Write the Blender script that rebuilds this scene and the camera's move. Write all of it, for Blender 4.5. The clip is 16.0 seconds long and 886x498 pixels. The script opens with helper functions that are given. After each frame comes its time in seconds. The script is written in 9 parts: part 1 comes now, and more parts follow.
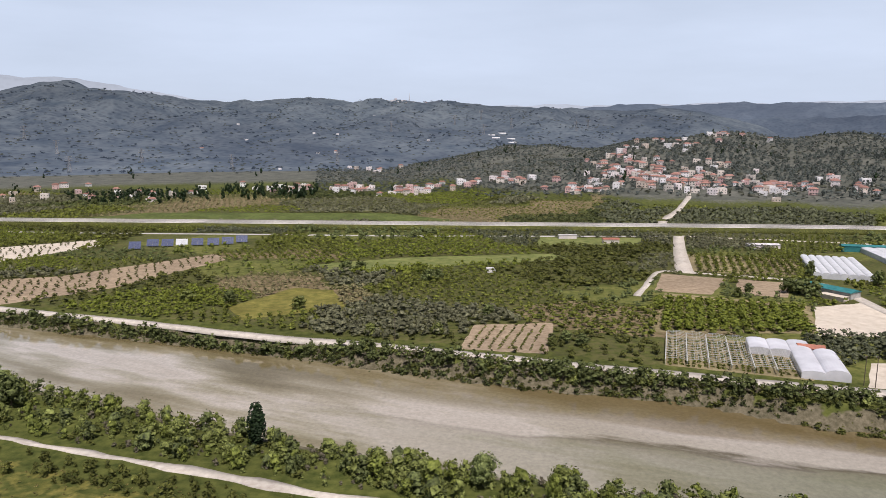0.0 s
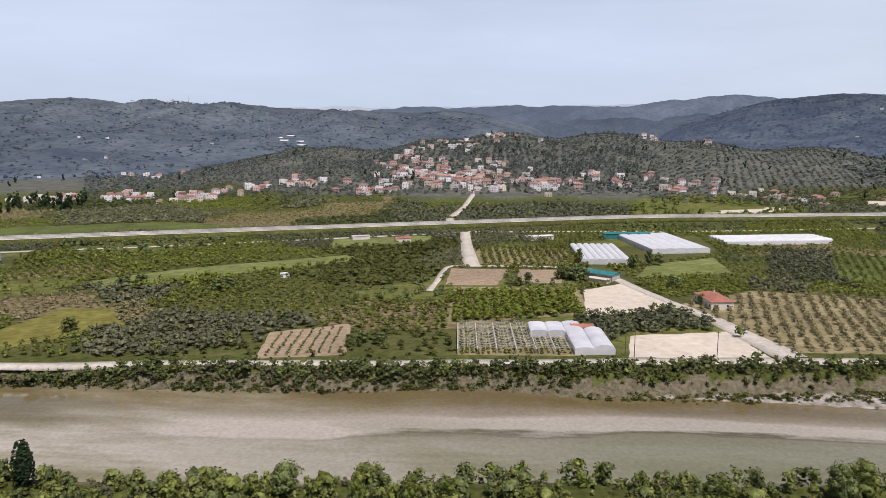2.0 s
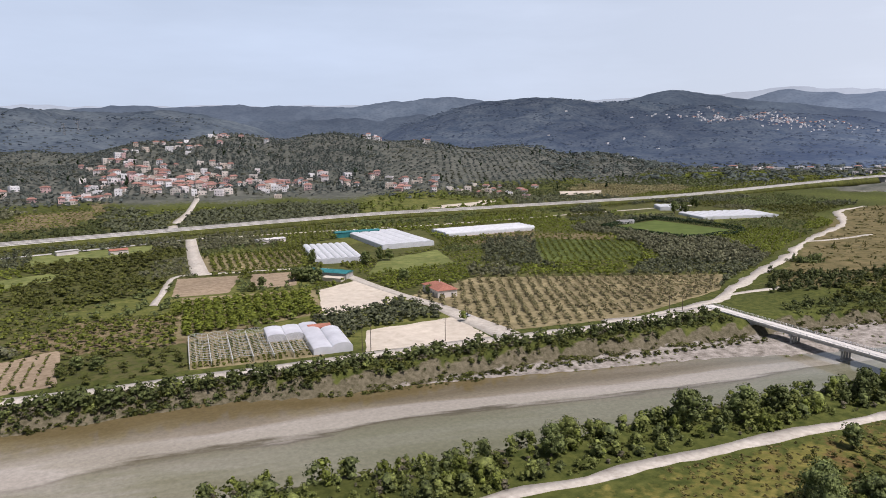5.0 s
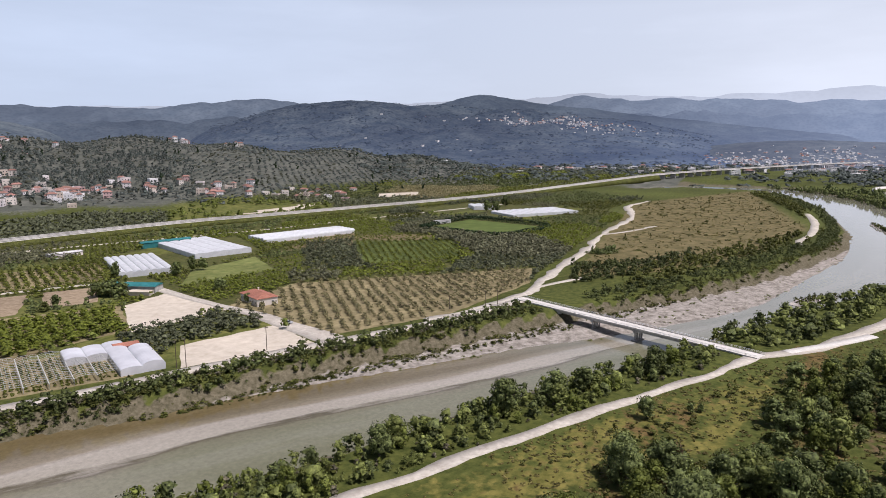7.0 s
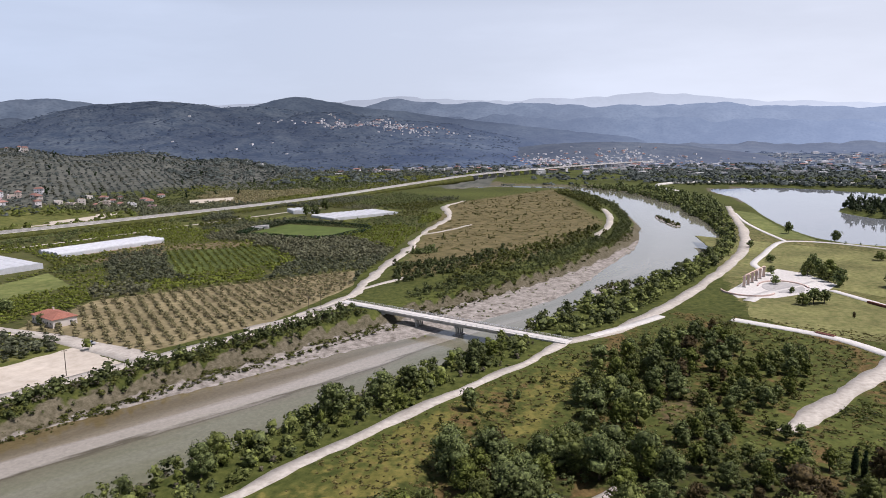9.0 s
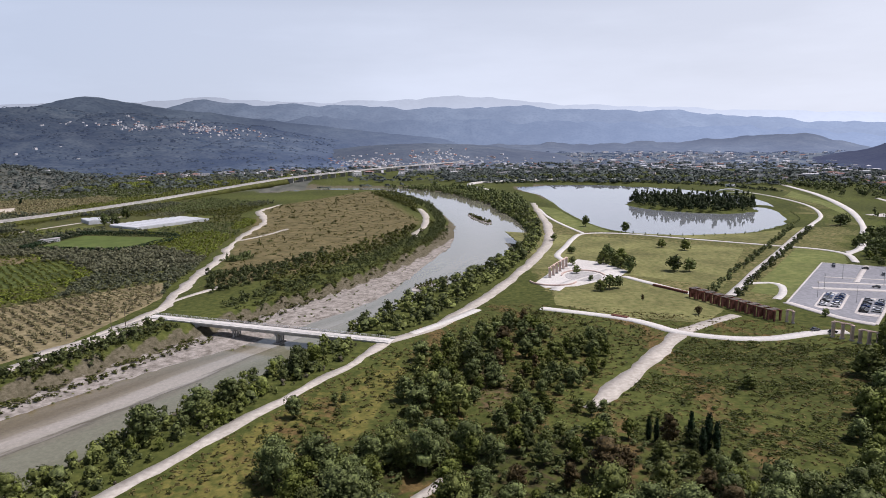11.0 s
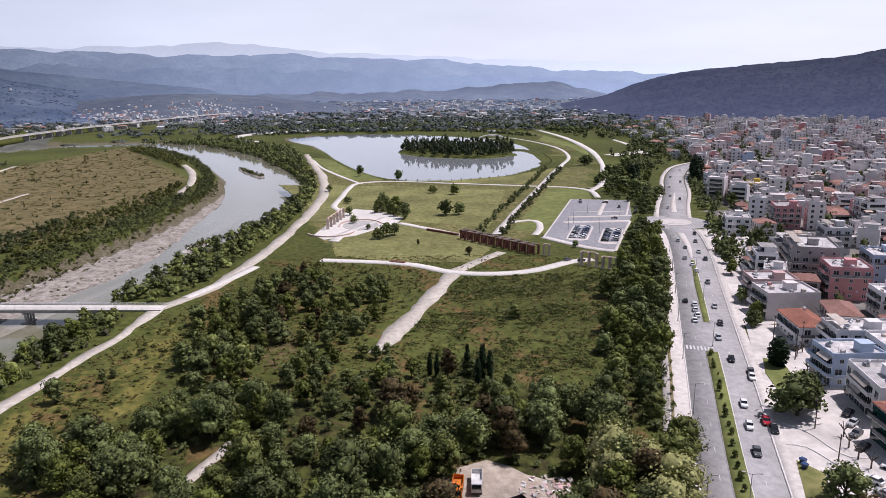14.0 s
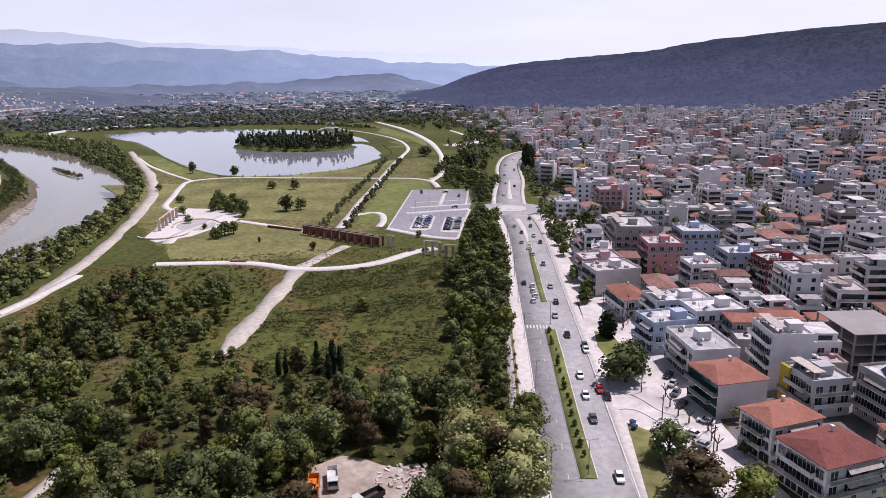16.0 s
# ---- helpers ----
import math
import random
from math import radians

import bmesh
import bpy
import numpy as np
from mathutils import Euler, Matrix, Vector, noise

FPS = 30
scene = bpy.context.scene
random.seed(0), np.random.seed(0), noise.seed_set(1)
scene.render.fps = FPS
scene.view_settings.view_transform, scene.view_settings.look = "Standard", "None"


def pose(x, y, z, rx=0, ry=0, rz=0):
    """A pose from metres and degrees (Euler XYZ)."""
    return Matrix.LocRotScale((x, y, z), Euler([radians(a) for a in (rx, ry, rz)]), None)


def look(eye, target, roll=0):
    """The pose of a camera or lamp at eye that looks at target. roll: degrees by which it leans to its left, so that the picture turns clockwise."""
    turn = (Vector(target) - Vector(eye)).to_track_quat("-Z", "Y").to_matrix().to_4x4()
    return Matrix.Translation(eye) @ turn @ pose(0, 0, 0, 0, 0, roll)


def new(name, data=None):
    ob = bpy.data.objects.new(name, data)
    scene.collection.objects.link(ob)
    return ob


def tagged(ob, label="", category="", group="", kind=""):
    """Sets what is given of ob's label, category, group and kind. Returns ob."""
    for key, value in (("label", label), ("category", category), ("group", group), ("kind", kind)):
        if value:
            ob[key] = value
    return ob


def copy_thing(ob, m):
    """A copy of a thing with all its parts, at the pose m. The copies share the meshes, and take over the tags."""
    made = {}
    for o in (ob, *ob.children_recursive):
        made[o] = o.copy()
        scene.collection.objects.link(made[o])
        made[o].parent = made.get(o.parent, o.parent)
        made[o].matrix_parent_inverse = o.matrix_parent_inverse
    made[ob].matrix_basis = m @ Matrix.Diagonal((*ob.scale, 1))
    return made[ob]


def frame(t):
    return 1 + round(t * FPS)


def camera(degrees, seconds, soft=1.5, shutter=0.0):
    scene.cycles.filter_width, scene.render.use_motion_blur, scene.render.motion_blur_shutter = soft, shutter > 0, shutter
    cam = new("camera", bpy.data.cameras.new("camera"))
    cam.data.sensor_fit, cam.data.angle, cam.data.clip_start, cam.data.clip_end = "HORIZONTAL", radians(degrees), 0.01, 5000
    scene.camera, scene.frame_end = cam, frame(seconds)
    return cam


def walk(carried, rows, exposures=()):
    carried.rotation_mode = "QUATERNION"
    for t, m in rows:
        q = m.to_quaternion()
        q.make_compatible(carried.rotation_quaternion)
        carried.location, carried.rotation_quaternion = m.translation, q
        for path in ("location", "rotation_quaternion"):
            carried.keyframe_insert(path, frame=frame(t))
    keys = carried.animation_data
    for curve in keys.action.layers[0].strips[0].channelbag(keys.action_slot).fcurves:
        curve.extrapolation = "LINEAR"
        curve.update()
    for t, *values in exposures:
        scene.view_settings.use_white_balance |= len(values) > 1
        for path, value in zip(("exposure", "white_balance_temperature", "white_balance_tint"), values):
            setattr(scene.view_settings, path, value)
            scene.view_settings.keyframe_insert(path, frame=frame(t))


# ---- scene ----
cam = camera(64.3, 16.0, soft=0.6)
PATH = [
    (0, (18.974, -13.57, 85.09), (18.913, -11.6, 84.754), 0.2),
    (0.5, (19.274, -13.89, 85.088), (19.365, -11.92, 84.754), 0.1),
    (1, (19.56, -14.194, 85.096), (19.8, -12.236, 84.763), -0.0),
    (1.5, (19.805, -14.477, 85.116), (20.188, -12.542, 84.785), -0.1),
    (2, (19.97, -14.782, 85.136), (20.479, -12.876, 84.806), -0.1),
    (2.5, (20.077, -15.017, 85.156), (20.705, -13.147, 84.825), -0.1),
    (3, (20.17, -15.202, 85.176), (20.918, -13.376, 84.847), -0.1),
    (3.2, (20.216, -15.267, 85.187), (21.003, -13.459, 84.856), -0.3),
    (5.3, (20.689, -16.017, 85.584), (21.93, -14.483, 85.254), -0.3),
    (5.5, (20.714, -16.086, 85.595), (21.997, -14.587, 85.266), -0.3),
    (6, (20.736, -16.261, 85.615), (22.111, -14.847, 85.286), -0.3),
    (6.5, (20.764, -16.415, 85.651), (22.227, -15.091, 85.323), -0.3),
    (7, (20.778, -16.552, 85.691), (22.315, -15.316, 85.364), -0.3),
    (7.5, (20.776, -16.741, 85.731), (22.39, -15.605, 85.404), -0.3),
    (8, (20.762, -16.925, 85.764), (22.445, -15.895, 85.439), -0.4),
    (8.5, (20.744, -17.025, 85.757), (22.489, -16.103, 85.433), -0.4),
    (9, (20.747, -17.06, 85.738), (22.547, -16.249, 85.415), -0.4),
    (9.2, (20.761, -17.079, 85.733), (22.581, -16.316, 85.411), -0.4),
    (11.3, (21.081, -17.518, 85.597), (23.038, -17.254, 85.275), -0.6),
    (11.5, (21.093, -17.572, 85.593), (23.054, -17.347, 85.271), -0.6),
    (12, (21.081, -17.705, 85.592), (23.052, -17.587, 85.27), -0.7),
    (12.5, (21.011, -17.826, 85.632), (22.983, -17.808, 85.303), -0.7),
    (13, (20.889, -17.893, 85.693), (22.851, -17.978, 85.315), -0.8),
    (13.5, (20.667, -17.928, 85.746), (22.61, -18.117, 85.312), -0.8),
    (14, (20.438, -17.962, 85.798), (22.361, -18.254, 85.333), -0.8),
    (14.5, (20.289, -17.955, 85.899), (22.191, -18.351, 85.423), -0.8),
    (15, (20.181, -17.961, 86.011), (22.055, -18.465, 85.527), -0.7),
    (15.5, (20.123, -18.051, 86.092), (21.965, -18.659, 85.605), -0.8),
    (16, (20.081, -18.123, 86.116), (21.884, -18.834, 85.624), -0.7),
]
walk(cam, [(t, look(e, g, r)) for t, e, g, r in PATH], [(0, -0.06, 6400, 19), (3, -0.13, 6310, 19), (6, -0.11, 6250, 20), (9, -0.16, 6140, 21), (12, -0.24, 6100, 21), (14.5, -0.15, 6080, 26), (16, -0.16, 6080, 30)])

# ---- sky, sun ----
SUN_DIR = Vector((0.2, -1.0, 0.0)).normalized() * 0.454 + Vector((0, 0, 0.891))
world = bpy.data.worlds.new("world")
scene.world = world
world.use_nodes = True
wn, wl = world.node_tree.nodes, world.node_tree.links
wn.clear()
sky = wn.new("ShaderNodeTexSky")
sky.sky_type, sky.sun_disc = "NISHITA", False
sky.sun_elevation = math.asin(SUN_DIR.normalized().z)
sky.sun_rotation = math.atan2(SUN_DIR.x, SUN_DIR.y)
sky.altitude, sky.air_density, sky.dust_density, sky.ozone_density = 50, 1.0, 1.6, 1.0
# thin high cloud drifting over a hazy sky
wco = wn.new("ShaderNodeTexCoord")
wmap = wn.new("ShaderNodeMapping")
wmap.inputs["Scale"].default_value = (1.0, 1.0, 5.0)
wno = wn.new("ShaderNodeTexNoise")
wno.inputs["Scale"].default_value, wno.inputs["Detail"].default_value, wno.inputs["Roughness"].default_value = 1.7, 6, 0.55
wrm = wn.new("ShaderNodeMapRange")
wrm.inputs["From Min"].default_value, wrm.inputs["From Max"].default_value = 0.42, 0.72
wrm.inputs["To Min"].default_value, wrm.inputs["To Max"].default_value = 0.8, 0.97
wmix = wn.new("ShaderNodeMix")
wmix.data_type = "RGBA"
# the haze is whiter towards the sun
wdot = wn.new("ShaderNodeVectorMath")
wdot.operation = "DOT_PRODUCT"
wdot.inputs[1].default_value = (0.435, -0.9, 0)
wl.new(wco.outputs["Generated"], wdot.inputs[0])
wsd = wn.new("ShaderNodeMapRange")
wsd.inputs["From Min"].default_value, wsd.inputs["From Max"].default_value = -0.6, 0.9
wl.new(wdot.outputs["Value"], wsd.inputs["Value"])
whc = wn.new("ShaderNodeMix")
whc.data_type = "RGBA"
whc.inputs["A"].default_value, whc.inputs["B"].default_value = (13.7, 16.3, 19.0, 1), (20.2, 21.4, 21.8, 1)
wl.new(wsd.outputs[0], whc.inputs["Factor"])
wl.new(whc.outputs["Result"], wmix.inputs["B"])
wbg = wn.new("ShaderNodeBackground")
wbg.inputs["Strength"].default_value = 0.05
wout = wn.new("ShaderNodeOutputWorld")
wl.new(wco.outputs["Generated"], wmap.inputs["Vector"])
wl.new(wmap.outputs[0], wno.inputs["Vector"])
wl.new(wno.outputs[0], wrm.inputs["Value"])
wsep = wn.new("ShaderNodeSeparateXYZ")
wl.new(wco.outputs["Generated"], wsep.inputs[0])
whz = wn.new("ShaderNodeMapRange")
whz.inputs["From Min"].default_value, whz.inputs["From Max"].default_value = 0.16, 0.36
whz.inputs["To Min"].default_value, whz.inputs["To Max"].default_value = 1.0, 0.12
wl.new(wsep.outputs[2], whz.inputs["Value"])
wmul = wn.new("ShaderNodeMath")
wmul.operation = "MULTIPLY"
wl.new(wrm.outputs[0], wmul.inputs[0])
wl.new(whz.outputs[0], wmul.inputs[1])
wl.new(wmul.outputs[0], wmix.inputs["Factor"])
wl.new(sky.outputs[0], wmix.inputs["A"])
wl.new(wmix.outputs["Result"], wbg.inputs["Color"])
wl.new(wbg.outputs[0], wout.inputs[0])
sun_data = bpy.data.lights.new("sun", "SUN")
sun_data.energy, sun_data.angle, sun_data.color = 5.0, radians(0.6), (1.0, 0.96, 0.9)
sun = new("sun", sun_data)
sun.matrix_world = look(SUN_DIR * 100, (0, 0, 0))

# ---- materials ----


def mat(name, dark, light, scale=1.0, rough=0.85, bump=0.3, big=0.0, big_scale=0.03, island=0.0, each=0.0,
        metal=0.0, spec=0.14, stretch=None, detail=5, bump_dist=0.1):
    """A procedural surface: two tones by a noise of that scale (per metre), a slow drift, and a difference from piece to piece."""
    m = bpy.data.materials.new(name)
    m.use_nodes = True
    n, l = m.node_tree.nodes, m.node_tree.links
    b = n["Principled BSDF"]
    b.inputs["Roughness"].default_value, b.inputs["Metallic"].default_value = rough, metal
    b.inputs["Specular IOR Level"].default_value = spec
    geo = n.new("ShaderNodeNewGeometry")
    vec = geo.outputs["Position"]
    if stretch:
        mp = n.new("ShaderNodeMapping")
        mp.inputs["Rotation"].default_value = (0, 0, radians(stretch[0]))
        mp.inputs["Scale"].default_value = (stretch[1], stretch[2], 1)
        l.new(vec, mp.inputs["Vector"])
        vec = mp.outputs[0]
    no = n.new("ShaderNodeTexNoise")
    no.inputs["Scale"].default_value, no.inputs["Detail"].default_value, no.inputs["Roughness"].default_value = scale, detail, 0.62
    l.new(vec, no.inputs["Vector"])
    rm = n.new("ShaderNodeMapRange")
    rm.inputs["From Min"].default_value, rm.inputs["From Max"].default_value = 0.3, 0.7
    l.new(no.outputs[0], rm.inputs["Value"])
    mx = n.new("ShaderNodeMix")
    mx.data_type = "RGBA"
    mx.inputs["A"].default_value, mx.inputs["B"].default_value = (*dark, 1), (*light, 1)
    l.new(rm.outputs[0], mx.inputs["Factor"])
    col = mx.outputs["Result"]

    def vary(value, low, high, col):
        r = n.new("ShaderNodeMapRange")
        r.inputs["To Min"].default_value, r.inputs["To Max"].default_value = low, high
        l.new(value, r.inputs["Value"])
        h = n.new("ShaderNodeHueSaturation")
        l.new(r.outputs[0], h.inputs["Value"])
        l.new(col, h.inputs["Color"])
        return h.outputs[0], r
    if big:
        nb = n.new("ShaderNodeTexNoise")
        nb.inputs["Scale"].default_value, nb.inputs["Detail"].default_value = big_scale, 3
        l.new(geo.outputs["Position"], nb.inputs["Vector"])
        col, r = vary(nb.outputs[0], 1 - big, 1 + big, col)
        r.inputs["From Min"].default_value, r.inputs["From Max"].default_value = 0.3, 0.7
    if island:
        col, r = vary(geo.outputs["Random Per Island"], 1 - island, 1 + island, col)
    if each:
        oi = n.new("ShaderNodeObjectInfo")
        col, r = vary(oi.outputs["Random"], 1 - each, 1 + each, col)
    l.new(col, b.inputs["Base Color"])
    if bump:
        bp = n.new("ShaderNodeBump")
        bp.inputs["Strength"].default_value, bp.inputs["Distance"].default_value = bump, bump_dist
        l.new(no.outputs[0], bp.inputs["Height"])
        l.new(bp.outputs[0], b.inputs["Normal"])
    return m


def leaves(name, dark, light, big=0.25, each=0.0):
    dark, light = tuple(c * 0.5 for c in dark), tuple(c * 1.04 for c in light)
    m = mat(name, dark, light, scale=0.9, rough=0.6, bump=0, big=big, big_scale=0.13, island=0.22, each=each, spec=0.08)
    return m


M_BROAD = leaves("leaves_broad", (0.026, 0.037, 0.016), (0.132, 0.154, 0.052), each=0.36)
M_WOODLEAF = leaves("leaves_wood", (0.03, 0.044, 0.017), (0.18, 0.212, 0.072), each=0.42)
M_BRIGHT = leaves("leaves_bright", (0.055, 0.076, 0.012), (0.175, 0.2, 0.045), each=0.2)
M_WILLOW = leaves("leaves_willow", (0.066, 0.08, 0.02), (0.195, 0.22, 0.064), each=0.2)
M_PALECROWN = leaves("leaves_pale_crown", (0.2, 0.21, 0.07), (0.36, 0.355, 0.14), each=0.12)
M_CITRUS = leaves("leaves_citrus", (0.044, 0.058, 0.01), (0.16, 0.175, 0.034), big=0.45)
M_OLIVE_PALE = leaves("leaves_olive_pale", (0.06, 0.064, 0.034), (0.165, 0.165, 0.095), big=0.35)
M_OLIVE = leaves("leaves_olive", (0.042, 0.05, 0.028), (0.132, 0.142, 0.08), big=0.35)
M_CYPRESS = leaves("leaves_cypress", (0.01, 0.022, 0.01), (0.03, 0.05, 0.02), each=0.2)
M_RUSSET = leaves("leaves_russet", (0.045, 0.036, 0.016), (0.115, 0.084, 0.036))
M_DRY = leaves("leaves_dry", (0.07, 0.065, 0.04), (0.17, 0.15, 0.1))
M_SCRUB = leaves("leaves_scrub", (0.028, 0.037, 0.007), (0.115, 0.12, 0.03), big=0.35)
M_BARK = mat("bark", (0.05, 0.04, 0.03), (0.14, 0.11, 0.085), scale=3, bump=0.6)
M_DIRT = mat("pale_dirt_road", (0.36, 0.32, 0.27), (0.54, 0.5, 0.43), scale=0.5, rough=0.95, bump=0.3, big=0.14, big_scale=0.05)
M_PATH = mat("park_path_concrete", (0.5, 0.475, 0.43), (0.66, 0.63, 0.58), scale=0.7, rough=0.9, bump=0.15, big=0.08)
M_ASPHALT = mat("asphalt", (0.27, 0.262, 0.256), (0.39, 0.38, 0.372), scale=0.5, rough=0.9, bump=0.2, big=0.12, big_scale=0.06)
M_LOT_ASPHALT = mat("lot_asphalt", (0.2, 0.2, 0.21), (0.31, 0.31, 0.32), scale=0.4, rough=0.9, bump=0.2, big=0.1)
M_HIGHWAY = mat("highway_concrete", (0.5, 0.48, 0.44), (0.66, 0.64, 0.6), scale=0.2, rough=0.9, bump=0.1, big=0.1)
M_PAVE = mat("pavement_slabs", (0.44, 0.41, 0.375), (0.62, 0.575, 0.53), scale=0.6, rough=0.9, bump=0.15, big=0.1)
M_CONC = mat("concrete", (0.3, 0.29, 0.27), (0.48, 0.46, 0.43), scale=0.5, rough=0.9, bump=0.2, big=0.12)
M_PAINT = mat("road_paint", (0.5, 0.5, 0.49), (0.66, 0.66, 0.64), scale=2, rough=0.8, bump=0.1)
M_LOT = mat("graded_earth_pale", (0.44, 0.38, 0.3), (0.58, 0.52, 0.43), scale=0.25, rough=0.95, bump=0.4, big=0.1)
M_BROWN = mat("ploughed_earth", (0.2, 0.15, 0.095), (0.35, 0.275, 0.19), scale=0.35, rough=0.95, bump=0.5, big=0.15)
M_ORCHARD_SOIL = mat("orchard_soil", (0.15, 0.125, 0.06), (0.29, 0.24, 0.135), scale=0.25, rough=0.95, bump=0.5, big=0.25, big_scale=0.04)
M_GRASS = mat("mown_grass", (0.088, 0.112, 0.03), (0.195, 0.205, 0.07), scale=0.18, rough=0.95, bump=0.4, big=0.2, big_scale=0.03)
M_LAWN = mat("park_lawn", (0.1, 0.112, 0.035), (0.24, 0.222, 0.09), scale=0.3, rough=0.95, bump=0.4, big=0.3, big_scale=0.035)
M_PITCH = mat("pitch_turf", (0.07, 0.098, 0.024), (0.11, 0.142, 0.038), scale=0.1, rough=0.95, bump=0.3, big=0.1)
M_YELLOW = mat("yellow_meadow", (0.09, 0.09, 0.018), (0.21, 0.185, 0.05), scale=0.25, rough=0.95, bump=0.5, big=0.25, big_scale=0.06)
M_GRAVEL = mat("river_gravel", (0.22, 0.2, 0.17), (0.46, 0.42, 0.38), scale=0.7, rough=0.95, bump=0.6, big=0.15, big_scale=0.05)
M_VEG = mat("field_green", (0.045, 0.065, 0.014), (0.12, 0.14, 0.04), scale=0.25, rough=0.95, bump=0.6, big=0.3, big_scale=0.04)

# ---- building blocks ----


class Build:
    """Collects vertices and faces of one mesh."""

    def __init__(self):
        self.v, self.f = [], []

    def add(self, verts, faces):
        k = len(self.v)
        self.v.extend(verts)
        self.f.extend([tuple(i + k for i in face) for face in faces])
        return self

    def box(self, x0, y0, z0, x1, y1, z1):
        vs = [(x0, y0, z0), (x1, y0, z0), (x1, y1, z0), (x0, y1, z0), (x0, y0, z1), (x1, y0, z1), (x1, y1, z1), (x0, y1, z1)]
        return self.add(vs, [(0, 3, 2, 1), (4, 5, 6, 7), (0, 1, 5, 4), (1, 2, 6, 5), (2, 3, 7, 6), (3, 0, 4, 7)])

    def prism(self, poly, z0, z1):
        n = len(poly)
        vs = [(x, y, z0) for x, y in poly] + [(x, y, z1) for x, y in poly]
        fs = [tuple(range(n, 2 * n)), tuple(reversed(range(n)))]
        return self.add(vs, fs + [(i, (i + 1) % n, n + (i + 1) % n, n + i) for i in range(n)])

    def tube(self, a, b, r0, r1, n=8):
        a, b = Vector(a), Vector(b)
        q = (b - a).to_track_quat("Z", "Y")
        ring = [Vector((math.cos(i * math.tau / n), math.sin(i * math.tau / n), 0)) for i in range(n)]
        vs = [tuple(a + q @ (p * r0)) for p in ring] + [tuple(b + q @ (p * r1)) for p in ring]
        fs = [(i, (i + 1) % n, n + (i + 1) % n, n + i) for i in range(n)] + [tuple(range(n, 2 * n)), tuple(reversed(range(n)))]
        return self.add(vs, fs)

    def turned(self, m):
        a = np.array(m)
        self.v = [tuple(p) for p in (np.array(self.v, float) @ a[:3, :3].T + a[:3, 3]).tolist()] if self.v else []
        return self

    def data(self, name, material):
        me = bpy.data.meshes.new(name)
        me.from_pydata(self.v, [], self.f)
        if isinstance(material, (list, tuple)):
            for x in material:
                me.materials.append(x)
        else:
            me.materials.append(material)
        me.update()
        return me


def part(name, build, material, parent=None, label=""):
    """One mesh object from a Build (or ready mesh data), under its thing."""
    me = build.data(name, material) if isinstance(build, Build) else build
    ob = new(name, me)
    if parent is not None:
        ob.parent = parent
    if label:
        tagged(ob, label)
    return ob


def thing(name, place, turn, label, category, group="", kind=""):
    ob = new(name)
    ob.matrix_basis = pose(place[0], place[1], place[2], 0, 0, turn)
    return tagged(ob, label, category, group, kind)


def tri_mesh(name, v, f, material, smooth=False):
    """Mesh data from arrays of vertices and triangles."""
    me = bpy.data.meshes.new(name)
    v, f = np.asarray(v, np.float32), np.asarray(f, np.int32)
    me.vertices.add(len(v))
    me.vertices.foreach_set("co", v.ravel())
    me.loops.add(f.size)
    me.loops.foreach_set("vertex_index", f.ravel())
    me.polygons.add(len(f))
    me.polygons.foreach_set("loop_start", np.arange(0, f.size, 3, dtype=np.int32))
    if smooth:
        me.polygons.foreach_set("use_smooth", np.ones(len(f), bool))
    me.materials.append(material)
    me.update(calc_edges=True)
    return me


def spline(points, step=6.0):
    """A smooth line through the points, sampled about every step metres."""
    p = np.array(points, float)
    p = np.vstack([2 * p[0] - p[1], p, 2 * p[-1] - p[-2]])
    out = []
    for i in range(1, len(p) - 2):
        n = max(2, int(np.linalg.norm(p[i + 1] - p[i]) / step))
        for t in np.arange(n) / n:
            a, b, c, d = p[i - 1], p[i], p[i + 1], p[i + 2]
            out.append(0.5 * (2 * b + (c - a) * t + (2 * a - 5 * b + 4 * c - d) * t * t + (3 * b - a - 3 * c + d) * t ** 3))
    return np.array(out + [p[-2]])


def inside(x, y, poly):
    """Which of the points lie in the polygon."""
    x, y = np.asarray(x, float), np.asarray(y, float)
    r = np.zeros(x.shape, bool)
    n = len(poly)
    for i in range(n):
        (x0, y0), (x1, y1) = poly[i], poly[(i + 1) % n]
        if y0 != y1:
            r ^= ((y0 > y) != (y1 > y)) & (x < (x1 - x0) * (y - y0) / (y1 - y0) + x0)
    return r


def distance(x, y, line, closed=False):
    """Distance of the points from a line."""
    x, y = np.asarray(x, float), np.asarray(y, float)
    best = np.full(x.shape, 1e9)
    for i in range(len(line) - (0 if closed else 1)):
        (x0, y0), (x1, y1) = line[i], line[(i + 1) % len(line)]
        dx, dy = x1 - x0, y1 - y0
        t = np.clip(((x - x0) * dx + (y - y0) * dy) / max(dx * dx + dy * dy, 1e-9), 0, 1)
        best = np.minimum(best, np.hypot(x - x0 - t * dx, y - y0 - t * dy))
    return best


def ease(a, b, x):
    t = np.clip((x - a) / (b - a), 0, 1)
    return t * t * (3 - 2 * t)


def waves(x, y, size, seed=0):
    """Smooth wandering value, about -1 to 1."""
    r = np.random.RandomState(seed)
    s = 0
    for k in range(7):
        a, p, f = r.rand() * 6.283, r.rand() * 6.283, (1 + 0.55 * k) / size
        s = s + np.sin((x * math.cos(a) + y * math.sin(a)) * f * 6.283 + p) / (1 + 0.5 * k)
    return s / 2.6


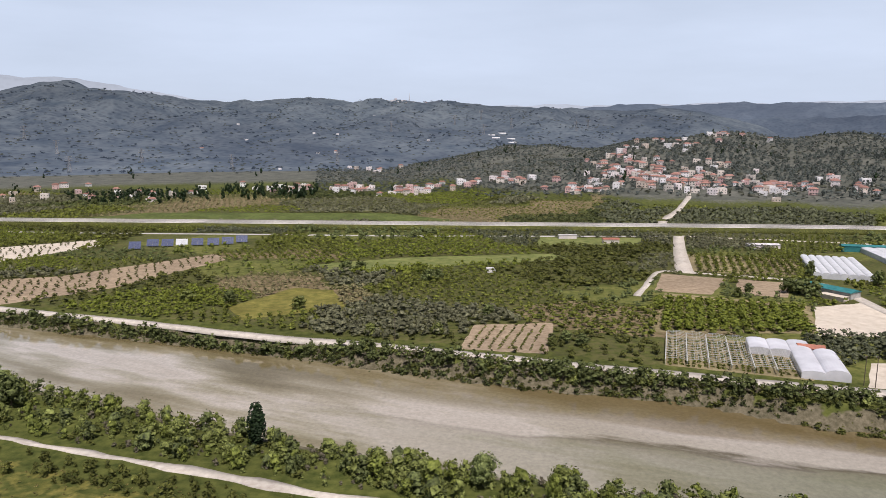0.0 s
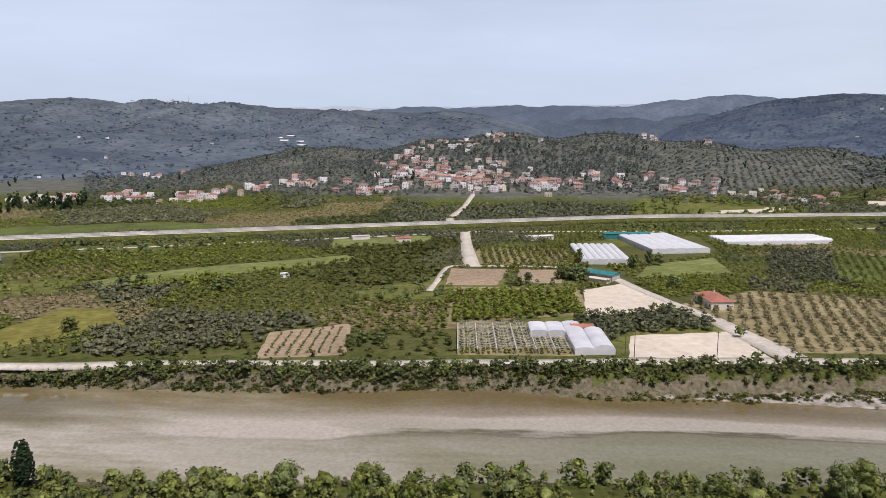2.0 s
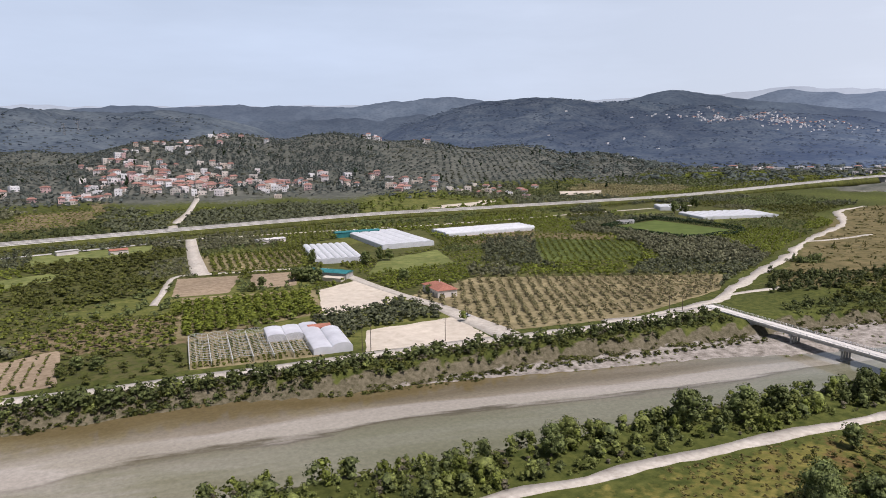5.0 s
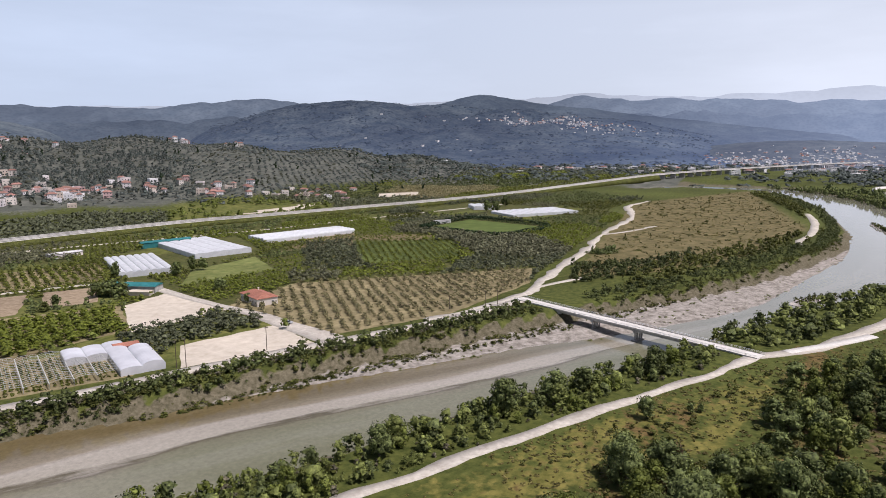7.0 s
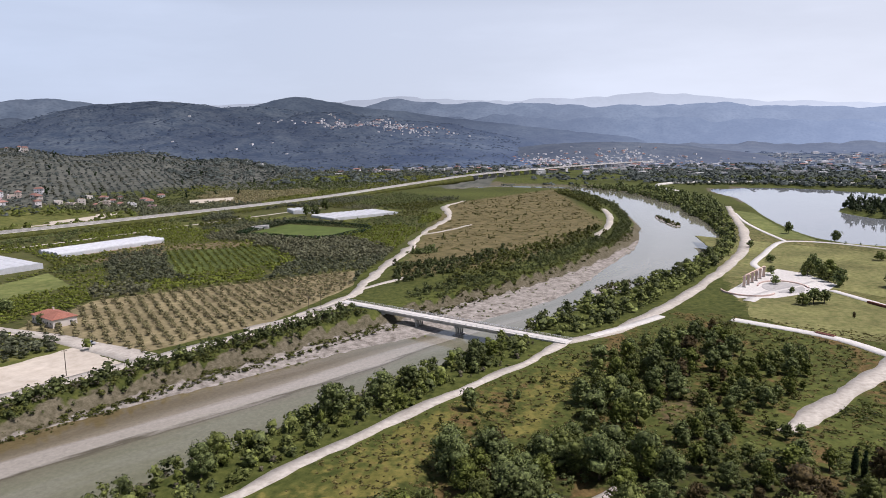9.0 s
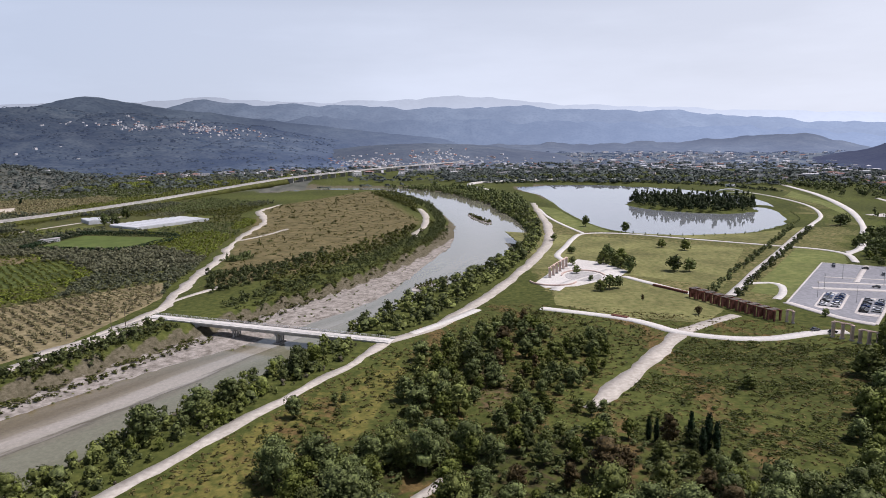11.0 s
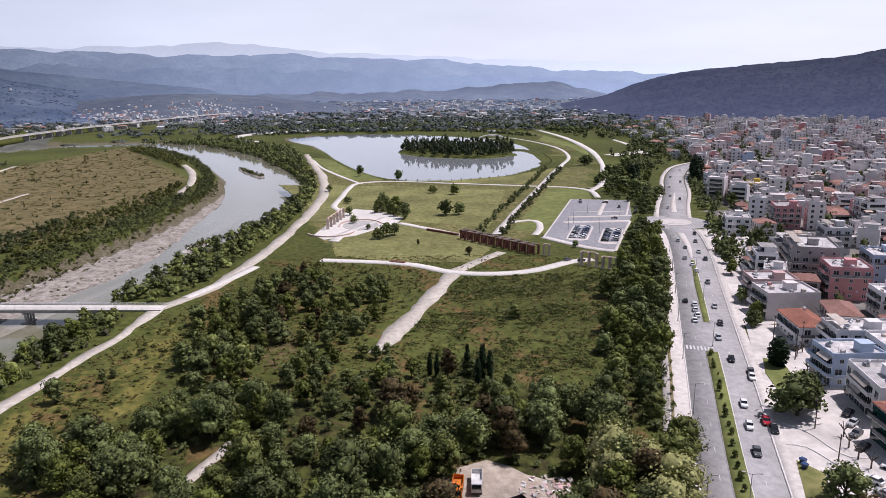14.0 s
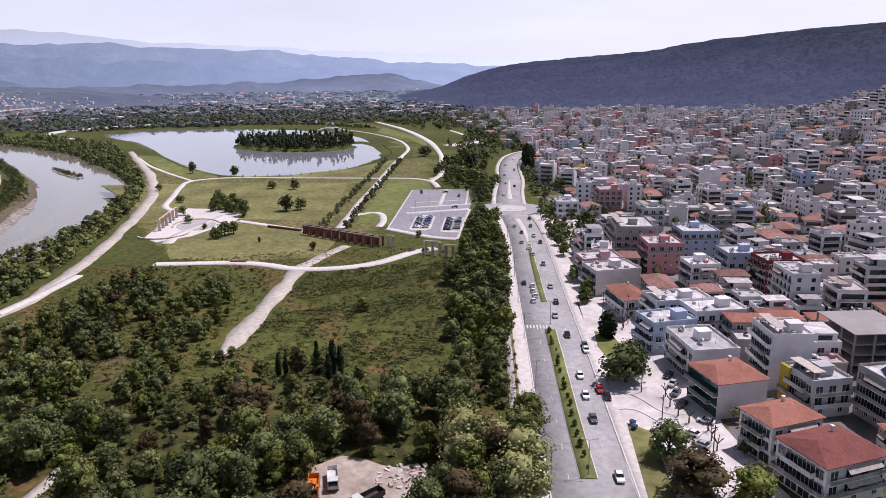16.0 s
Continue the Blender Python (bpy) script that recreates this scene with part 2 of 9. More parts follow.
# ---- the plan ----
EYE = (20.5, -16.5)
SHORE_S = [(-330, 300), (-200, 243), (-122, 206), (-41, 174), (23, 154), (86, 139), (130, 125), (166, 116), (203, 108), (241, 95),
           (275, 86), (357, 66), (427, 46), (488, 26), (584, 12), (688, 14), (811, 42), (990, 102), (1148, 194), (1215, 290), (1200, 380), (1120, 460)]
SHORE_N = [(-330, 338), (-189, 287), (-76, 256), (29, 221), (89, 207), (127, 188), (171, 171), (218, 150), (251, 137), (289, 116),
           (328, 98), (392, 77), (490, 70), (588, 67), (674, 79), (739, 95), (918, 151), (1060, 225), (1110, 300), (1085, 370), (1020, 430)]
BAR_N = [(120, 193), (171, 183), (220, 170), (282, 150), (340, 132), (394, 112), (453, 95), (540, 81), (640, 76), (690, 83)]


def low(points):
    """Points at the level of the river, seen from the height of the banks."""
    return [(EYE[0] + (x - EYE[0]) * 1.027, EYE[1] + (y - EYE[1]) * 1.027) for x, y in points]


SHORE_S, SHORE_N, BAR_N = low(SHORE_S), low(SHORE_N), [(x, y + 2) for x, y in BAR_N]
S_LINE, N_LINE = spline(SHORE_S, 9), spline(SHORE_N, 9)
RIVER = np.vstack([S_LINE, N_LINE[::-1]])
BAR = np.vstack([spline(BAR_N, 9), spline([p for p in SHORE_N if 125 < p[0] < 690], 9)[::-1]])
LAKE = spline([(1034, 10), (930, -8), (837, -21), (726, -44), (659, -72), (634, -120), (658, -175), (732, -230), (812, -247), (953, -268), (1080, -243), (1173, -171),
               (1224, -101), (1236, -24), (1185, 50), (1110, 40), (1034, 10)], 12)[:-1]
ISLAND = spline([(896, -96), (844, -127), (813, -181), (833, -222), (916, -240), (965, -174), (972, -121), (896, -96)], 8)[:-1]
WATER_Z = -5.4
# hills: bearing, distance, height, width in degrees, depth in metres
HILLS = [(6, 1520, 46, 8, 520), (14, 1400, 66, 5, 420), (20, 1500, 78, 6, 480), (28, 1500, 78, 6, 480), (35, 1500, 64, 5, 420),
         (42, 1550, 50, 5, 360), (49, 1600, 30, 4, 320), (152, 950, 82, 12, 420)]


def height(x, y):
    """Height of the ground."""
    x, y = np.asarray(x, float), np.asarray(y, float)
    dx, dy = x - EYE[0], y - EYE[1]
    far, az = np.hypot(dx, dy), np.degrees(np.arctan2(dx, dy))
    s = np.zeros(x.shape)
    for a, d, h, w, dep in HILLS:
        da = (az - a + 180) % 360 - 180
        s += (h * np.exp(-(da / w) ** 2 - ((far - d) / dep) ** 2)) ** 3
    s = np.cbrt(s)
    s = np.maximum(0, s - 6 * np.exp(-s / 12))
    s = s + ease(8, 40, s) * (waves(x, y, 420, 3) * 8 + waves(x, y, 190, 4) * 1.5) * np.where(az > 100, 0.25, 1.0)
    z = s
    near = (x > -420) & (x < 1500) & (y < 560) & ((y > -60) | ((x > 600) & (y > -300)))
    if near.any():
        xn, yn = x[near], y[near]
        zn = z[near].copy()
        d = np.where(inside(xn, yn, RIVER), -distance(xn, yn, RIVER, True), distance(xn, yn, RIVER, True))
        b = np.where(inside(xn, yn, BAR), -distance(xn, yn, BAR, True), distance(xn, yn, BAR, True))
        bank = WATER_Z - 0.4 + (0.4 - WATER_Z) * ease(0.3, 8, np.minimum(d, b))
        bar = WATER_Z - 0.05 + 1.0 * ease(0, 22, d) + waves(xn, yn, 18, 5) * 0.12
        river = np.where(d < 0, WATER_Z - 0.2 - 0.8 * ease(0, 10, -d), np.where(b < 0, np.maximum(bank, bar), bank))
        zn = np.where(np.minimum(d, b) < 11, np.minimum(zn, river), zn)
        k = np.where(inside(xn, yn, LAKE), -distance(xn, yn, LAKE, True), distance(xn, yn, LAKE, True))
        i = np.where(inside(xn, yn, ISLAND), -distance(xn, yn, ISLAND, True), distance(xn, yn, ISLAND, True))
        lake = np.minimum(0, -1.6 + 1.6 * ease(0, 8, k) - 1.2 * ease(0, 10, -k))
        zn = np.where(k < 8, np.where((k < 0) & (i < 6), -2.6 + 2.9 * ease(6, -4, i), np.minimum(zn, lake)), zn)
        z = z.copy()
        z[near] = zn
    return z


def ground_z(x, y):
    return float(height(np.array([float(x)]), np.array([float(y)]))[0])


def axis(lo, hi, step, low, high):
    core = list(np.arange(lo, hi + step / 2, step))
    s, v, up = step, core[-1], []
    while v < high:
        s *= 1.09
        s = min(s, 90)
        v += s
        up.append(min(v, high))
    s, v, dn = step, core[0], []
    while v > low:
        s *= 1.09
        s = min(s, 90)
        v -= s
        dn.append(max(v, low))
    return np.array(dn[::-1] + core + up)


gx, gy = axis(-230, 760, 4.5, -4900, 4900), axis(-60, 330, 4.5, -4900, 4900)
GX, GY = np.meshgrid(gx, gy)
GZ = height(GX.ravel(), GY.ravel())
nx, ny = len(gx), len(gy)
idx = np.arange(nx * ny).reshape(ny, nx)
quads = np.stack([idx[:-1, :-1], idx[:-1, 1:], idx[1:, 1:], idx[1:, :-1]], -1).reshape(-1, 4)
tris = np.vstack([quads[:, [0, 1, 2]], quads[:, [0, 2, 3]]])

M_GROUND = mat("ground", (0.03, 0.042, 0.008), (0.105, 0.113, 0.028), scale=0.3, rough=0.95, bump=0.5, big=0.25, big_scale=0.012, bump_dist=0.3)
gn, gl = M_GROUND.node_tree.nodes, M_GROUND.node_tree.links
g_bsdf = gn["Principled BSDF"]
g_col = g_bsdf.inputs["Base Color"].links[0].from_socket
g_pos = gn.new("ShaderNodeNewGeometry")
g_edge = gn.new("ShaderNodeTexNoise")
g_edge.inputs["Scale"].default_value, g_edge.inputs["Detail"].default_value = 0.35, 6
gl.new(g_pos.outputs["Position"], g_edge.inputs["Vector"])
for mask, dark, light, sc in (("park", (0.09, 0.094, 0.03), (0.235, 0.2, 0.088), 0.05), ("yellow", (0.085, 0.086, 0.018), (0.21, 0.18, 0.05), 0.2), ("bank", (0.062, 0.056, 0.03), (0.17, 0.146, 0.098), 0.5),
                              ("gravel", (0.14, 0.122, 0.098), (0.4, 0.362, 0.318), 0.3), ("dry", (0.085, 0.075, 0.03), (0.19, 0.152, 0.072), 0.09), ("earth", (0.08, 0.054, 0.028), (0.17, 0.12, 0.066), 0.3),
                              ("plain", (0.044, 0.05, 0.016), (0.125, 0.112, 0.044), 0.06), ("sward", (0.062, 0.078, 0.016), (0.165, 0.162, 0.048), 0.12), ("soil", (0.12, 0.09, 0.045), (0.24, 0.185, 0.11), 0.12),
                              # hill tones are greyed and lightened, which paints distance haze into the ground
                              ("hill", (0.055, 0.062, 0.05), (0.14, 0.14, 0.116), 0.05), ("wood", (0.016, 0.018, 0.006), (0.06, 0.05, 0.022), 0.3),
                              ("rough", (0.065, 0.042, 0.014), (0.185, 0.128, 0.05), 0.45), ("town", (0.1, 0.094, 0.084), (0.26, 0.24, 0.215), 0.06)):
    at = gn.new("ShaderNodeAttribute")
    at.attribute_name = mask
    ad = gn.new("ShaderNodeMath")
    ad.operation = "ADD"
    gl.new(at.outputs["Fac"], ad.inputs[0])
    gl.new(g_edge.outputs[0], ad.inputs[1])
    mr = gn.new("ShaderNodeMapRange")
    mr.inputs["From Min"].default_value, mr.inputs["From Max"].default_value = 0.92, 1.12
    gl.new(ad.outputs[0], mr.inputs["Value"])
    nn = gn.new("ShaderNodeTexNoise")
    nn.inputs["Scale"].default_value, nn.inputs["Detail"].default_value, nn.inputs["Roughness"].default_value = sc, 9, 0.7
    gl.new(g_pos.outputs["Position"], nn.inputs["Vector"])
    cr = gn.new("ShaderNodeMapRange")
    cr.inputs["From Min"].default_value, cr.inputs["From Max"].default_value = 0.35, 0.65
    gl.new(nn.outputs[0], cr.inputs["Value"])
    cm = gn.new("ShaderNodeMix")
    cm.data_type = "RGBA"
    cm.inputs["A"].default_value, cm.inputs["B"].default_value = (*dark, 1), (*light, 1)
    gl.new(cr.outputs[0], cm.inputs["Factor"])
    mx = gn.new("ShaderNodeMix")
    mx.data_type = "RGBA"
    gl.new(mr.outputs[0], mx.inputs["Factor"])
    gl.new(g_col, mx.inputs["A"])
    gl.new(cm.outputs["Result"], mx.inputs["B"])
    g_col = mx.outputs["Result"]
gl.new(g_col, g_bsdf.inputs["Base Color"])

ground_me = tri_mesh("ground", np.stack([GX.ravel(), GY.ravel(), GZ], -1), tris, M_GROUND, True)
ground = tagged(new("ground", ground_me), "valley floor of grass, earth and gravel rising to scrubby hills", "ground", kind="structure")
fx, fy = GX.ravel(), GY.ravel()
d_bar = np.where(inside(fx, fy, BAR), -distance(fx, fy, BAR, True), distance(fx, fy, BAR, True))
far_xy = np.hypot(fx - EYE[0], fy - EYE[1])
az_xy = np.degrees(np.arctan2(fx - EYE[0], fy - EYE[1]))
# patchwork of small holdings over the plain
PLAIN = [(-430, 352), (-300, 343), (-157, 301), (-8, 261), (121, 227), (215, 208), (300, 188), (345, 190), (433, 215), (547, 250), (690, 285), (740, 330), (880, 345), (940, 480), (746, 500), (490, 544), (201, 572), (-430, 578)]
BEYOND = [(-700, 615), (201, 608), (490, 580), (746, 535), (967, 522), (1261, 492), (1500, 450), (1700, 560), (1400, 900), (1000, 1050), (560, 960), (250, 885), (-300, 960), (-800, 900)]
PLAIN_SHARE, BEYOND_SHARE = (0.34, 0.22, 0.24, 0.12, 0.08), (0.3, 0.34, 0.2, 0.08, 0.08)


def holdings(region, count, seed, share):
    """Centres, row directions and crops of the holdings; crops: citrus, olive, overgrown, meadow, young trees."""
    r = np.random.RandomState(seed)
    p = np.array(region, float)
    lo, hi = p.min(0), p.max(0)
    cx, cy = lo[0] + r.rand(count) * (hi[0] - lo[0]), lo[1] + r.rand(count) * (hi[1] - lo[1])
    return cx, cy, r.choice([18, 73, 25, 65], count), r.choice(5, count, p=share)


def holding_of(x, y, cx, cy):
    """Which holding each place belongs to: nearest centre in a turned city-block measure, so that sides are straight."""
    ca, sa = math.cos(radians(20)), math.sin(radians(20))
    best, who = np.full(len(x), 1e9), np.zeros(len(x), int)
    for q in range(len(cx)):
        dx, dy = x - cx[q], y - cy[q]
        m = np.maximum(abs(dx * ca + dy * sa), abs(-dx * sa + dy * ca) * 1.25)
        w = m < best
        best[w], who[w] = m[w], q
    return who


crop = np.full(len(fx), -1)
for region, count, seed, share in ((PLAIN, 130, 71, PLAIN_SHARE), (BEYOND, 90, 72, BEYOND_SHARE)):
    on = inside(fx, fy, region)
    c = holdings(region, count, seed, share)
    crop[on] = c[3][holding_of(fx[on], fy[on], c[0], c[1])]
MEADOW = [(385, 178), (547, 240), (825, 333), (1085, 274), (700, 118), (560, 118), (470, 130)]
TOWN = [(120, -125), (260, -185), (420, -250), (640, -350), (760, -420), (1500, -700), (1500, -1500), (100, -1500), (60, -300)]
masks = {
    "gravel": ease(2, -3, d_bar),
    "yellow": (0.54 + 0.2 * waves(fx, fy, 30, 41)) * (inside(fx, fy, [(228, 66), (264, 53), (287, 43), (245, 35), (205, 38), (172, 50), (145, 70), (118, 90), (128, 94), (172, 83)]) | inside(fx, fy, [(-100, 154), (-50, 137), (60, 105), (120, 88), (60, 70), (-40, 90), (-160, 110), (-220, 165), (-180, 180)])),
    "park": 0.55 * inside(fx, fy, [(462, 0), (640, 30), (860, 12), (690, -22), (636, -76), (612, -130), (650, -200), (720, -262), (900, -330), (1250, -360), (1250, -345), (900, -290), (735, -245), (820, -262), (760, -300), (640, -262), (540, -212), (400, -138), (372, -97), (345, -82), (372, -16)]),
    "bank": np.where(GZ < -0.15, 0.9, 0) * (fx > -400) * (fx < 1300) * (fy > 0) * (fy < 500),
    "dry": 0.95 * ease(-26, 22, np.where(inside(fx, fy, MEADOW), 1, -1) * distance(fx, fy, MEADOW, True)),
    "earth": 0.5 * (distance(fx, fy, np.array([(276, 12), (258, 6), (240, 2), (228, -6)])) < 9) + 0.5 * (distance(fx, fy, np.array([(206, -26), (196, -20), (186, -14), (178, -8)])) < 4),
    "rough": np.clip(0.32 + 0.4 * waves(fx, fy, 46, 31) + 0.22 * waves(fx, fy, 17, 32), 0, 1) * inside(fx, fy, [(150, 90), (300, 54), (372, 24), (375, -25), (345, -150), (170, -95), (110, -40)]),
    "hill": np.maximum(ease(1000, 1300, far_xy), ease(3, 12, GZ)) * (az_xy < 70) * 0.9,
    "plain": 0.52 * inside(fx, fy, [(-700, 420), (-157, 301), (121, 227), (300, 188), (433, 215), (690, 285), (940, 480), (1500, 450), (1700, 560), (1000, 1050), (250, 885), (-800, 900)]) * (GZ < 3) * (GZ > -0.2),
    # wood floor: dark litter, darkened further to paint in shade below the crowns
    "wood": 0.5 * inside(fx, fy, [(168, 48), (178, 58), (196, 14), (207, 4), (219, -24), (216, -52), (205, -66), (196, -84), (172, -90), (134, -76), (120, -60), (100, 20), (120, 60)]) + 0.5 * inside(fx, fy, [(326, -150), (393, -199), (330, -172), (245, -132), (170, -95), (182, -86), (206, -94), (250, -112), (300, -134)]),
    "sward": 0.62 * (crop == 3),
    "soil": 0.6 * (crop == 4),
    "town": 0.75 * inside(fx, fy, TOWN) * (GZ < 110) * ease(1500, 1250, far_xy),
}
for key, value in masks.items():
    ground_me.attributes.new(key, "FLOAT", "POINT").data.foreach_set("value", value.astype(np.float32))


def sheet(name, poly, z, material, label, category, jag=0.6, seed=1, smooth=True):
    """A flat patch of ground cover with an uneven edge."""
    p = np.array(poly, float)
    if smooth:
        out = []
        for i in range(len(p)):
            a, b = p[i], p[(i + 1) % len(p)]
            n = max(1, int(np.linalg.norm(b - a) / 5))
            out += [a + (b - a) * t / n for t in range(n)]
        p = np.array(out)
        r = np.random.RandomState(seed)
        p = p + (r.rand(*p.shape) - 0.5) * 2 * jag
    b = Build()
    n = len(p)
    b.add([(x, y, z) for x, y in p] + [(x, y, z - 0.6) for x, y in p], [tuple(range(n))] + [(i, n + i, n + (i + 1) % n, (i + 1) % n) for i in range(n)])
    ob = part(name, b, material)
    if ob.data.polygons[0].normal.z < 0:
        ob.data.flip_normals()
    return tagged(ob, label, category, kind="structure")


def ribbon(name, line, width, z, material, label, category, jag=0.5, seed=1, step=5.0, depth=0.8, follow=False, crown=0.06):
    """A road or path along a line; width is one number or one at each end."""
    p = spline(line, step)
    n = len(p)
    t = np.gradient(p, axis=0)
    t /= np.linalg.norm(t, axis=1)[:, None]
    nrm = np.stack([-t[:, 1], t[:, 0]], -1)
    w = np.interp(np.linspace(0, 1, n), np.linspace(0, 1, len(width)), width) if isinstance(width, (list, tuple)) else np.full(n, width)
    r = np.random.RandomState(seed)
    jl, jr = (np.convolve(r.rand(n + 2) - 0.5, np.ones(3) / 2, "valid") * 2 * jag for _ in range(2))
    zz = np.array([ground_z(*q) for q in p]) + z if follow else np.full(n, z)
    zz = np.full(n, z) if not follow else zz
    rows = []
    for k, (off, dz) in enumerate(((-0.5, -depth), (-0.5, 0), (0, crown), (0.5, 0), (0.5, -depth))):
        e = off * w + (jl if off < 0 else jr if off > 0 else 0) * (0 if jag == 0 else 1)
        if off == 0:
            e = np.zeros(n)
        q = p + nrm * e[:, None]
        rows.append(np.column_stack([q, zz + dz]))
    v = np.vstack(rows)
    f = []
    for k in range(4):
        a = np.arange(n - 1) + k * n
        f.append(np.stack([a, a + n, a + n + 1], -1))
        f.append(np.stack([a, a + n + 1, a + 1], -1))
    me = tri_mesh(name, v, np.vstack(f)[:, ::-1], material)
    return tagged(new(name, me), label, category, kind="structure")


# ---- water ----


def water_mat(name, dark, light, angle, rough, bump, silt=True):
    m = mat(name, dark, light, scale=0.035, rough=rough, bump=0, stretch=(angle, 0.35, 2.2), detail=4, spec=0.5)
    n, l = m.node_tree.nodes, m.node_tree.links
    b = n["Principled BSDF"]
    g = n.new("ShaderNodeNewGeometry")
    no = n.new("ShaderNodeTexNoise")
    no.inputs["Scale"].default_value, no.inputs["Detail"].default_value = 0.9, 4
    l.new(g.outputs["Position"], no.inputs["Vector"])
    bp = n.new("ShaderNodeBump")
    bp.inputs["Strength"].default_value, bp.inputs["Distance"].default_value = bump, 0.05
    l.new(no.outputs[0], bp.inputs["Height"])
    l.new(bp.outputs[0], b.inputs["Normal"])
    return m


M_RIVER = water_mat("river_water", (0.1, 0.085, 0.045), (0.3, 0.27, 0.225), 20, 0.05, 0.06)
rn, rl = M_RIVER.node_tree.nodes, M_RIVER.node_tree.links


def river_bands():
    """Bed tones that follow the stream: deep olive channels, pale sand and grey gravel."""
    along, across = rn.new("ShaderNodeAttribute"), rn.new("ShaderNodeAttribute")
    along.attribute_name, across.attribute_name = "along", "across"
    cmb = rn.new("ShaderNodeCombineXYZ")
    rl.new(along.outputs["Fac"], cmb.inputs[0])
    rl.new(across.outputs["Fac"], cmb.inputs[1])
    mp = rn.new("ShaderNodeMapping")
    mp.inputs["Scale"].default_value = (0.009, 2.4, 1)
    rl.new(cmb.outputs[0], mp.inputs["Vector"])
    no = rn.new("ShaderNodeTexNoise")
    no.inputs["Scale"].default_value, no.inputs["Detail"].default_value, no.inputs["Roughness"].default_value = 1.0, 7, 0.55
    rl.new(mp.outputs[0], no.inputs["Vector"])
    ramp = rn.new("ShaderNodeValToRGB")
    e = ramp.color_ramp.elements
    e[0].position, e[0].color = 0.34, (0.13, 0.105, 0.05, 1)
    e[1].position, e[1].color = 0.7, (0.42, 0.375, 0.31, 1)
    for pos, c in ((0.42, (0.2, 0.17, 0.1)), (0.48, (0.28, 0.25, 0.175)), (0.54, (0.4, 0.36, 0.3)), (0.62, (0.36, 0.32, 0.26))):
        q = e.new(pos)
        q.color = (*c, 1)
    # the channel runs dark along the far bank and green below the bridge
    mr = rn.new("ShaderNodeMapRange")
    mr.inputs["From Min"].default_value, mr.inputs["From Max"].default_value = 0.55, 1.0
    mr.inputs["To Min"].default_value, mr.inputs["To Max"].default_value = 0.0, 0.13
    rl.new(across.outputs["Fac"], mr.inputs["Value"])
    sub = rn.new("ShaderNodeMath")
    sub.operation = "SUBTRACT"
    rl.new(no.outputs[0], sub.inputs[0])
    rl.new(mr.outputs[0], sub.inputs[1])
    rl.new(sub.outputs[0], ramp.inputs[0])
    # below the bridge a pale sand bar lies between a green channel and a brown shallow
    wob = rn.new("ShaderNodeMapRange")
    wob.inputs["From Min"].default_value, wob.inputs["From Max"].default_value = 0.3, 0.7
    wob.inputs["To Min"].default_value, wob.inputs["To Max"].default_value = -0.1, 0.1
    rl.new(no.outputs[0], wob.inputs["Value"])
    shift = rn.new("ShaderNodeMath")
    shift.operation = "ADD"
    rl.new(across.outputs["Fac"], shift.inputs[0])
    rl.new(wob.outputs[0], shift.inputs[1])
    bar = rn.new("ShaderNodeValToRGB")
    e = bar.color_ramp.elements
    e[0].position, e[0].color = 0.0, (0.14, 0.142, 0.085, 1)
    e[1].position, e[1].color = 1.0, (0.15, 0.115, 0.055, 1)
    for pos, c in ((0.38, (0.155, 0.155, 0.096)), (0.435, (0.15, 0.14, 0.088)), (0.455, (0.075, 0.062, 0.034)), (0.485, (0.36, 0.325, 0.27)), (0.64, (0.35, 0.315, 0.26)), (0.71, (0.2, 0.165, 0.105)), (0.8, (0.12, 0.09, 0.042))):
        q = e.new(pos)
        q.color = (*c, 1)
    rl.new(shift.outputs[0], bar.inputs[0])
    here = rn.new("ShaderNodeMapRange")
    here.inputs["From Min"].default_value, here.inputs["From Max"].default_value = 300, 470
    here.inputs["To Max"].default_value = 0.85
    rl.new(along.outputs["Fac"], here.inputs["Value"])
    gone = rn.new("ShaderNodeMapRange")
    gone.inputs["From Min"].default_value, gone.inputs["From Max"].default_value = 640, 740
    rl.new(along.outputs["Fac"], gone.inputs["Value"])
    up = rn.new("ShaderNodeMix")
    up.data_type = "RGBA"
    up.inputs["B"].default_value = (0.2, 0.195, 0.15, 1)
    rl.new(gone.outputs[0], up.inputs["Factor"])
    rl.new(bar.outputs[0], up.inputs["A"])
    mx = rn.new("ShaderNodeMix")
    mx.data_type = "RGBA"
    rl.new(here.outputs[0], mx.inputs["Factor"])
    rl.new(ramp.outputs[0], mx.inputs["A"])
    rl.new(up.outputs["Result"], mx.inputs["B"])
    # pebbles and ripples
    peb = rn.new("ShaderNodeTexNoise")
    peb.inputs["Scale"].default_value, peb.inputs["Detail"].default_value, peb.inputs["Roughness"].default_value = 0.7, 8, 0.75
    gp = rn.new("ShaderNodeNewGeometry")
    rl.new(gp.outputs["Position"], peb.inputs["Vector"])
    pr = rn.new("ShaderNodeMapRange")
    pr.inputs["From Min"].default_value, pr.inputs["From Max"].default_value = 0.3, 0.7
    pr.inputs["To Min"].default_value, pr.inputs["To Max"].default_value = 0.82, 1.22
    rl.new(peb.outputs[0], pr.inputs["Value"])
    hs = rn.new("ShaderNodeHueSaturation")
    rl.new(pr.outputs[0], hs.inputs["Value"])
    rl.new(mx.outputs["Result"], hs.inputs["Color"])
    rl.new(hs.outputs[0], rn["Principled BSDF"].inputs["Base Color"])


river_bands()
M_LAKE = water_mat("lake_water", (0.2, 0.215, 0.22), (0.25, 0.265, 0.27), 0, 0.04, 0.03)


def water(name, outline, z, material, label):
    b = Build()
    b.add([(x, y, z) for x, y in outline], [tuple(range(len(outline)))])
    ob = part(name, b, material)
    if ob.data.polygons[0].normal.z < 0:
        ob.data.flip_normals()
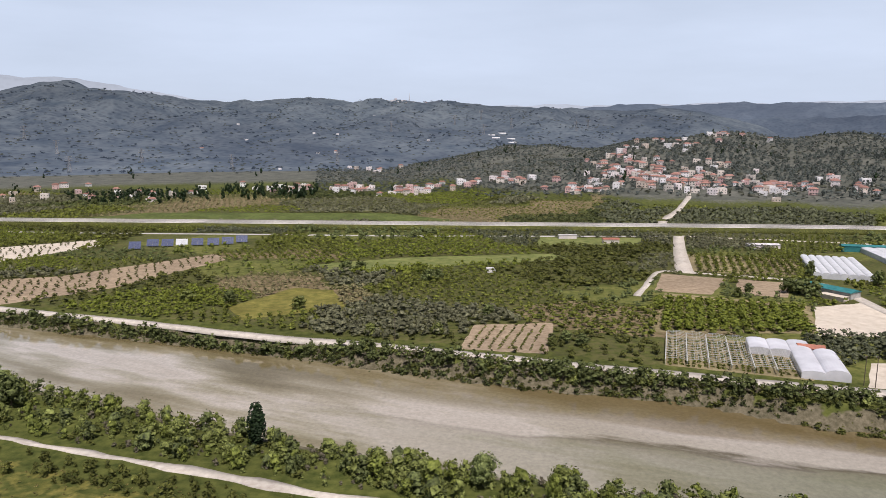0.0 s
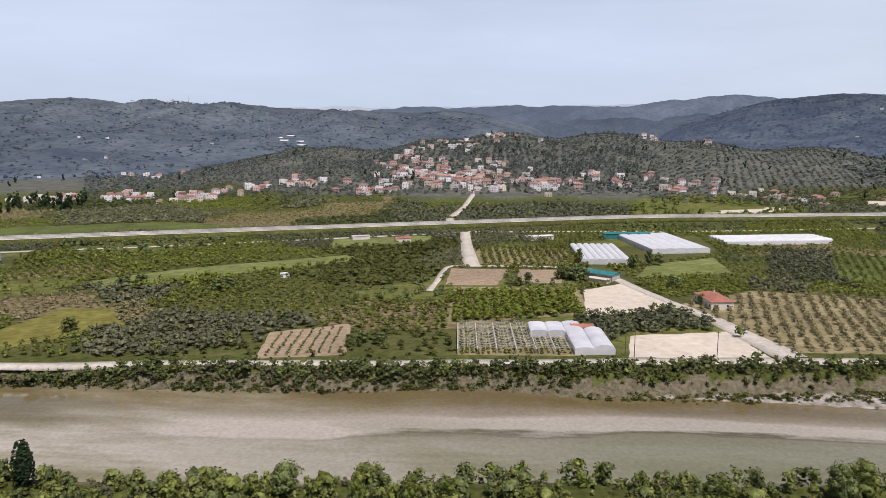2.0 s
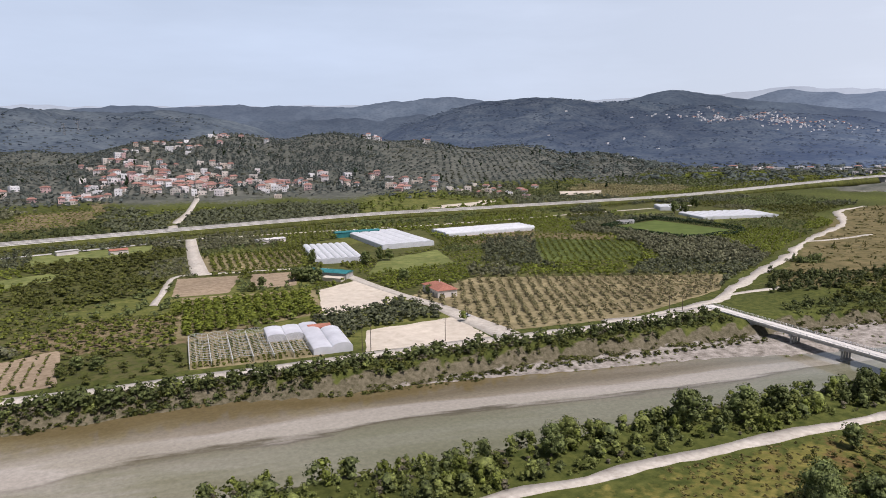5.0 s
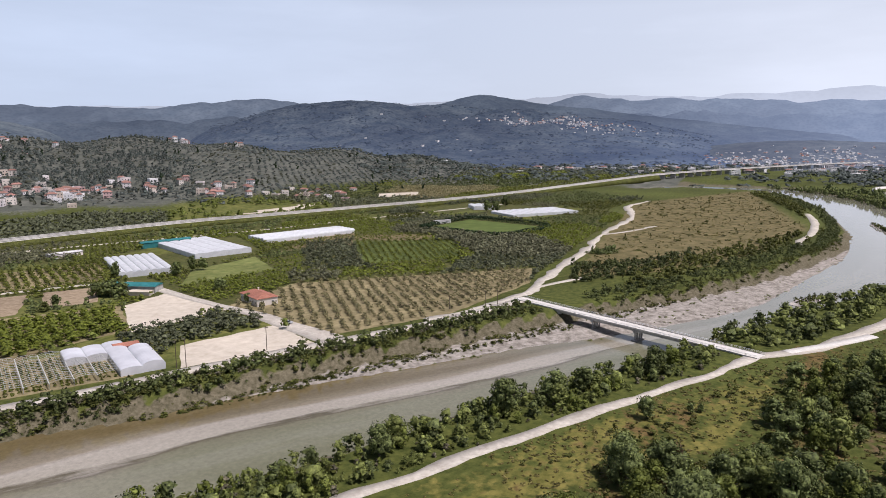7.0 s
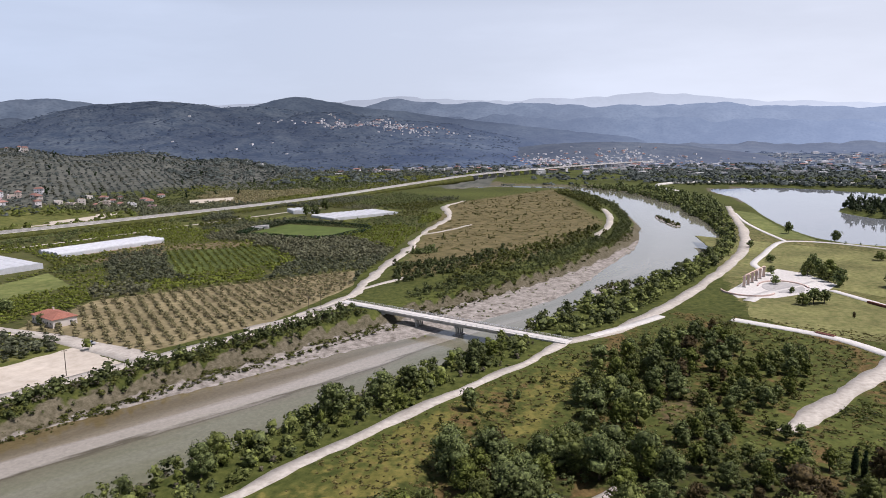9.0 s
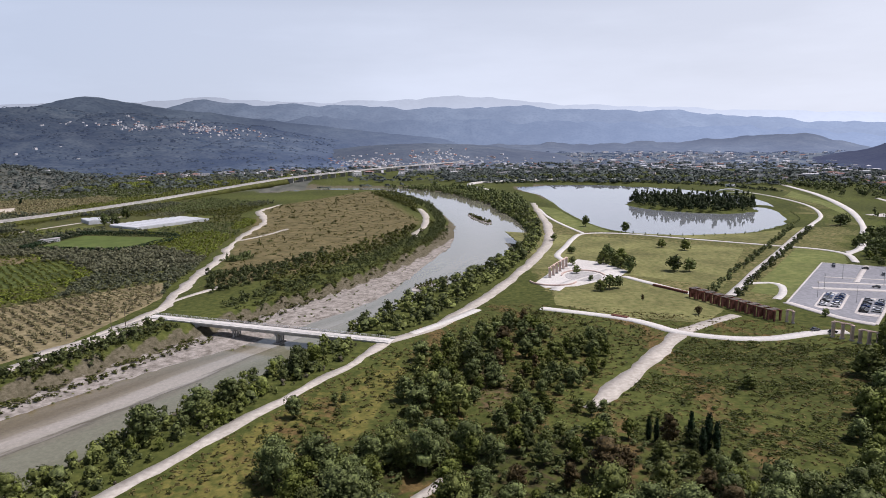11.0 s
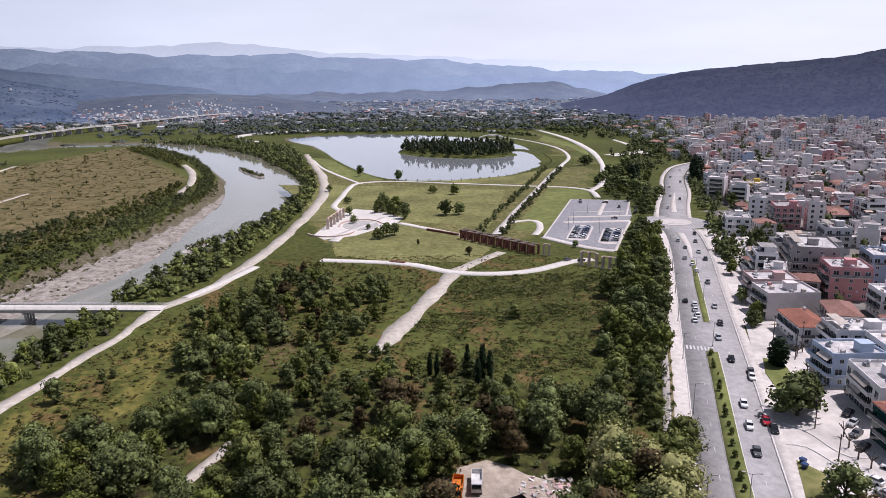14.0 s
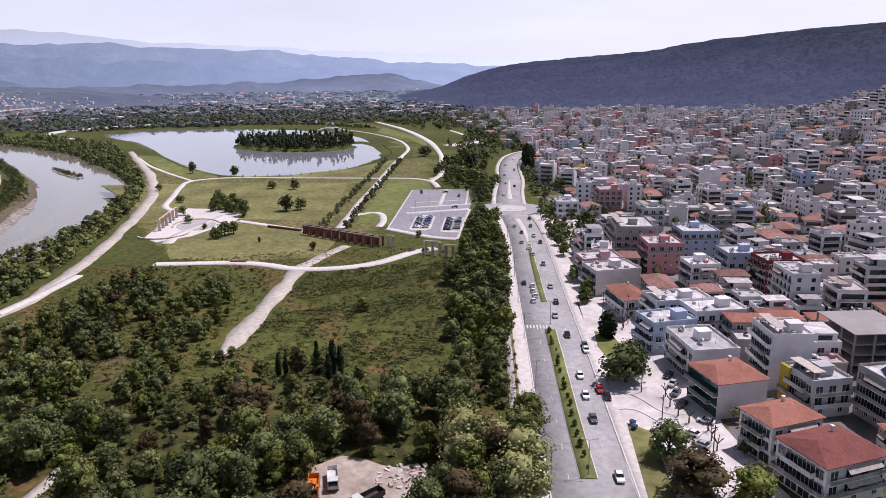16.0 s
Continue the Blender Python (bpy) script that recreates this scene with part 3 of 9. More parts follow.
    return tagged(ob, label, "water", kind="structure")


def strip_mesh(name, left, right, z, material):
    n, m = 200, 13
    a = [np.column_stack([np.interp(np.linspace(0, 1, n), np.linspace(0, 1, len(q)), q[:, k]) for k in (0, 1)]) for q in (left, right)]
    v = np.vstack([np.column_stack([a[0] * (1 - u) + a[1] * u, np.full(n, z)]) for u in np.linspace(0, 1, m)])
    f = []
    for k in range(m - 1):
        i = np.arange(n - 1) + k * n
        f += [np.stack([i, i + 1, i + n + 1], -1), np.stack([i, i + n + 1, i + n], -1)]
    me = tri_mesh(name, v, np.vstack(f), material)
    mid = (a[0] + a[1]) / 2
    s = np.concatenate([[0], np.cumsum(np.linalg.norm(np.diff(mid, axis=0), axis=1))])
    me.attributes.new("along", "FLOAT", "POINT").data.foreach_set("value", np.tile(s, m).astype(np.float32))
    me.attributes.new("across", "FLOAT", "POINT").data.foreach_set("value", np.repeat(np.linspace(0, 1, m), n).astype(np.float32))
    return me


def widen(line, sign):
    t = np.gradient(line, axis=0)
    t /= np.linalg.norm(t, axis=1)[:, None]
    return line + np.stack([-t[:, 1], t[:, 0]], -1) * sign


river = tagged(new("river", strip_mesh("river", widen(S_LINE, -3), widen(N_LINE, 3), WATER_Z, M_RIVER)),
               "shallow silty river with pale sand and olive-brown bands", "water", kind="structure")
water("lake", LAKE + (LAKE - LAKE.mean(0)) * 0.004, -1.5, M_LAKE, "calm artificial lake mirroring the sky and its trees")

# ---- distant ranges, haze glow painted in ----


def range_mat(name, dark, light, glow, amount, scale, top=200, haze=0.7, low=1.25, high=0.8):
    """Far ground, mottled with groves and clearings; haze painted as emission, thicker low down."""
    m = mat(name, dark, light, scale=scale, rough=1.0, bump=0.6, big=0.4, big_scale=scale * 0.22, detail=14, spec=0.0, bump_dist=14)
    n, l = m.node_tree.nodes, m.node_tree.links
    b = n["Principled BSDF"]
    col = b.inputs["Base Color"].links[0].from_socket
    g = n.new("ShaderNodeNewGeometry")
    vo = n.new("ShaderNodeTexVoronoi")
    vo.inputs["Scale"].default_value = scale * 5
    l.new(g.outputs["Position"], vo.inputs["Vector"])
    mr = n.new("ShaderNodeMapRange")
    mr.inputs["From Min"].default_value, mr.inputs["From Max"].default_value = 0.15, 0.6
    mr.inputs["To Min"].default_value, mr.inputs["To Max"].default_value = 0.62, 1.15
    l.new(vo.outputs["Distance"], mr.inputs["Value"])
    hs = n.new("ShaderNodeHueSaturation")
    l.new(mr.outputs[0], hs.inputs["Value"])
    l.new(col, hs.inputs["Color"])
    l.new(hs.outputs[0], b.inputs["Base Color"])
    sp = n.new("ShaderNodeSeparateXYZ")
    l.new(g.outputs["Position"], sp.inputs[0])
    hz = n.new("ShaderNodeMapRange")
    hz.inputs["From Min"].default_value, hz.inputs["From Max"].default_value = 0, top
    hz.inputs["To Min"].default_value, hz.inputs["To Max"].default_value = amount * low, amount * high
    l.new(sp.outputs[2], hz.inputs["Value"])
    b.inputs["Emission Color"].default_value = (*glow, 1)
    # the painted haze glow grows towards the sun
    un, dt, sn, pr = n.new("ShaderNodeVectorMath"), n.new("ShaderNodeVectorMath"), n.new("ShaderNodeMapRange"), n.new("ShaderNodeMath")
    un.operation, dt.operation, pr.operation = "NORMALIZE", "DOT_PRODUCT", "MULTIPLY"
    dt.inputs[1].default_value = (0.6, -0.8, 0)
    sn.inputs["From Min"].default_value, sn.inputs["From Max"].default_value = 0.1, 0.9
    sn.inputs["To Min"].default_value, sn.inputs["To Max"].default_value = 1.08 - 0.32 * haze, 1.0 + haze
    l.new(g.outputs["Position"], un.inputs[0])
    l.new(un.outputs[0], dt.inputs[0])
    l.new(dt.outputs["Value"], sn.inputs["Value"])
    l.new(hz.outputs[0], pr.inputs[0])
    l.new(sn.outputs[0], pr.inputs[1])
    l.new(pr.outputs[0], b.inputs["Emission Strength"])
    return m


def mountain_range(name, dist, depth, crest, material, rough, label, seed, bumps=0.0):
    """Far hills as a broad fold of ground; crest: bearing and rise in degrees."""
    az = np.arange(crest[0][0], crest[-1][0] + 0.01, 0.3)
    rise = np.interp(az, [c[0] for c in crest], [c[1] for c in crest])
    rise = np.convolve(np.pad(rise, 4, "edge"), np.ones(9) / 9, "valid")
    q = np.random.RandomState(seed)
    rise += bumps * sum(np.sin(az * math.tau / w + q.rand() * 6.3) * k for w, k in ((11.3, 0.6), (6.1, 0.7), (3.7, 0.55), (2.3, 0.4), (1.3, 0.25)))
    rows = 22
    v = []
    for k in range(rows):
        u = k / (rows - 1)
        d = dist - depth * (1 - u)
        x, y = EYE[0] + d * np.sin(np.radians(az)), EYE[1] + d * np.cos(np.radians(az))
        top = np.maximum(6, 85 + dist * np.tan(np.radians(rise))) * ease(0, 4, az - az[0] + 0.3) * ease(0, 4, az[-1] - az + 0.3)
        prof = ease(0, 1, u) ** 1.1
        z = top * prof + (waves(x, y, 700, seed) * 0.12 + waves(x, y, 260, seed + 1) * 0.07) * top * prof * (1 - u ** 6) * rough
        z += (waves(x, y, 120, seed + 2) * 3.0 + waves(x, y, 45, seed + 3) * 1.2) * u * min(rough, 0.9)
        v.append(np.column_stack([x, y, z - 4]))
    v = np.vstack(v)
    n = len(az)
    f = []
    for k in range(rows - 1):
        a = np.arange(n - 1) + k * n
        f += [np.stack([a, a + 1, a + n + 1], -1), np.stack([a, a + n + 1, a + n], -1)]
    tagged(new(name, tri_mesh(name, v, np.vstack(f), material, True)), label, "hills", kind="structure")
    return az, v.reshape(rows, n, 3)


def fold_z(fold, az, d, dist, depth):
    """Height on a range at a bearing and distance."""
    a, grid = fold
    i = np.clip(np.searchsorted(a, az), 1, len(a) - 1)
    j = np.clip((1 - (dist - d) / depth) * (grid.shape[0] - 1), 0, grid.shape[0] - 1.01)
    k = j.astype(int)
    return grid[k, i, 2] * (1 - j % 1) + grid[k + 1, i, 2] * (j % 1)


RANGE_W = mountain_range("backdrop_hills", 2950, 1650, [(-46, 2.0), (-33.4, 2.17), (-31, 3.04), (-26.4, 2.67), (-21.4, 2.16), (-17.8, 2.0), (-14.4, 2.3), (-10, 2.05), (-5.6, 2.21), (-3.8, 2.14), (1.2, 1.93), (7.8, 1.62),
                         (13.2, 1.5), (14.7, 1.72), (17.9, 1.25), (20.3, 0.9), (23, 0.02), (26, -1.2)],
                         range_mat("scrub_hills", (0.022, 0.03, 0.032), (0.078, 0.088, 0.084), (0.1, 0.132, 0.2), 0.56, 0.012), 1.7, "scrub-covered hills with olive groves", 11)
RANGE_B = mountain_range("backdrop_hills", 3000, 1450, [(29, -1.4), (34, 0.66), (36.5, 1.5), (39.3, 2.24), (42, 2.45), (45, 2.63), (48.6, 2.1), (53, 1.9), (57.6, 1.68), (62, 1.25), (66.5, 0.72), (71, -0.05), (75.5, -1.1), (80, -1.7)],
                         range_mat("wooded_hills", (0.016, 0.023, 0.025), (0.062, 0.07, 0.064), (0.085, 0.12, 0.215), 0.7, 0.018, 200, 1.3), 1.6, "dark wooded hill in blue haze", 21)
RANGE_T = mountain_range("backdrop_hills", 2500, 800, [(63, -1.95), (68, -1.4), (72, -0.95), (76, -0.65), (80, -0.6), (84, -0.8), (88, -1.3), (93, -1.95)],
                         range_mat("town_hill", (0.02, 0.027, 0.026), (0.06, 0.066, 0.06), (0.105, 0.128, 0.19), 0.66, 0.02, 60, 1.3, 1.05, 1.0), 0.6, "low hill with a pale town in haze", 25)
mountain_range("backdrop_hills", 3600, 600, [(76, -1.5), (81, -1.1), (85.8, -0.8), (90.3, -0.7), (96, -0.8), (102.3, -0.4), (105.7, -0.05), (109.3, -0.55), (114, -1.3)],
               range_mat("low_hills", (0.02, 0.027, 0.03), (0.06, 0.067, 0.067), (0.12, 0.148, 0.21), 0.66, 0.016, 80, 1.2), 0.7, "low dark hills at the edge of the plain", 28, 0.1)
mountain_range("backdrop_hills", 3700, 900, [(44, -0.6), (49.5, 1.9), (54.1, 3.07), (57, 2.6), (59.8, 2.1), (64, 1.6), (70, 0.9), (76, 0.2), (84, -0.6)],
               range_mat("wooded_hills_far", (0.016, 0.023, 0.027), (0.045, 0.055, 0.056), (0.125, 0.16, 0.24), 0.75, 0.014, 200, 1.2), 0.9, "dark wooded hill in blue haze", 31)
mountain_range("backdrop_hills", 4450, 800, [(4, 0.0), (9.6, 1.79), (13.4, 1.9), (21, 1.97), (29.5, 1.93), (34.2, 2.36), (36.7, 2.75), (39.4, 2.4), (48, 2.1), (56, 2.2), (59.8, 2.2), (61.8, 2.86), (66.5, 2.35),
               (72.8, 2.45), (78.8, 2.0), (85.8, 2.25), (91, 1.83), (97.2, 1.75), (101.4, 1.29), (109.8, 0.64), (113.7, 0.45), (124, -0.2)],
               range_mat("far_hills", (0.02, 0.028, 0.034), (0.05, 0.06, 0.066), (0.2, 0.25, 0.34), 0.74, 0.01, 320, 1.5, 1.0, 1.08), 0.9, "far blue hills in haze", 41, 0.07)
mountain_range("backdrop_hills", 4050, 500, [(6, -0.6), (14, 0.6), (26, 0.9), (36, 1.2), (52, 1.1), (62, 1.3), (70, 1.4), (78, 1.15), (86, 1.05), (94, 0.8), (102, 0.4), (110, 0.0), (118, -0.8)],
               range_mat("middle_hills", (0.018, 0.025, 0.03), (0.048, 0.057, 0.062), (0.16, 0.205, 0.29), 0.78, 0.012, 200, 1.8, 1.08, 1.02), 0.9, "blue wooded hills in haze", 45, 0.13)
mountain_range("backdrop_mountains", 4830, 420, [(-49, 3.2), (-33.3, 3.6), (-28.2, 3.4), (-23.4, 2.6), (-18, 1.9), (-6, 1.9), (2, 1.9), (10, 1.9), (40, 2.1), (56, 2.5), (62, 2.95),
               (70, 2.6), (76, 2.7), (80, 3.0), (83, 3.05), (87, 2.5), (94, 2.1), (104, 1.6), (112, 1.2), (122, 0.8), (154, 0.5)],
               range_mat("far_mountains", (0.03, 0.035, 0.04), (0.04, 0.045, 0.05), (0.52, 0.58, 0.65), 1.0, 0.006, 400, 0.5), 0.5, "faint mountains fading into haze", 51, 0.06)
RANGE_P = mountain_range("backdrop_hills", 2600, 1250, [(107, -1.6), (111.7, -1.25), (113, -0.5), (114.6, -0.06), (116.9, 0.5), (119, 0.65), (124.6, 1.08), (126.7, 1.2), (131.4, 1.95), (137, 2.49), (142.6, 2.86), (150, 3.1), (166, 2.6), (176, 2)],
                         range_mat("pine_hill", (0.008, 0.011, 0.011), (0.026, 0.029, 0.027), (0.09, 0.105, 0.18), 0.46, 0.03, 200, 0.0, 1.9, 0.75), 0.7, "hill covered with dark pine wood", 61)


def far_plain():
    """The far end of the valley floor, its haze painted as emission."""
    az, d = np.arange(36, 122, 1.0), np.linspace(1750, 3400, 20)
    A, D = np.meshgrid(np.radians(az), d)
    v = np.stack([(EYE[0] + D * np.sin(A)).ravel(), (EYE[1] + D * np.cos(A)).ravel(), (0.4 + 0.0 * D).ravel()], -1)
    n = len(az)
    f = []
    for k in range(len(d) - 1):
        a = np.arange(n - 1) + k * n
        f += [np.stack([a, a + 1, a + n + 1], -1), np.stack([a, a + n + 1, a + n], -1)]
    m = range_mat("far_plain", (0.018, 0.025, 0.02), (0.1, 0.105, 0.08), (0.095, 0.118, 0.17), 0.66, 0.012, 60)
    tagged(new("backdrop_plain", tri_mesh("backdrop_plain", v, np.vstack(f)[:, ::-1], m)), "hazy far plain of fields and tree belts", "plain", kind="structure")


far_plain()

# ---- roads and paths ----
S_ROAD = [(-260, 218), (-170, 186), (-110, 167), (-51, 150), (-10, 139), (60, 119), (125, 99), (187, 83), (235, 70), (266, 60), (299, 53)]
N_ROAD = [(-300, 334), (-157, 294), (-109, 280), (-61, 265), (-8, 254), (56, 236), (121, 219), (175, 206), (225, 192), (270, 180), (322, 174)]
E_ROAD = [(299, 53), (320, 39), (366, 25), (419, 13), (491, 1), (560, -7), (610, -9), (706, -4), (809, 7), (900, 16)]
NE_ROAD = [(262, 186), (318, 180), (351, 184), (390, 196), (433, 208), (490, 222), (547, 243), (620, 260), (686, 276), (730, 296), (791, 325), (860, 330)]
ribbon("dirt_road", S_ROAD, [2.6, 2.6, 3.4, 4.4, 5], 0.22, M_DIRT, "pale gravel track along the wooded river bank", "road", 1.2, 1)
ribbon("dirt_road", N_ROAD, [4.5, 4.8, 5.5, 7, 7], 0.22, M_DIRT, "pale gravel road along the river bank", "road", 0.6, 2, depth=1.2)
ribbon("dirt_road", E_ROAD, [6, 6.5, 7, 8, 8, 7.5, 6], 0.26, M_DIRT, "pale gravel road on the embankment", "road", 0.9, 3)
ribbon("dirt_road", NE_ROAD, [5, 6, 7, 5, 6.5, 7.5, 5], 0.18, M_DIRT, "worn pale dirt track beside the dry meadow", "road", 2.0, 4)
ribbon("paved_lane", [(311, 45), (335, 32), (357, 22)], 4.5, 0.42, M_PATH, "short new concrete lane beside the gravel road", "road", 0.1, 5)
ribbon("dirt_road", [(222, 370), (219, 307), (220, 262), (218, 241), (214, 199)], [6, 6, 6, 9, 13], 0.2, M_DIRT, "pale farm road", "road", 0.5, 6)
ribbon("dirt_road", [(351, 184), (372, 180), (392, 176)], 4, 0.15, M_DIRT, "short spur of pale dirt track", "road", 0.8, 7)
ribbon("dirt_road", [(560, 246), (600, 236), (640, 232)], 4, 0.15, M_DIRT, "short spur of pale dirt track", "road", 0.8, 8)
ribbon("dirt_road", [(600, 100), (618, 108), (660, 108), (699, 113), (760, 125), (825, 145)], [4, 7, 8, 6], 0.15, M_DIRT, "curved pale gravel track by the river bend", "road", 0.8, 9)
ribbon("farm_road", [(152, 408), (160, 440), (176, 500), (192, 556)], [11, 9, 8], 0.2, M_DIRT, "straight pale concrete farm road", "road", 0.2, 10)
ribbon("farm_road", [(151, 409), (185, 398), (215, 384), (224, 366)], 4, 0.2, M_DIRT, "pale farm track", "road", 0.5, 11)
ribbon("farm_road", [(151, 412), (136, 408), (120, 372), (108, 345)], 3.5, 0.2, M_DIRT, "pale farm track", "road", 0.5, 12)
ribbon("farm_road", [(196, 606), (205, 650), (240, 720), (262, 770), (275, 800), (290, 850)], [10, 8, 6, 6, 6], 0.2, M_DIRT, "pale road climbing to the village", "road", 0.4, 13, follow=True)
ribbon("service_road", [(-420, 555), (-300, 548), (-160, 548), (-30, 546), (120, 552), (185, 555)], 5, 0.2, M_CONC, "narrow grey service road", "road", 0.4, 14)
ribbon("service_road", [(195, 557), (300, 530), (420, 500), (560, 480), (640, 468), (720, 455)], 4, 0.2, M_DIRT, "narrow pale service road", "road", 0.5, 15)
ribbon("dirt_road", [(236, -27), (244, -31), (258, -38), (276, -46), (300, -57), (328, -69)], [4, 7, 7, 6.5, 6.5], 0.2, M_DIRT, "unfinished pale dirt road through the scrub", "road", 1.7, 16)
ribbon("park_path", [(364, -9), (350, -46), (338, -60), (328, -69), (322, -88), (324, -106), (336, -128), (338, -140)], 6, 0.24, M_PATH, "wide pale concrete park path", "path", 0.1, 17)
ribbon("park_path", [(330, -70), (345, -84), (362, -100)], [8, 5], 0.14, M_DIRT, "worn dirt path across the lawn", "path", 0.8, 18)
ribbon("park_path", [(449, -56), (427, -72), (405, -88)], 5, 0.2, M_PATH, "pale concrete promenade", "path", 0.1, 19)
ribbon("park_path", [(404, -107), (440, -123), (473, -137), (540, -168), (605, -197), (660, -222), (707, -244)], 5.5, 0.2, M_PATH, "straight pale avenue between hedges", "path", 0.1, 20)
ribbon("park_path", [(398, -128), (412, -135), (432, -140), (440, -136), (436, -124)], 4, 0.19, M_PATH, "curved pale park path", "path", 0.1, 21)
ribbon("park_path", [(470, -22), (500, -20), (520, -16), (560, -22), (600, -28), (632, -38), (636, -70), (612, -116), (582, -174), (565, -205), (544, -215), (512, -209)], 4.5, 0.2, M_PATH, "winding pale park path", "path", 0.1, 22)
ribbon("park_path", [(632, -38), (700, -18), (760, -4), (830, 6)], 3.5, 0.2, M_PATH, "winding pale park path", "path", 0.1, 23)
ribbon("park_path", [(544, -215), (580, -238), (640, -262), (720, -292), (860, -330), (1050, -360), (1260, -370)], [5, 5, 9, 9, 7], 0.2, M_PATH, "broad pale park road round the lake", "path", 0.1, 24)
ribbon("park_path", [(707, -244), (790, -280), (900, -300), (1020, -292), (1130, -262)], 4, 0.2, M_PATH, "pale lakeside path", "path", 0.1, 25)
ribbon("park_path", [(1290, -370), (1330, -250), (1345, -100), (1330, 20), (1260, 120), (1180, 130), (1080, 90)], 9, 2.4, M_PATH, "pale lakeside road on the far shore", "path", 0.1, 26, depth=3.0)
ribbon("park_path", [(184, 10), (174, 15), (160, 22), (140, 32)], 3.6, 0.2, M_DIRT, "pale dirt track among trees", "path", 0.6, 27)

# ---- highway on its embankment ----


def highway_line():
    return spline([(-900, 606), (-393, 596), (-41, 592), (201, 590), (373, 584), (490, 560), (746, 515), (967, 504), (1261, 473), (1454, 434), (1740, 350), (2033, 228), (2500, -20)], 16)


HW = highway_line()


def loft(name, line, section, material, label, category):
    """A long body with one cross-section, of (offset, height) points."""
    n = len(line)
    t = np.gradient(line, axis=0)
    t /= np.linalg.norm(t, axis=1)[:, None]
    nrm = np.stack([-t[:, 1], t[:, 0]], -1)
    up = ease(850, 1300, line[:, 0]) * 5.5
    v = np.vstack([np.column_stack([line + nrm * o, np.full(len(line), float(z)) + (up if z > 0 else 0.0)]) for o, z in section])
    f = []
    m = len(section)
    for k in range(m):
        a, b = np.arange(n - 1) + k * n, np.arange(n - 1) + ((k + 1) % m) * n
        f += [np.stack([a, b, b + 1], -1), np.stack([a, b + 1, a + 1], -1)]
    return tri_mesh(name, v, np.vstack(f), material)


hw_thing = tagged(new("highway", loft("highway", HW, [(-7.5, 4.2), (-7.5, 3.0), (7.5, 3.0), (7.5, 4.2)], M_HIGHWAY, "", "")), "pale concrete highway crossing the valley", "road", kind="structure")
part("embankment", loft("embankment", HW[HW[:, 0] < 1240], [(-15, -0.5), (15, -0.5), (8.5, 3.8), (-8.5, 3.8)], M_SCRUB, "", ""), None, hw_thing, "grassy embankment slope")
for off in (-7.3, 7.3, 0.0):
    part("guard_rail", loft("guard_rail", HW, [(off - 0.12, 4.2), (off + 0.12, 4.2), (off + 0.12, 5.0), (off - 0.12, 5.0)], M_CONC, "", ""), None, hw_thing)
for k in range(len(HW)):
    if HW[k, 0] > 1240 and k % 2 == 0:
        x, y = HW[k]
        part("pier", Build().box(x - 1.2, y - 5, -6, x + 1.2, y + 5, 8.4), M_CONC, hw_thing)

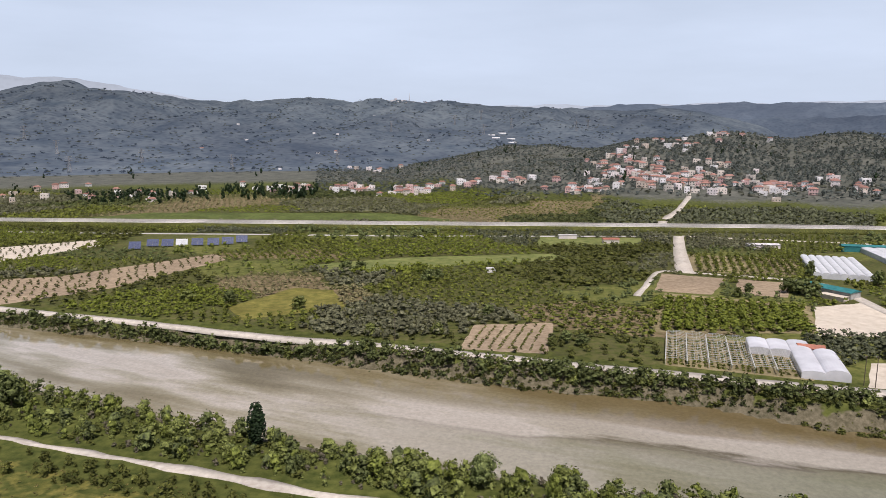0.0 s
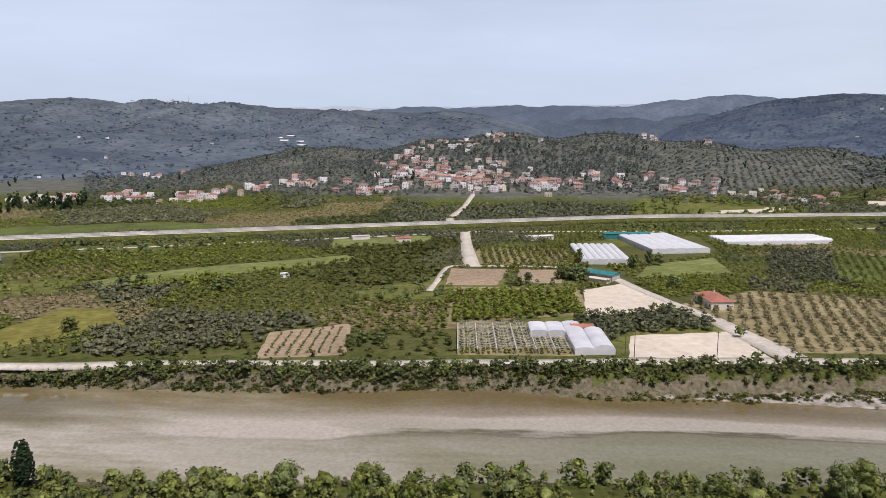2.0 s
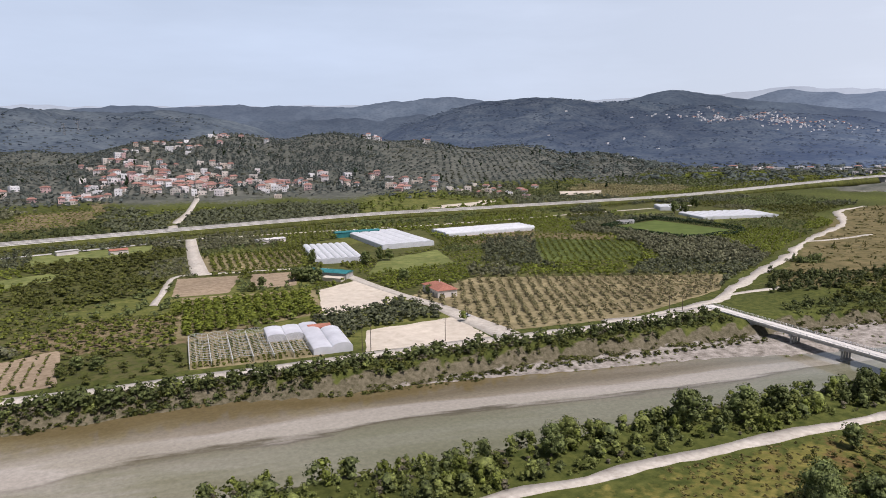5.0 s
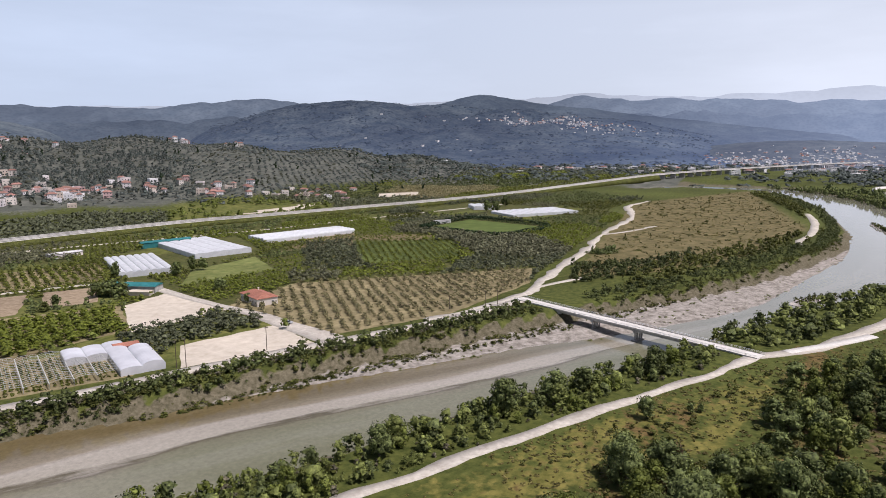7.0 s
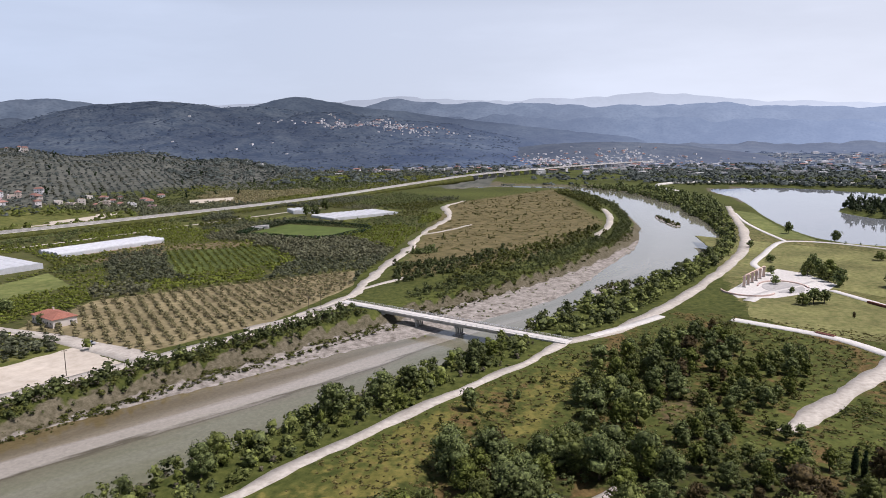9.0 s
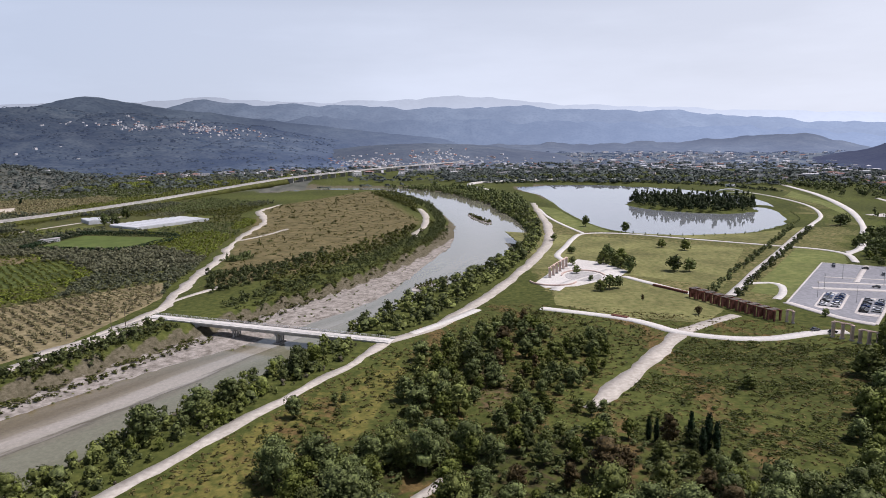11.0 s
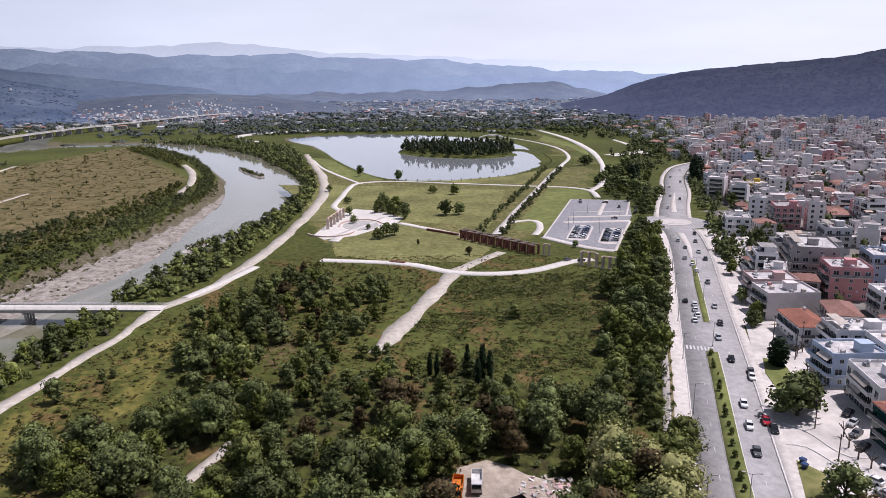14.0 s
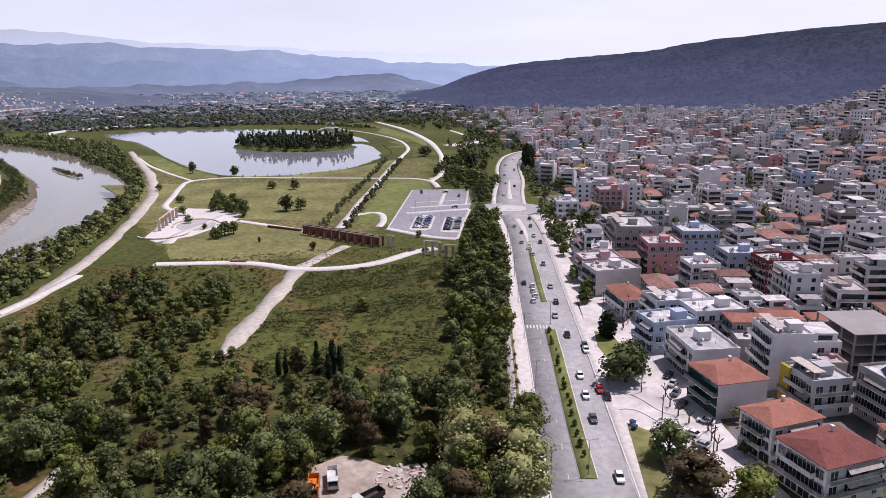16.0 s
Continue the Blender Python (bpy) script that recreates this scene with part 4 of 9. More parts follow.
# ---- fields ----
M_YARD = mat("dusty_yard", (0.27, 0.22, 0.17), (0.45, 0.39, 0.32), scale=0.4, rough=0.95, bump=0.5, big=0.25, big_scale=0.15)
FIELDS = [
    ("field", [(100, 279), (125, 353), (189, 329), (169, 280)], M_ORCHARD_SOIL, "citrus orchard floor of grass and soil", 0.05),
    ("building_lot", [(190, 326), (167, 276), (221, 277), (222, 337)], M_LOT, "bare graded lot of pale earth", 0.08),
    ("building_lot", [(170, 242), (155, 216), (206, 200), (214, 236)], M_LOT, "bare graded lot of pale earth by the road", 0.08),
    ("field", [(137, 404), (172, 391), (148, 350), (121, 358)], M_BROWN, "ploughed brown field", 0.06),
    ("field", [(177, 390), (203, 381), (186, 346), (160, 351)], M_BROWN, "ploughed brown field with earth heaps", 0.06),
    ("field", [(172, 472), (245, 457), (213, 397), (158, 412)], M_ORCHARD_SOIL, "orchard floor of grass and soil", 0.05),
    ("field", [(219, 284), (219, 204), (277, 186), (362, 193), (400, 215), (350, 250), (278, 300)], M_ORCHARD_SOIL, "brown orchard floor with rows of young trees", 0.05),
    ("field", [(346, 312), (412, 392), (462, 326), (405, 276)], M_VEG, "green field of young trees", 0.05),
    ("field", [(232, 346), (297, 343), (318, 392), (264, 383)], M_GRASS, "grassy field", 0.06),
    ("field", [(-206, 313), (-170, 351), (-137, 436), (-152, 457), (-215, 380), (-300, 345), (-300, 320)], M_BROWN, "ploughed reddish field", 0.06),
    ("field", [(-285, 410), (-246, 487), (-264, 513), (-320, 470), (-420, 430)], M_LOT, "pale fallow field", 0.06),
    ("field", [(-95, 312), (-73, 356), (-51, 352), (-38, 316), (-81, 290)], M_YELLOW, "yellow-green meadow", 0.06),
    ("field", [(24, 287), (59, 292), (51, 247), (17, 252)], M_BROWN, "vegetable plot in pale soil", 0.06),
    ("field", [(-60, 395), (30, 430), (90, 450), (80, 470), (-20, 450), (-80, 420)], M_GRASS, "grassy field", 0.05),
    ("field", [(70, 505), (150, 510), (160, 545), (80, 545)], M_GRASS, "green vegetable field in rows", 0.05),
    ("field", [(-360, 625), (-150, 620), (20, 640), (-60, 700), (-300, 690)], M_VEG, "green field beyond the highway", 0.05),
    ("field", [(430, 640), (520, 600), (600, 640), (500, 690)], M_LOT, "pale fallow field beyond the highway", 0.05),
    ("field", [(700, 640), (760, 620), (800, 655), (740, 680)], M_LOT, "pale fallow field beyond the highway", 0.05),
    ("field", [(378, 430), (440, 418), (456, 436), (384, 448)], M_BROWN, "ploughed plot behind the greenhouses", 0.05),
    ("football_pitch", [(505, 392), (508, 314), (574, 312), (578, 398)], M_PITCH, "mown green football pitch", 0.1),
    ("lawn", [(640, 30), (606, -71), (566, -152), (425, -108), (452, -62), (470, 5), (520, 0)], M_LAWN, "dry mown park lawn", 0.06),
    ("lawn", [(415, -119), (570, -190), (548, -214), (512, -204), (400, -138)], M_GRASS, "green park lawn beside the parking", 0.07),
    ("lawn", [(462, -10), (449, -60), (402, -91), (372, -97), (345, -82), (352, -46), (372, -16), (405, -15)], M_LAWN, "dry mown park lawn", 0.07),
    ("lawn", [(640, -75), (616, -120), (592, -170), (640, -210), (700, -240), (650, -180), (630, -120)], M_LAWN, "dry lakeside lawn", 0.06),
    ("lawn", [(860, 10), (690, -20), (650, -30), (645, -62), (720, -36), (840, -12)], M_GRASS, "green lakeside lawn", 0.06),
    ("lawn", [(760, -300), (900, -318), (1020, -312), (1100, -345), (900, -335)], M_GRASS, "green park lawn", 0.06),
    ("lawn", [(600, -245), (700, -285), (690, -300), (560, -232)], M_GRASS, "green park lawn", 0.06),
    ("dirt_yard", [(156, -35), (162, -41), (165, -50), (157, -57), (151, -65), (146, -65), (128, -50), (142, -34)], M_YARD, "dusty brown yard strewn with rubble", 0.1),
]
for k, (name, poly, material, label, z) in enumerate(FIELDS):
    sheet(name, poly, z, material, label, "field" if name == "field" else name.replace("_", " "), seed=k)

# ---- plants: shapes ----


def ball(sub):
    bm = bmesh.new()
    bmesh.ops.create_icosphere(bm, subdivisions=sub, radius=1)
    v = np.array([tuple(p.co) for p in bm.verts])
    f = np.array([[p.index for p in q.verts] for q in bm.faces])
    bm.free()
    return v, f


BALL1 = ball(1)
# a coarse lump for plants that stay small in view
LUMP = (np.array([(1, 0, 0), (-0.5, 0.87, 0), (-0.5, -0.87, 0), (0.35, 0.6, 0.8), (-0.7, 0, 0.75), (0.35, -0.6, 0.85)], float),
        np.array([(0, 1, 3), (1, 4, 3), (1, 2, 4), (2, 5, 4), (2, 0, 5), (0, 3, 5), (3, 4, 5)]))


def leaf_quads(r, centres, normals, size):
    """Small bent leaf sprays at the places given."""
    n = len(centres)
    nrm = normals + r.normal(0, 0.42, (n, 3))
    nrm /= np.linalg.norm(nrm, axis=1)[:, None]
    a = np.cross(nrm, r.normal(0, 1, (n, 3)))
    a /= np.linalg.norm(a, axis=1)[:, None]
    b = np.cross(nrm, a)
    s = size * (0.6 + 0.8 * r.rand(n, 1))
    bend = nrm * s * 0.25
    v = np.stack([centres - a * s * 0.6, centres + b * s * 0.45 + bend, centres + a * s * 0.7, centres - b * s * 0.45 + bend], 1).reshape(-1, 3)
    k = np.arange(n)[:, None] * 4
    return v, np.vstack([k + [0, 2, 1], k + [0, 3, 2]])


def crown(seed, clumps, spread, tall, base, clump_r, sprays, size, core=BALL1, flat=1.0, top=1.0):
    """Leaf crown: uneven clumps with a rough core and many sprays. spread: radius; base to tall: heights."""
    r = np.random.RandomState(seed)
    vs, fs, k = [], [], 0
    for c in range(clumps):
        u = (c + 0.5) / clumps
        h = base + (tall - base) * (0.08 + 0.86 * u)
        wide = spread * math.sin(math.pi * min(1, (0.25 + 0.75 * u) ** top)) ** 0.6
        ang, rad = c * 2.4 + r.rand() * 1.2, wide * (0.25 + 0.75 * r.rand() ** 0.5) * (0.75 if clumps > 1 else 0)
        cen = np.array([math.cos(ang) * rad, math.sin(ang) * rad, h])
        cr = clump_r * (0.7 + 0.6 * r.rand())
        v = core[0] * (1 + 0.26 * r.normal(0, 1, (len(core[0]), 1))) * cr * (0.7 if clumps > 4 else 0.74 if clumps == 3 else 0.86) * np.array([1, 1, flat]) + cen
        vs.append(v), fs.append(core[1] + k)
        k += len(v)
        d = r.normal(0, 1, (sprays, 3))
        d[:, 2] = np.abs(d[:, 2]) * 1.1 - 0.35
        d /= np.linalg.norm(d, axis=1)[:, None]
        pos = cen + d * cr * ((0.78 if clumps > 4 else 0.66) + (0.36 if clumps > 4 else 0.5) * r.rand(sprays, 1)) * np.array([1, 1, flat])
        v, f = leaf_quads(r, pos, d, size)
        vs.append(v), fs.append(f + k)
        k += len(v)
    return np.vstack(vs), np.vstack(fs)


def column(seed, tall, radius, sprays, size):
    """A narrow cypress-like crown."""
    r = np.random.RandomState(seed)
    vs, fs, k = [], [], 0
    for c in range(7):
        u = c / 6
        v = BALL1[0] * (1 + 0.15 * r.normal(0, 1, (12, 1))) * np.array([1, 1, 1.6]) * radius * (0.35 + 0.75 * math.sin(math.pi * (0.15 + 0.8 * u)))
        v = v + np.array([r.normal(0, 0.1), r.normal(0, 0.1), tall * (0.1 + 0.82 * u)])
        vs.append(v), fs.append(BALL1[1] + k)
        k += 12
    u = r.rand(sprays, 1)
    ang = r.rand(sprays, 1) * 6.283
    rad = radius * (0.35 + 0.8 * np.sin(np.pi * (0.12 + 0.84 * u)))
    d = np.hstack([np.cos(ang), np.sin(ang), 0.5 * np.ones_like(ang)])
    pos = np.hstack([np.cos(ang) * rad, np.sin(ang) * rad, tall * (0.03 + 0.97 * u)])
    v, f = leaf_quads(r, pos, d, size)
    return np.vstack(vs + [v]), np.vstack(fs + [f + k])


def trunk_build(seed, tall, radius, limbs):
    r = np.random.RandomState(seed)
    b = Build()
    mid = Vector((r.normal(0, 0.15), r.normal(0, 0.15), tall * 0.45))
    b.tube((0, 0, -0.4), mid, radius, radius * 0.75, 8)
    b.tube(mid, (r.normal(0, 0.3), r.normal(0, 0.3), tall * 0.8), radius * 0.75, radius * 0.3, 7)
    for i in range(limbs):
        a = i * 2.4 + r.rand()
        e = Vector((math.cos(a), math.sin(a), 0)) * tall * 0.28 + Vector((0, 0, tall * (0.6 + 0.2 * r.rand())))
        b.tube(mid * (0.8 + 0.3 * r.rand()), e, radius * 0.42, radius * 0.14, 6)
    return b


# every shape stands for a plant about 1 m in height and is scaled where it grows
def lods(make, count):
    return [make(s) for s in range(count)]


BIG = {  # crowns in metres, for a tree 10 m high
    "broad": lods(lambda s: crown(100 + s, 15, 3.5, 9.6, 1.6, 1.75, 82, 0.4), 6),
    "bright": lods(lambda s: crown(200 + s, 14, 3.1, 9.8, 1.6, 1.6, 80, 0.39, top=0.8), 4),
    "willow": lods(lambda s: crown(300 + s, 16, 3.9, 9.6, 1.0, 1.75, 82, 0.38), 4),
    "russet": lods(lambda s: crown(400 + s, 15, 3.2, 9.8, 1.4, 1.6, 74, 0.36), 3),
    "cypress": lods(lambda s: column(500 + s, 10, 1.0, 420, 0.42), 3),
}
BIG["pale"] = lods(lambda s: crown(350 + s, 17, 3.9, 9.6, 0.8, 1.75, 86, 0.36), 3)
BIG["sapling"] = lods(lambda s: crown(440 + s, 5, 2.8, 10, 2.5, 2.2, 34, 0.9, core=LUMP), 3)
BIG_MAT = {"pale": M_PALECROWN, "sapling": M_BRIGHT, "broad": M_WOODLEAF, "bright": M_BRIGHT, "willow": M_WILLOW, "russet": M_RUSSET, "cypress": M_CYPRESS}
BIG_LABEL = {
    "pale": "spreading tree with a pale flowering crown",
    "sapling": "small sapling",
    "broad": "dense dark green broadleaf tree in the riverside wood",
    "bright": "fresh light green broadleaf tree among darker ones",
    "willow": "spreading grey-green tree with a pale crown",
    "russet": "half-bare tree with russet brown foliage",
    "cypress": "slender dark green cypress tree",
}
# lighter crowns for trees that stand farther off
for kind, mid, far in (("broad", (12, 3.5, 9.6, 1.6, 1.9, 40, 0.68), (7, 3.3, 9.6, 1.6, 2.3, 30, 1.0)), ("bright", (12, 3.1, 9.8, 1.6, 1.75, 38, 0.66), (7, 3.0, 9.8, 1.6, 2.1, 30, 1.0)),
                       ("willow", (12, 3.9, 9.6, 1.0, 1.95, 40, 0.66), (7, 3.8, 9.6, 1.0, 2.4, 30, 1.0)), ("russet", (10, 3.1, 10, 1.6, 1.6, 36, 0.66), (7, 3.1, 10, 1.6, 2.0, 26, 0.9))):
    for grade, c in (("_mid", mid), ("_far", far)):
        BIG[kind + grade] = lods(lambda s: crown(1100 + s, *c), 4)
        BIG_MAT[kind + grade], BIG_LABEL[kind + grade] = BIG_MAT[kind], BIG_LABEL[kind]
tree_data, tree_proto = {}, {}
for kind, shapes in BIG.items():
    for s, (v, f) in enumerate(shapes):
        tree_data[kind, s] = (tri_mesh("crown", v, f, BIG_MAT[kind]), trunk_build(s + 7, 10, 0.28 if kind != "cypress" else 0.16, 5 if kind != "cypress" else 0).data("trunk", M_BARK))


def tree(kind, x, y, tall, seed=0, wide=1.0, label="", group="", z=None, name="tree"):
    """A tree of its own, with trunk and crown."""
    r = random.Random(seed * 7919 + int(x * 13) + int(y * 7))
    off = math.hypot(x - EYE[0], y - EYE[1])
    if kind + "_mid" in BIG and off > 190:
        kind += "_mid" if off < 380 else "_far"
    s = r.randrange(len(BIG[kind]))
    m = pose(x, y, ground_z(x, y) if z is None else z, 0, 0, r.random() * 360)
    text = label or BIG_LABEL[kind]
    key = (kind, s, text, group)
    if key not in tree_proto:
        ob = thing("cypress_tree" if kind == "cypress" else name, (0, 0, 0), 0, text, "tree", group)
        part("crown", tree_data[kind, s][0], None, ob)
        part("trunk", tree_data[kind, s][1], None, ob)
        ob.matrix_basis = m
        tree_proto[key] = ob
    else:
        ob = copy_thing(tree_proto[key], m)
    k = tall / 10
    ob.scale = (k * wide * r.uniform(0.9, 1.1), k * wide * r.uniform(0.9, 1.1), k)
    return ob


# shapes for mass planting, 1 m high and about 1 m wide
SHRUB = lods(lambda s: crown(600 + s, 4, 0.36, 0.95, 0.0, 0.27, 20, 0.13, core=LUMP), 6)
DOT = lods(lambda s: crown(890 + s, 1, 0.3, 0.9, 0.1, 0.47, 2, 0.5, core=LUMP), 4)
ROUND = lods(lambda s: crown(700 + s, 3, 0.3, 0.95, 0.1, 0.27, 11, 0.15, core=LUMP), 6)
MIDDLE = lods(lambda s: crown(800 + s, 2, 0.27, 0.95, 0.08, 0.34, 6, 0.22, core=LUMP), 6)
FAR = lods(lambda s: crown(900 + s, 1, 0.3, 0.9, 0.1, 0.47, 4, 0.42, core=LUMP), 5)
TUFT = lods(lambda s: crown(950 + s, 3, 0.5, 0.8, 0.0, 0.32, 8, 0.2, core=LUMP, flat=0.6), 5)
GRASS = lods(lambda s: crown(970 + s, 1, 0.4, 0.5, 0.0, 0.4, 6, 0.4, core=LUMP, flat=0.5), 5)
SPIRE = lods(lambda s: column(980 + s, 1, 0.11, 14, 0.1), 4)


def planting(name, shapes, x, y, tall, wide, material, label, category, seed=0, sink=0.06, base=None):
    """Many plants joined into one body of greenery."""
    r = np.random.RandomState(seed)
    x, y = np.asarray(x, float), np.asarray(y, float)
    n = len(x)
    if n == 0:
        return None
    tall, wide = np.broadcast_to(tall, n), np.broadcast_to(wide, n)
    z = (height(x, y) if base is None else base) - sink * tall
    pick = r.randint(0, len(shapes), n)
    turn = r.rand(n) * 6.283
    vs, fs, k = [], [], 0
    for s, (v, f) in enumerate(shapes):
        i = np.where(pick == s)[0]
        if len(i) == 0:
            continue
        c, sn = np.cos(turn[i])[:, None], np.sin(turn[i])[:, None]
        w = wide[i][:, None]
        vx = (v[None, :, 0] * c - v[None, :, 1] * sn) * w + x[i][:, None]
        vy = (v[None, :, 0] * sn + v[None, :, 1] * c) * w + y[i][:, None]
        vz = v[None, :, 2] * tall[i][:, None] + z[i][:, None]
        vs.append(np.stack([vx, vy, vz], -1).reshape(-1, 3))
        fs.append((f[None] + (np.arange(len(i)) * len(v))[:, None, None]).reshape(-1, 3) + k)
        k += len(i) * len(v)
    return tagged(new(name, tri_mesh(name, np.vstack(vs), np.vstack(fs), material)), label, category, kind="stuff")


ROADS = [(spline(S_ROAD, 12), 3.2), (spline(N_ROAD, 12), 4.5), (spline(E_ROAD, 12), 6.5), (spline(NE_ROAD, 12), 7), (HW, 17),
         (spline([(222, 370), (219, 307), (218, 241), (214, 199)], 12), 4.5), (spline([(152, 408), (176, 500), (192, 556)], 12), 6), (spline([(151, 409), (215, 384), (224, 366)], 12), 3),
         (spline([(196, 606), (205, 650), (240, 720), (275, 800), (290, 850)], 12), 5),
         (spline([(151, 412), (136, 408), (108, 345)], 12), 3), (spline([(-420, 555), (-160, 548), (120, 552)], 12), 4), (spline([(195, 557), (420, 500), (560, 480), (720, 455)], 12), 4)]
PARK_WAYS = [(spline([(240, -28), (276, -46), (328, -69)], 12), 5.5), (spline([(364, -9), (350, -46), (328, -69), (322, -88), (324, -106), (338, -140)], 12), 4.5),
             (spline([(184, 10), (160, 22), (140, 32)], 8), 5.5)]


def off_roads(x, y, ways):
    ok = np.ones(len(x), bool)
    for line, w in ways:
        ok &= distance(x, y, line) > w
    return ok


def cast(poly, count, seed):
    """Random places in a polygon."""
    r = np.random.RandomState(seed)
    p = np.array(poly, float)
    lo, hi = p.min(0), p.max(0)
    q = lo + r.rand(count * 6, 2) * (hi - lo)
    q = q[inside(q[:, 0], q[:, 1], poly)]
    return q[:count, 0], q[:count, 1]


def spaced(x, y, gap):
    """Keeps the places that are not too close to one kept before."""
    keep = []
    for i in range(len(x)):
        if all((x[i] - x[j]) ** 2 + (y[i] - y[j]) ** 2 > gap * gap for j in keep):
            keep.append(i)
    return x[keep], y[keep]


def rows(poly, angle, gap_row, gap_tree, jitter, seed, miss=0.04):
    """Places in straight planted rows that fill a polygon."""
    r = np.random.RandomState(seed)
    p = np.array(poly, float)
    c = p.mean(0)
    rad = np.linalg.norm(p - c, axis=1).max()
    u, v = np.meshgrid(np.arange(-rad, rad, gap_tree), np.arange(-rad, rad, gap_row))
    u, v = u.ravel() + r.normal(0, jitter, u.size), v.ravel() + r.normal(0, jitter, u.size)
    a = radians(angle)
    x, y = c[0] + u * math.cos(a) - v * math.sin(a), c[1] + u * math.sin(a) + v * math.cos(a)
    k = inside(x, y, poly) & (r.rand(len(x)) > miss)
    return x[k], y[k]


M_MEADOWGRASS = leaves("tall_grass", (0.08, 0.076, 0.02), (0.19, 0.16, 0.055), big=0.4)
M_BRAMBLE = leaves("bramble_leaves", (0.038, 0.05, 0.009), (0.11, 0.125, 0.03), big=0.45)
# ---- woods on the near bank ----
YARD = [(157, -35), (163, -42), (166, -50), (158, -59), (151, -67), (144, -66), (128, -50), (142, -33)]
WOOD_A = [(284, 36), (322, 14), (346, -4), (318, -12), (291, -10), (262, 2), (233, 6), (200, 12), (184, 18), (170, 38), (174, 48), (190, 37), (216, 31), (252, 32)]
WOOD_B = [(286, -7), (318, -38), (273, -36), (250, -20), (225, -14), (199, -6), (218, 0), (250, -4)]
WOOD_C = [(168, 48), (178, 58), (196, 14), (207, 4), (219, -24), (216, -52), (205, -66), (196, -84), (172, -90), (134, -76), (120, -60), (100, 20), (120, 60)]
WOOD_D = [(326, -150), (393, -199), (330, -172), (245, -132), (170, -95), (182, -86), (206, -94), (250, -112), (300, -134)]
kinds = ["broad"] * 6 + ["bright"] * 3 + ["willow"] * 3 + ["russet"]
dark_kinds = ["broad"] * 7 + ["bright"] * 4 + ["willow"] * 3 + ["russet"]
rt = random.Random(5)
tree_count = 0
wood_rest = []
for poly, count, gap, lo, hi in ((WOOD_D, 300, 5.2, 6, 10.5), (WOOD_C, 640, 5.2, 6, 12.5), (WOOD_A, 420, 6.2, 5, 9.8), (WOOD_B, 240, 4.6, 3, 7.5)):
    px, py = cast(poly, count, tree_count + 3)
    k = ~inside(px, py, YARD) & off_roads(px, py, PARK_WAYS + ROADS[:1])
    px, py = spaced(px[k], py[k], gap)
    for x, y in zip(px, py):
        clearing = poly is WOOD_C and x > 186 and y < -8
        if poly is WOOD_C and rt.random() < (0.4 if 0 < x - 0.5 * y - 196 < 18 else 0.35 if clearing else 0.08):
            continue
        kind = rt.choice(dark_kinds if poly is WOOD_C else ("broad", "bright", "bright", "willow", "broad") if poly is WOOD_D else kinds)
        tall, wide = (rt.uniform(4, 7), rt.uniform(1.0, 1.4)) if clearing else (rt.uniform(lo, hi), rt.uniform(1.0, 1.35))
        if tree_count < 272 and poly is not WOOD_B:
            tree(kind, x, y, tall, tree_count, wide, group="riverside wood")
            tree_count += 1
        else:
            wood_rest.append((x, y, tall, wide, kind))
for kind in ("broad", "bright", "willow", "russet"):
    q = [w for w in wood_rest if w[4] == kind]
    if q:
        planting("wood_trees", [(v * 0.1, f) for v, f in BIG[kind + "_mid"]], [w[0] for w in q], [w[1] for w in q], np.array([w[2] for w in q]), np.array([w[2] * w[3] for w in q]), BIG_MAT[kind], "further trees and young growth of the riverside wood", "trees", 26)
# two pale crowns beside the yard, russet trees and the cypress row
for x, y, h, kind, w in ((144, -71, 11, "pale", 1.3), (153, -75, 12, "pale", 1.4), (161, -77, 11, "willow", 1.2), (139, -83, 12, "pale", 1.5), (151, -88, 11, "willow", 1.3), (146, -79, 12, "pale", 1.3), (158, -94, 10, "willow", 1.3), (133, -78, 11, "pale", 1.4), (133, -70, 9, "bright", 1.2), (191, -30, 10, "russet", 1.5), (194, -35, 7, "russet", 1.2),
                         (212, -48, 9, "russet", 1.0), (172, -84, 10, "russet", 1.2), (215, -43, 7, "cypress", 0.9), (213, -54, 10, "cypress", 0.7), (210, -58, 11, "cypress", 0.9),
                         (209, -60, 9, "cypress", 1.0), (214, -45, 7, "cypress", 1.0), (207, -56, 8, "cypress", 1.0), (173, 6, 8, "bright", 1.4), (192, 4, 9, "bright", 1.1), (234, -24, 4, "willow", 1.3), (236, -32, 3.2, "broad", 1.4), (231, -28, 4.5, "broad", 1.2), (165, -33, 9, "broad", 1.4), (170, -38, 10, "broad", 1.4), (168, -46, 8, "bright", 1.3)):
    tree(kind, x, y, h, int(x), w)
